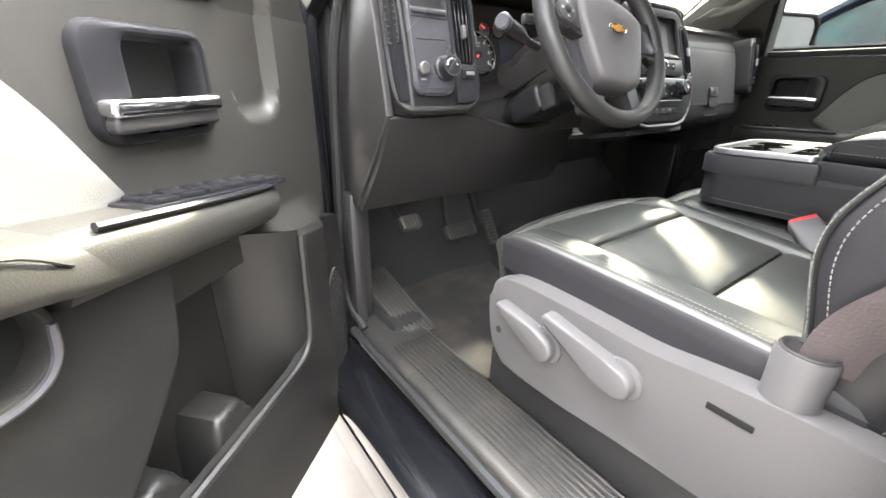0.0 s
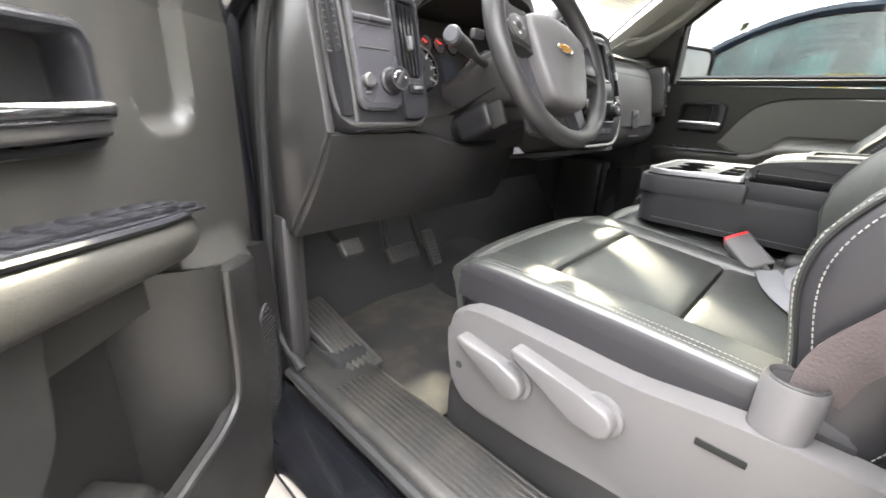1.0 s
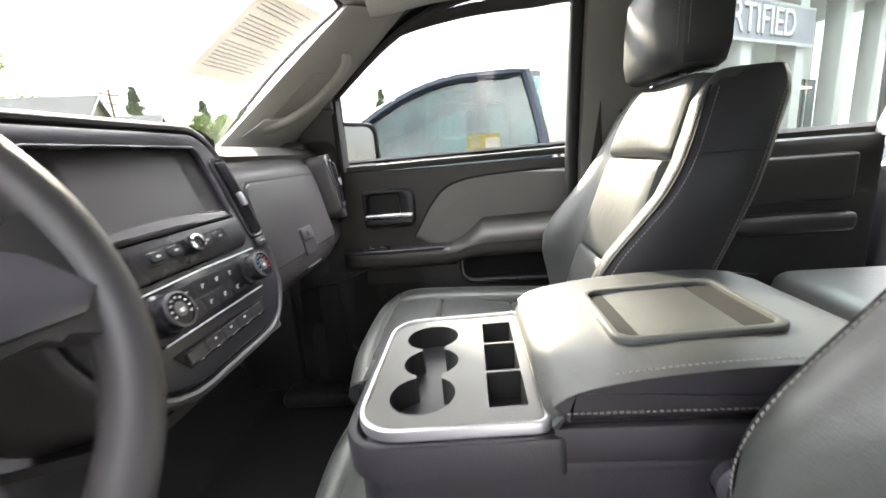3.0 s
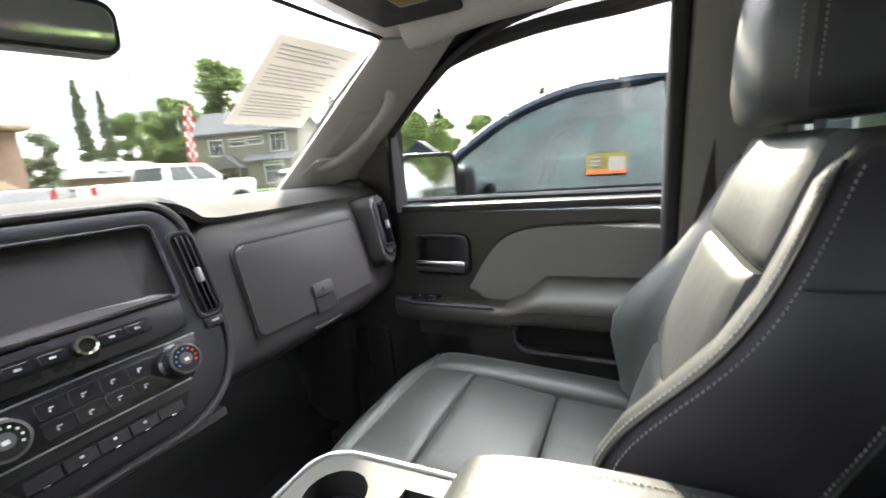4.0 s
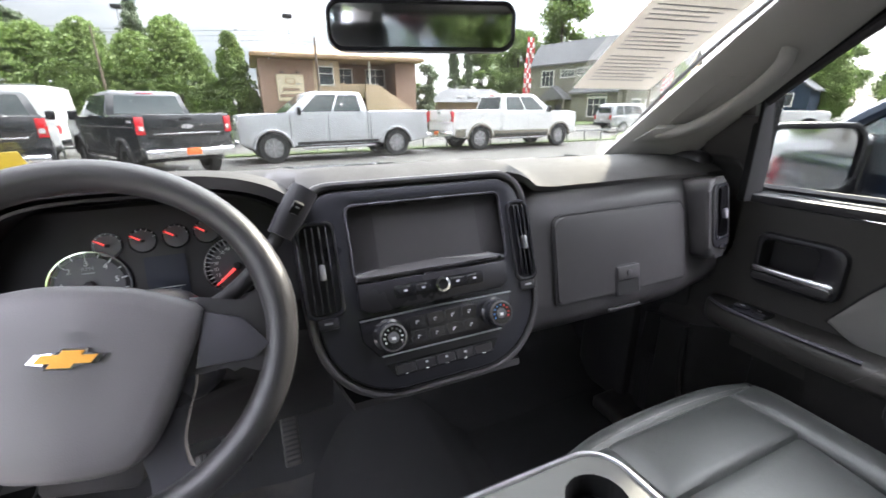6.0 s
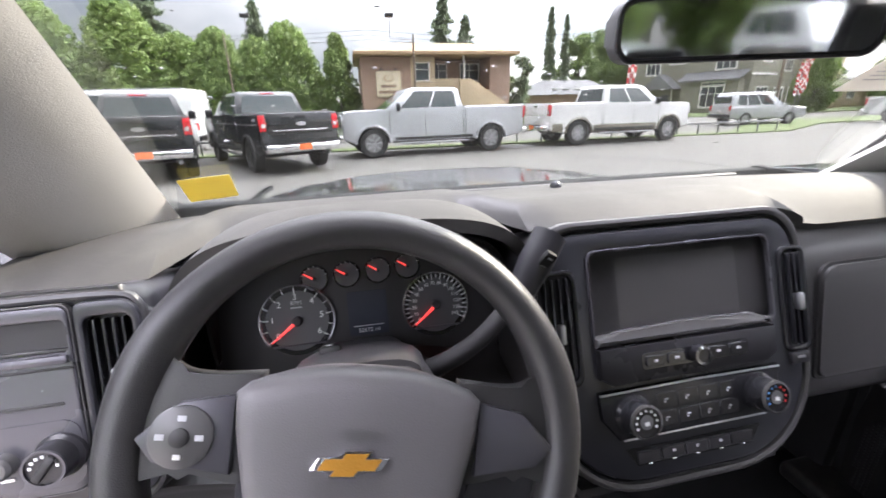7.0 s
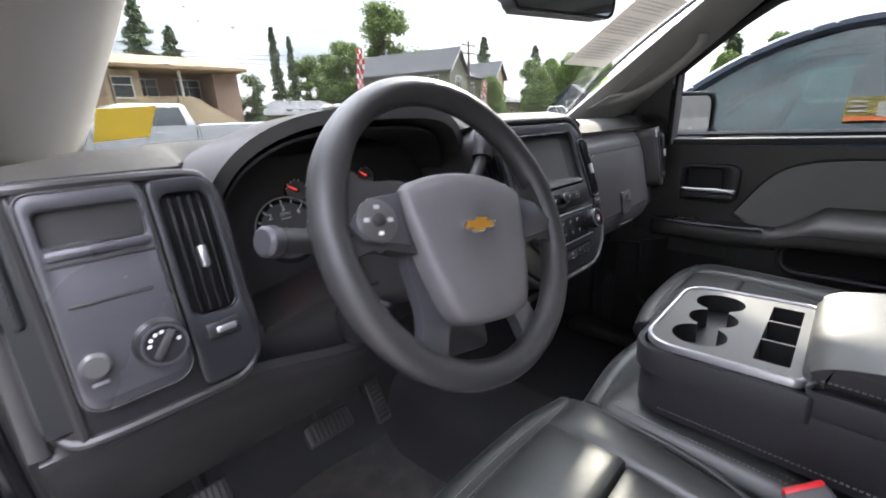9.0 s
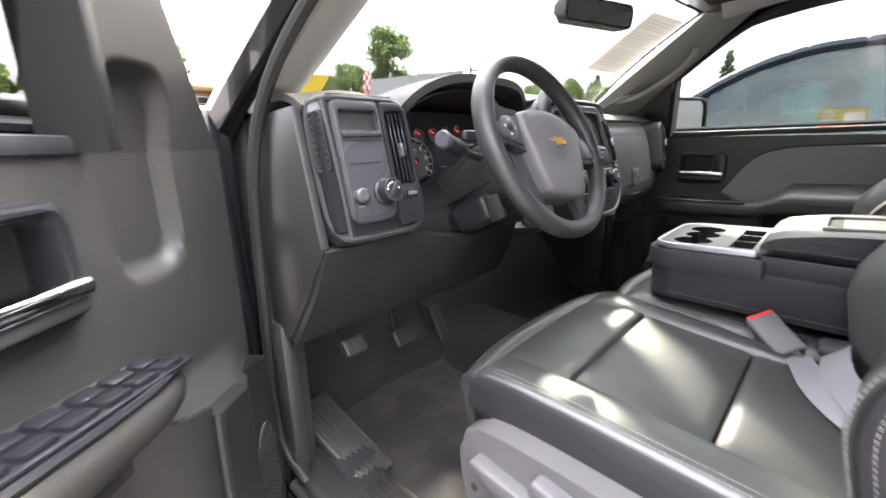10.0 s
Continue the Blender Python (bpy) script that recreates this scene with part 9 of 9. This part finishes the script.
def oval_tree(label, height, width, mat, seed, count=9000, base=0.08, size=0.2):
    """A dense oval street tree with an uneven outline."""
    t = thing("tree", label, "tree", (0, 0, 0), group="trees")
    part("trunk", tube(curve_pts([(0, 0, 0), (0.05, 0.02, height * 0.3), (-0.03, 0, height * 0.75)], 4), lambda u: 0.2 * (1 - 0.8 * u) * height / 7, 8), "bark", t, "brown trunk")
    rng0 = random.Random(seed)
    lumps = []
    for _ in range(90):
        h = rng0.uniform(base, 1)
        a = rng0.uniform(0, 6.28)
        prof = math.sin(math.pi * min(1, max(0, (h - base) / (1 - base))) ** 0.6) ** 0.8
        rr = width / 2 * prof * rng0.uniform(0.62, 0.9)
        lumps.append((rr * math.cos(a), rr * math.sin(a), h * height * 0.97, width * rng0.uniform(0.10, 0.19)))
    for k in range(5):
        a = k * 1.3
        part("limb", tube([(0, 0, height * (0.2 + 0.08 * k)), (width * 0.25 * math.cos(a), width * 0.25 * math.sin(a), height * (0.35 + 0.09 * k))], lambda u: 0.06 * (1 - 0.6 * u), 6), "bark", t)

    def place(rng):
        x, y, z, r = rng.choice(lumps)
        d = Vector((rng.gauss(0, 1), rng.gauss(0, 1), rng.gauss(0, 1))).normalized() * r * rng.uniform(0.55, 1.08) ** 0.5
        return (x + d.x, y + d.y, z + d.z * 1.2), 1
    crown_part(leaf_cloud(count, place, size, seed), mat, t)
    return t


def conifer(label, height, width, seed, count=7000, mat="leaf_dark", size=0.28, gap=0.5):
    """A conifer in tiers of drooping boughs."""
    t = thing("tree", label, "tree", (0, 0, 0), group="trees")
    part("trunk", tube([(0, 0, 0), (0, 0, height * 0.5), (0.03, 0, height * 0.98)], lambda u: 0.25 * (1 - 0.93 * u) * height / 12, 8), "bark", t, "brown trunk")
    rng0 = random.Random(seed)
    boughs = []
    z = height * 0.1
    while z < height * 0.98:
        reach = width / 2 * (1 - z / height) ** 0.8 + 0.12
        for _ in range(6):
            boughs.append((rng0.uniform(0, 6.28), z + rng0.uniform(-0.2, 0.2), reach * rng0.uniform(0.6, 1.1)))
        z += gap * (0.6 + 0.8 * (1 - z / height))

    def place(rng):
        a, z, reach = rng.choice(boughs)
        s = rng.random() ** 0.6
        w = 0.22 * reach * s + 0.08
        return (s * reach * math.cos(a) + rng.gauss(0, w * 0.6), s * reach * math.sin(a) + rng.gauss(0, w * 0.6), z - 0.28 * reach * s + rng.gauss(0, 0.09)), 1
    crown_part(leaf_cloud(count, place, size, seed, 0.25), mat, t)
    return t


def loose_tree(label, height, width, mat, seed, count=5000, size=0.24, base=0.3):
    """A broad tree of separate leafy clumps with gaps between them."""
    t = thing("tree", label, "tree", (0, 0, 0), group="trees")
    part("trunk", tube(curve_pts([(0, 0, 0), (0.1, 0, height * 0.35), (0, 0.1, height * 0.8)], 4), lambda u: 0.24 * (1 - 0.8 * u) * height / 9, 8), "bark", t, "brown trunk")
    rng0 = random.Random(seed)
    clumps = []
    for k in range(34):
        h = base + (1 - base) * rng0.random()
        a = rng0.uniform(0, 6.28)
        rr = width / 2 * math.sin(math.pi * (0.12 + 0.83 * (h - base) / (1 - base))) * rng0.uniform(0.2, 1.0)
        c = (rr * math.cos(a), rr * math.sin(a), h * height)
        clumps.append((*c, width * rng0.uniform(0.07, 0.15)))
        if k < 12:
            part("limb", tube(curve_pts([(0, 0, h * height * 0.6), (c[0] * 0.5, c[1] * 0.5, h * height * 0.82), c], 3), lambda u: 0.07 * (1 - 0.7 * u), 5), "bark", t)

    def place(rng):
        x, y, z, r = rng.choice(clumps)
        d = Vector((rng.gauss(0, 0.55), rng.gauss(0, 0.55), rng.gauss(0, 0.42))) * r
        return (x + d.x, y + d.y, z + d.z), 1
    crown_part(leaf_cloud(count, place, size, seed), mat, t)
    return t


def plant(kinds, spots):
    """Stands copies of tree kinds: (kind, x, y, scale, turn)."""
    first = set()
    for k, x, y, sc, turn in spots:
        m = Matrix.Translation((x, y, 0)) @ Matrix.Rotation(radians(turn), 4, "Z") @ Matrix.Scale(sc, 4)
        if k in first:
            copy_thing(kinds[k], m)
        else:
            kinds[k].matrix_basis = m
            first.add(k)


TREES = [oval_tree("dense green oval street tree", 7.0, 4.6, "leaf", 3, 26000, size=0.13),
         oval_tree("narrow dense green street tree", 6.6, 2.9, "leaf_mid", 5, 18000, size=0.12),
         conifer("dark spreading conifer behind the roofs", 13.5, 6.0, 7, 18000, size=0.17),
         conifer("tall narrow dark conifer", 14.5, 2.6, 9, 15000, size=0.15, gap=0.45),
         loose_tree("broad green tree with open crown", 11.0, 7.5, "leaf_mid", 11, 18000, 0.18),
         loose_tree("small round green tree beside the office", 5.0, 2.6, "leaf_dark", 13, 8000, 0.11, 0.12),
         loose_tree("copper red leaved tree behind the lot", 7.0, 5.0, "leaf_red", 17, 4500, 0.24)]
plant(TREES, [(0, -4.7, 36.5, 1.06, 20), (1, -1.05, 35.0, 1.0, 0), (0, -9.9, 37.0, 0.96, 120), (0, -16.0, 37.0, 1.22, 60), (0, -7.4, 39.0, 0.92, 200), (0, -20.5, 36.0, 1.15, 250), (0, -13.0, 39.0, 0.95, 10),
              (0, -26.0, 38.0, 1.3, 80), (1, -23.0, 41.0, 1.3, 80), (0, -32.0, 40.0, 1.3, 160),
              (2, -18.5, 50.0, 1.15, 40), (2, -10.0, 55.0, 0.85, 140), (2, 12.6, 60.0, 1.0, 0), (2, 16.2, 62.0, 0.86, 70), (3, 28.1, 60.0, 0.98, 0), (3, 31.0, 61.0, 0.95, 50),
              (4, 34.5, 63.0, 0.95, 0), (4, 40.0, 66.0, 1.1, 90), (4, 22.0, 64.0, 0.7, 30), (4, 46.0, 70.0, 1.35, 200), (4, 52.5, 66.0, 1.95, 130), (4, 43.5, 64.0, 1.25, 80), (4, 60.0, 68.0, 1.1, 10), (2, 60.0, 66.0, 0.8, 10),
              (5, 13.4, 34.0, 1.0, 0), (1, 6.5, 46.0, 1.0, 60), (4, 66.0, 58.0, 1.0, 20), (2, 62.0, 50.0, 0.95, 0), (4, 68.0, 44.0, 0.95, 70), (2, 74.0, 47.0, 0.9, 200), (4, 60.0, 36.0, 0.75, 250),
              (4, 78.0, 36.0, 1.0, 150), (2, 58.0, 27.0, 0.62, 300), (4, 66.0, 24.0, 0.8, 10), (2, 70.0, 14.0, 0.8, 90), (4, 62.0, 8.0, 0.8, 190),
              (4, -14.0, -26.0, 1.0, 0), (6, -6.0, -24.0, 1.0, 0), (4, 1.0, -30.0, 1.1, 100), (2, -22.0, -28.0, 0.9, 60), (4, -30.0, -18.0, 1.0, 220), (4, -34.0, -4.0, 0.9, 20), (0, -30.0, 8.0, 1.0, 0), (0, 50.0, 31.0, 0.9, 10), (0, 53.0, 25.0, 0.95, 60), (0, 57.0, 19.5, 1.0, 120), (0, 62.0, 33.0, 1.3, 200), (0, 47.0, 37.0, 0.85, 240), (0, 63.0, 13.0, 1.0, 300), (0, 66.0, 39.0, 1.3, 20), (0, -24.0, -23.0, 1.2, 0), (0, -18.0, -25.0, 1.3, 50), (4, -10.0, -22.0, 0.8, 20), (0, -2.0, -23.0, 1.1, 90), (0, 4.0, -25.0, 1.25, 130), (0, 9.5, -27.0, 1.2, 170), (4, 7.5, -34.0, 0.9, 40), (2, 12.5, -38.0, 0.8, 40), (4, 17.0, -36.0, 0.7, 150), (4, -36.0, 18.0, 1.0, 90)])


def verge():
    solid("lawn", plate([(-40, 17.4), (17.5, 17.6), (26.0, 24.5), (60, 27.0), (60, 23.6), (27.0, 20.6), (20.0, 16.7), (-40, 16.5)], 0.05), "grass", "narrow strip of worn grass along the lot", "lawn", kind="structure")
    solid("far_lawn", plate([(-60, 27.5), (14, 28.5), (27, 34), (75, 38), (75, 60), (-60, 60)], 0.06), "grass", "lawn in front of the buildings", "lawn", kind="structure")
    rail = thing("lot_rail", "low steel rail fence along the lot's edge", "fence", (6, 17.1, 0))
    post = None
    for k in range(26):
        x = -8 + 1.1 * k
        if post is None:
            post = part("post", rbox((x, 17.0, 0.28), (0.06, 0.06, 0.56), 0.008, 1), "steel", rail, "steel post")
        else:
            share("post", post, Matrix.Translation((1.1 * k, 0, 0)), rail)
    part("rail_bar", rbox((5.75, 17.0, 0.5), (28, 0.05, 0.08), 0.01), "steel", rail, "steel rail")


verge()


def lamp_post(x, y, h, s=-1):
    p = thing("street_lamp", "tall dark lamp post with a boxy head", "street lamp", (x, y, 0), group="lamp posts")
    part("pole", tube([(x, y, 0), (x, y, h)], lambda u: 0.09 - 0.03 * u, 10), "wood_pole", p, "dark pole")
    part("arm", tube([(x, y, h - 0.3), (x + s * 1.5, y, h - 0.25), (x + s * 1.5, y, h + 1.0)], 0.035, 6), "steel", p)
    part("lamp_head", rbox((x + s * 1.5, y, h + 1.1), (0.55, 0.4, 0.22), 0.04), "matt_black", p, "dark lamp head")


lamp_post(4.05, 30.0, 6.0)
lamp_post(-8.2, 33.0, 6.4, 1)


def utility_pole(x, y, h):
    p = thing("utility_pole", "timber utility pole with crossarms", "utility pole", (x, y, 0), group="utility poles")
    part("pole", tube([(x, y, 0), (x, y, h)], lambda u: 0.17 - 0.06 * u, 8), "wood_pole", p)
    for k in range(2):
        part("crossarm", rbox((x, y, h - 0.5 - 0.9 * k), (2.6, 0.12, 0.14), 0.02), "wood_pole", p)
    for k in range(3):
        part("insulator", rbox((x - 1.1 + 1.1 * k, y, h - 0.36), (0.1, 0.1, 0.16), 0.03), "steel", p)


utility_pole(41.3, 36.0, 10.2)
utility_pole(63.0, 40.0, 8.6)
utility_pole(52.0, 25.5, 7.5)
lines = thing("power_lines", "thin power lines over the street", "power line", (10, 55, 10))
for k in range(3):
    part("wire", tube([(-60 + 10.4 * j, 55.0 - 0.02 * j * j, 10.2 - 0.5 * k - 0.9 * math.sin(math.pi * ((j * 0.34) % 1.0))) for j in range(11)], 0.02, 4), "matt_black", lines)


def checker_flag(x, y, z0, z1, lean=0.35):
    """An upright sleeve flag in red and white squares."""
    p = thing("feather_flag", "tall red and white chequered sleeve flag", "flag", (x, y, 0), group="chequered flags")
    part("pole", tube([(x, y, 0), (x + lean * 0.3, y, z0), (x + lean, y, z1)], 0.03, 6), "steel", p)
    rows = 12
    for i in range(rows):
        for j in range(3):
            za, zb = z0 + (z1 - z0) * i / rows, z0 + (z1 - z0) * (i + 1) / rows
            xa = x + lean * (0.3 + 0.7 * i / rows) - 0.27 + 0.18 * j + 0.06 * math.sin(i * 0.9)
            part("square", rbox((xa + 0.09, y + 0.05 * math.sin(i + j), (za + zb) / 2), (0.178, 0.05, zb - za - 0.003), 0.0), "flag_red" if (i + j) % 2 else "flag_white", p)


checker_flag(16.8, 25.0, 2.3, 6.0)
checker_flag(24.4, 20.4, 1.6, 3.3, 0.1)
checker_flag(31.0, 25.5, 1.8, 4.6, 0.15)
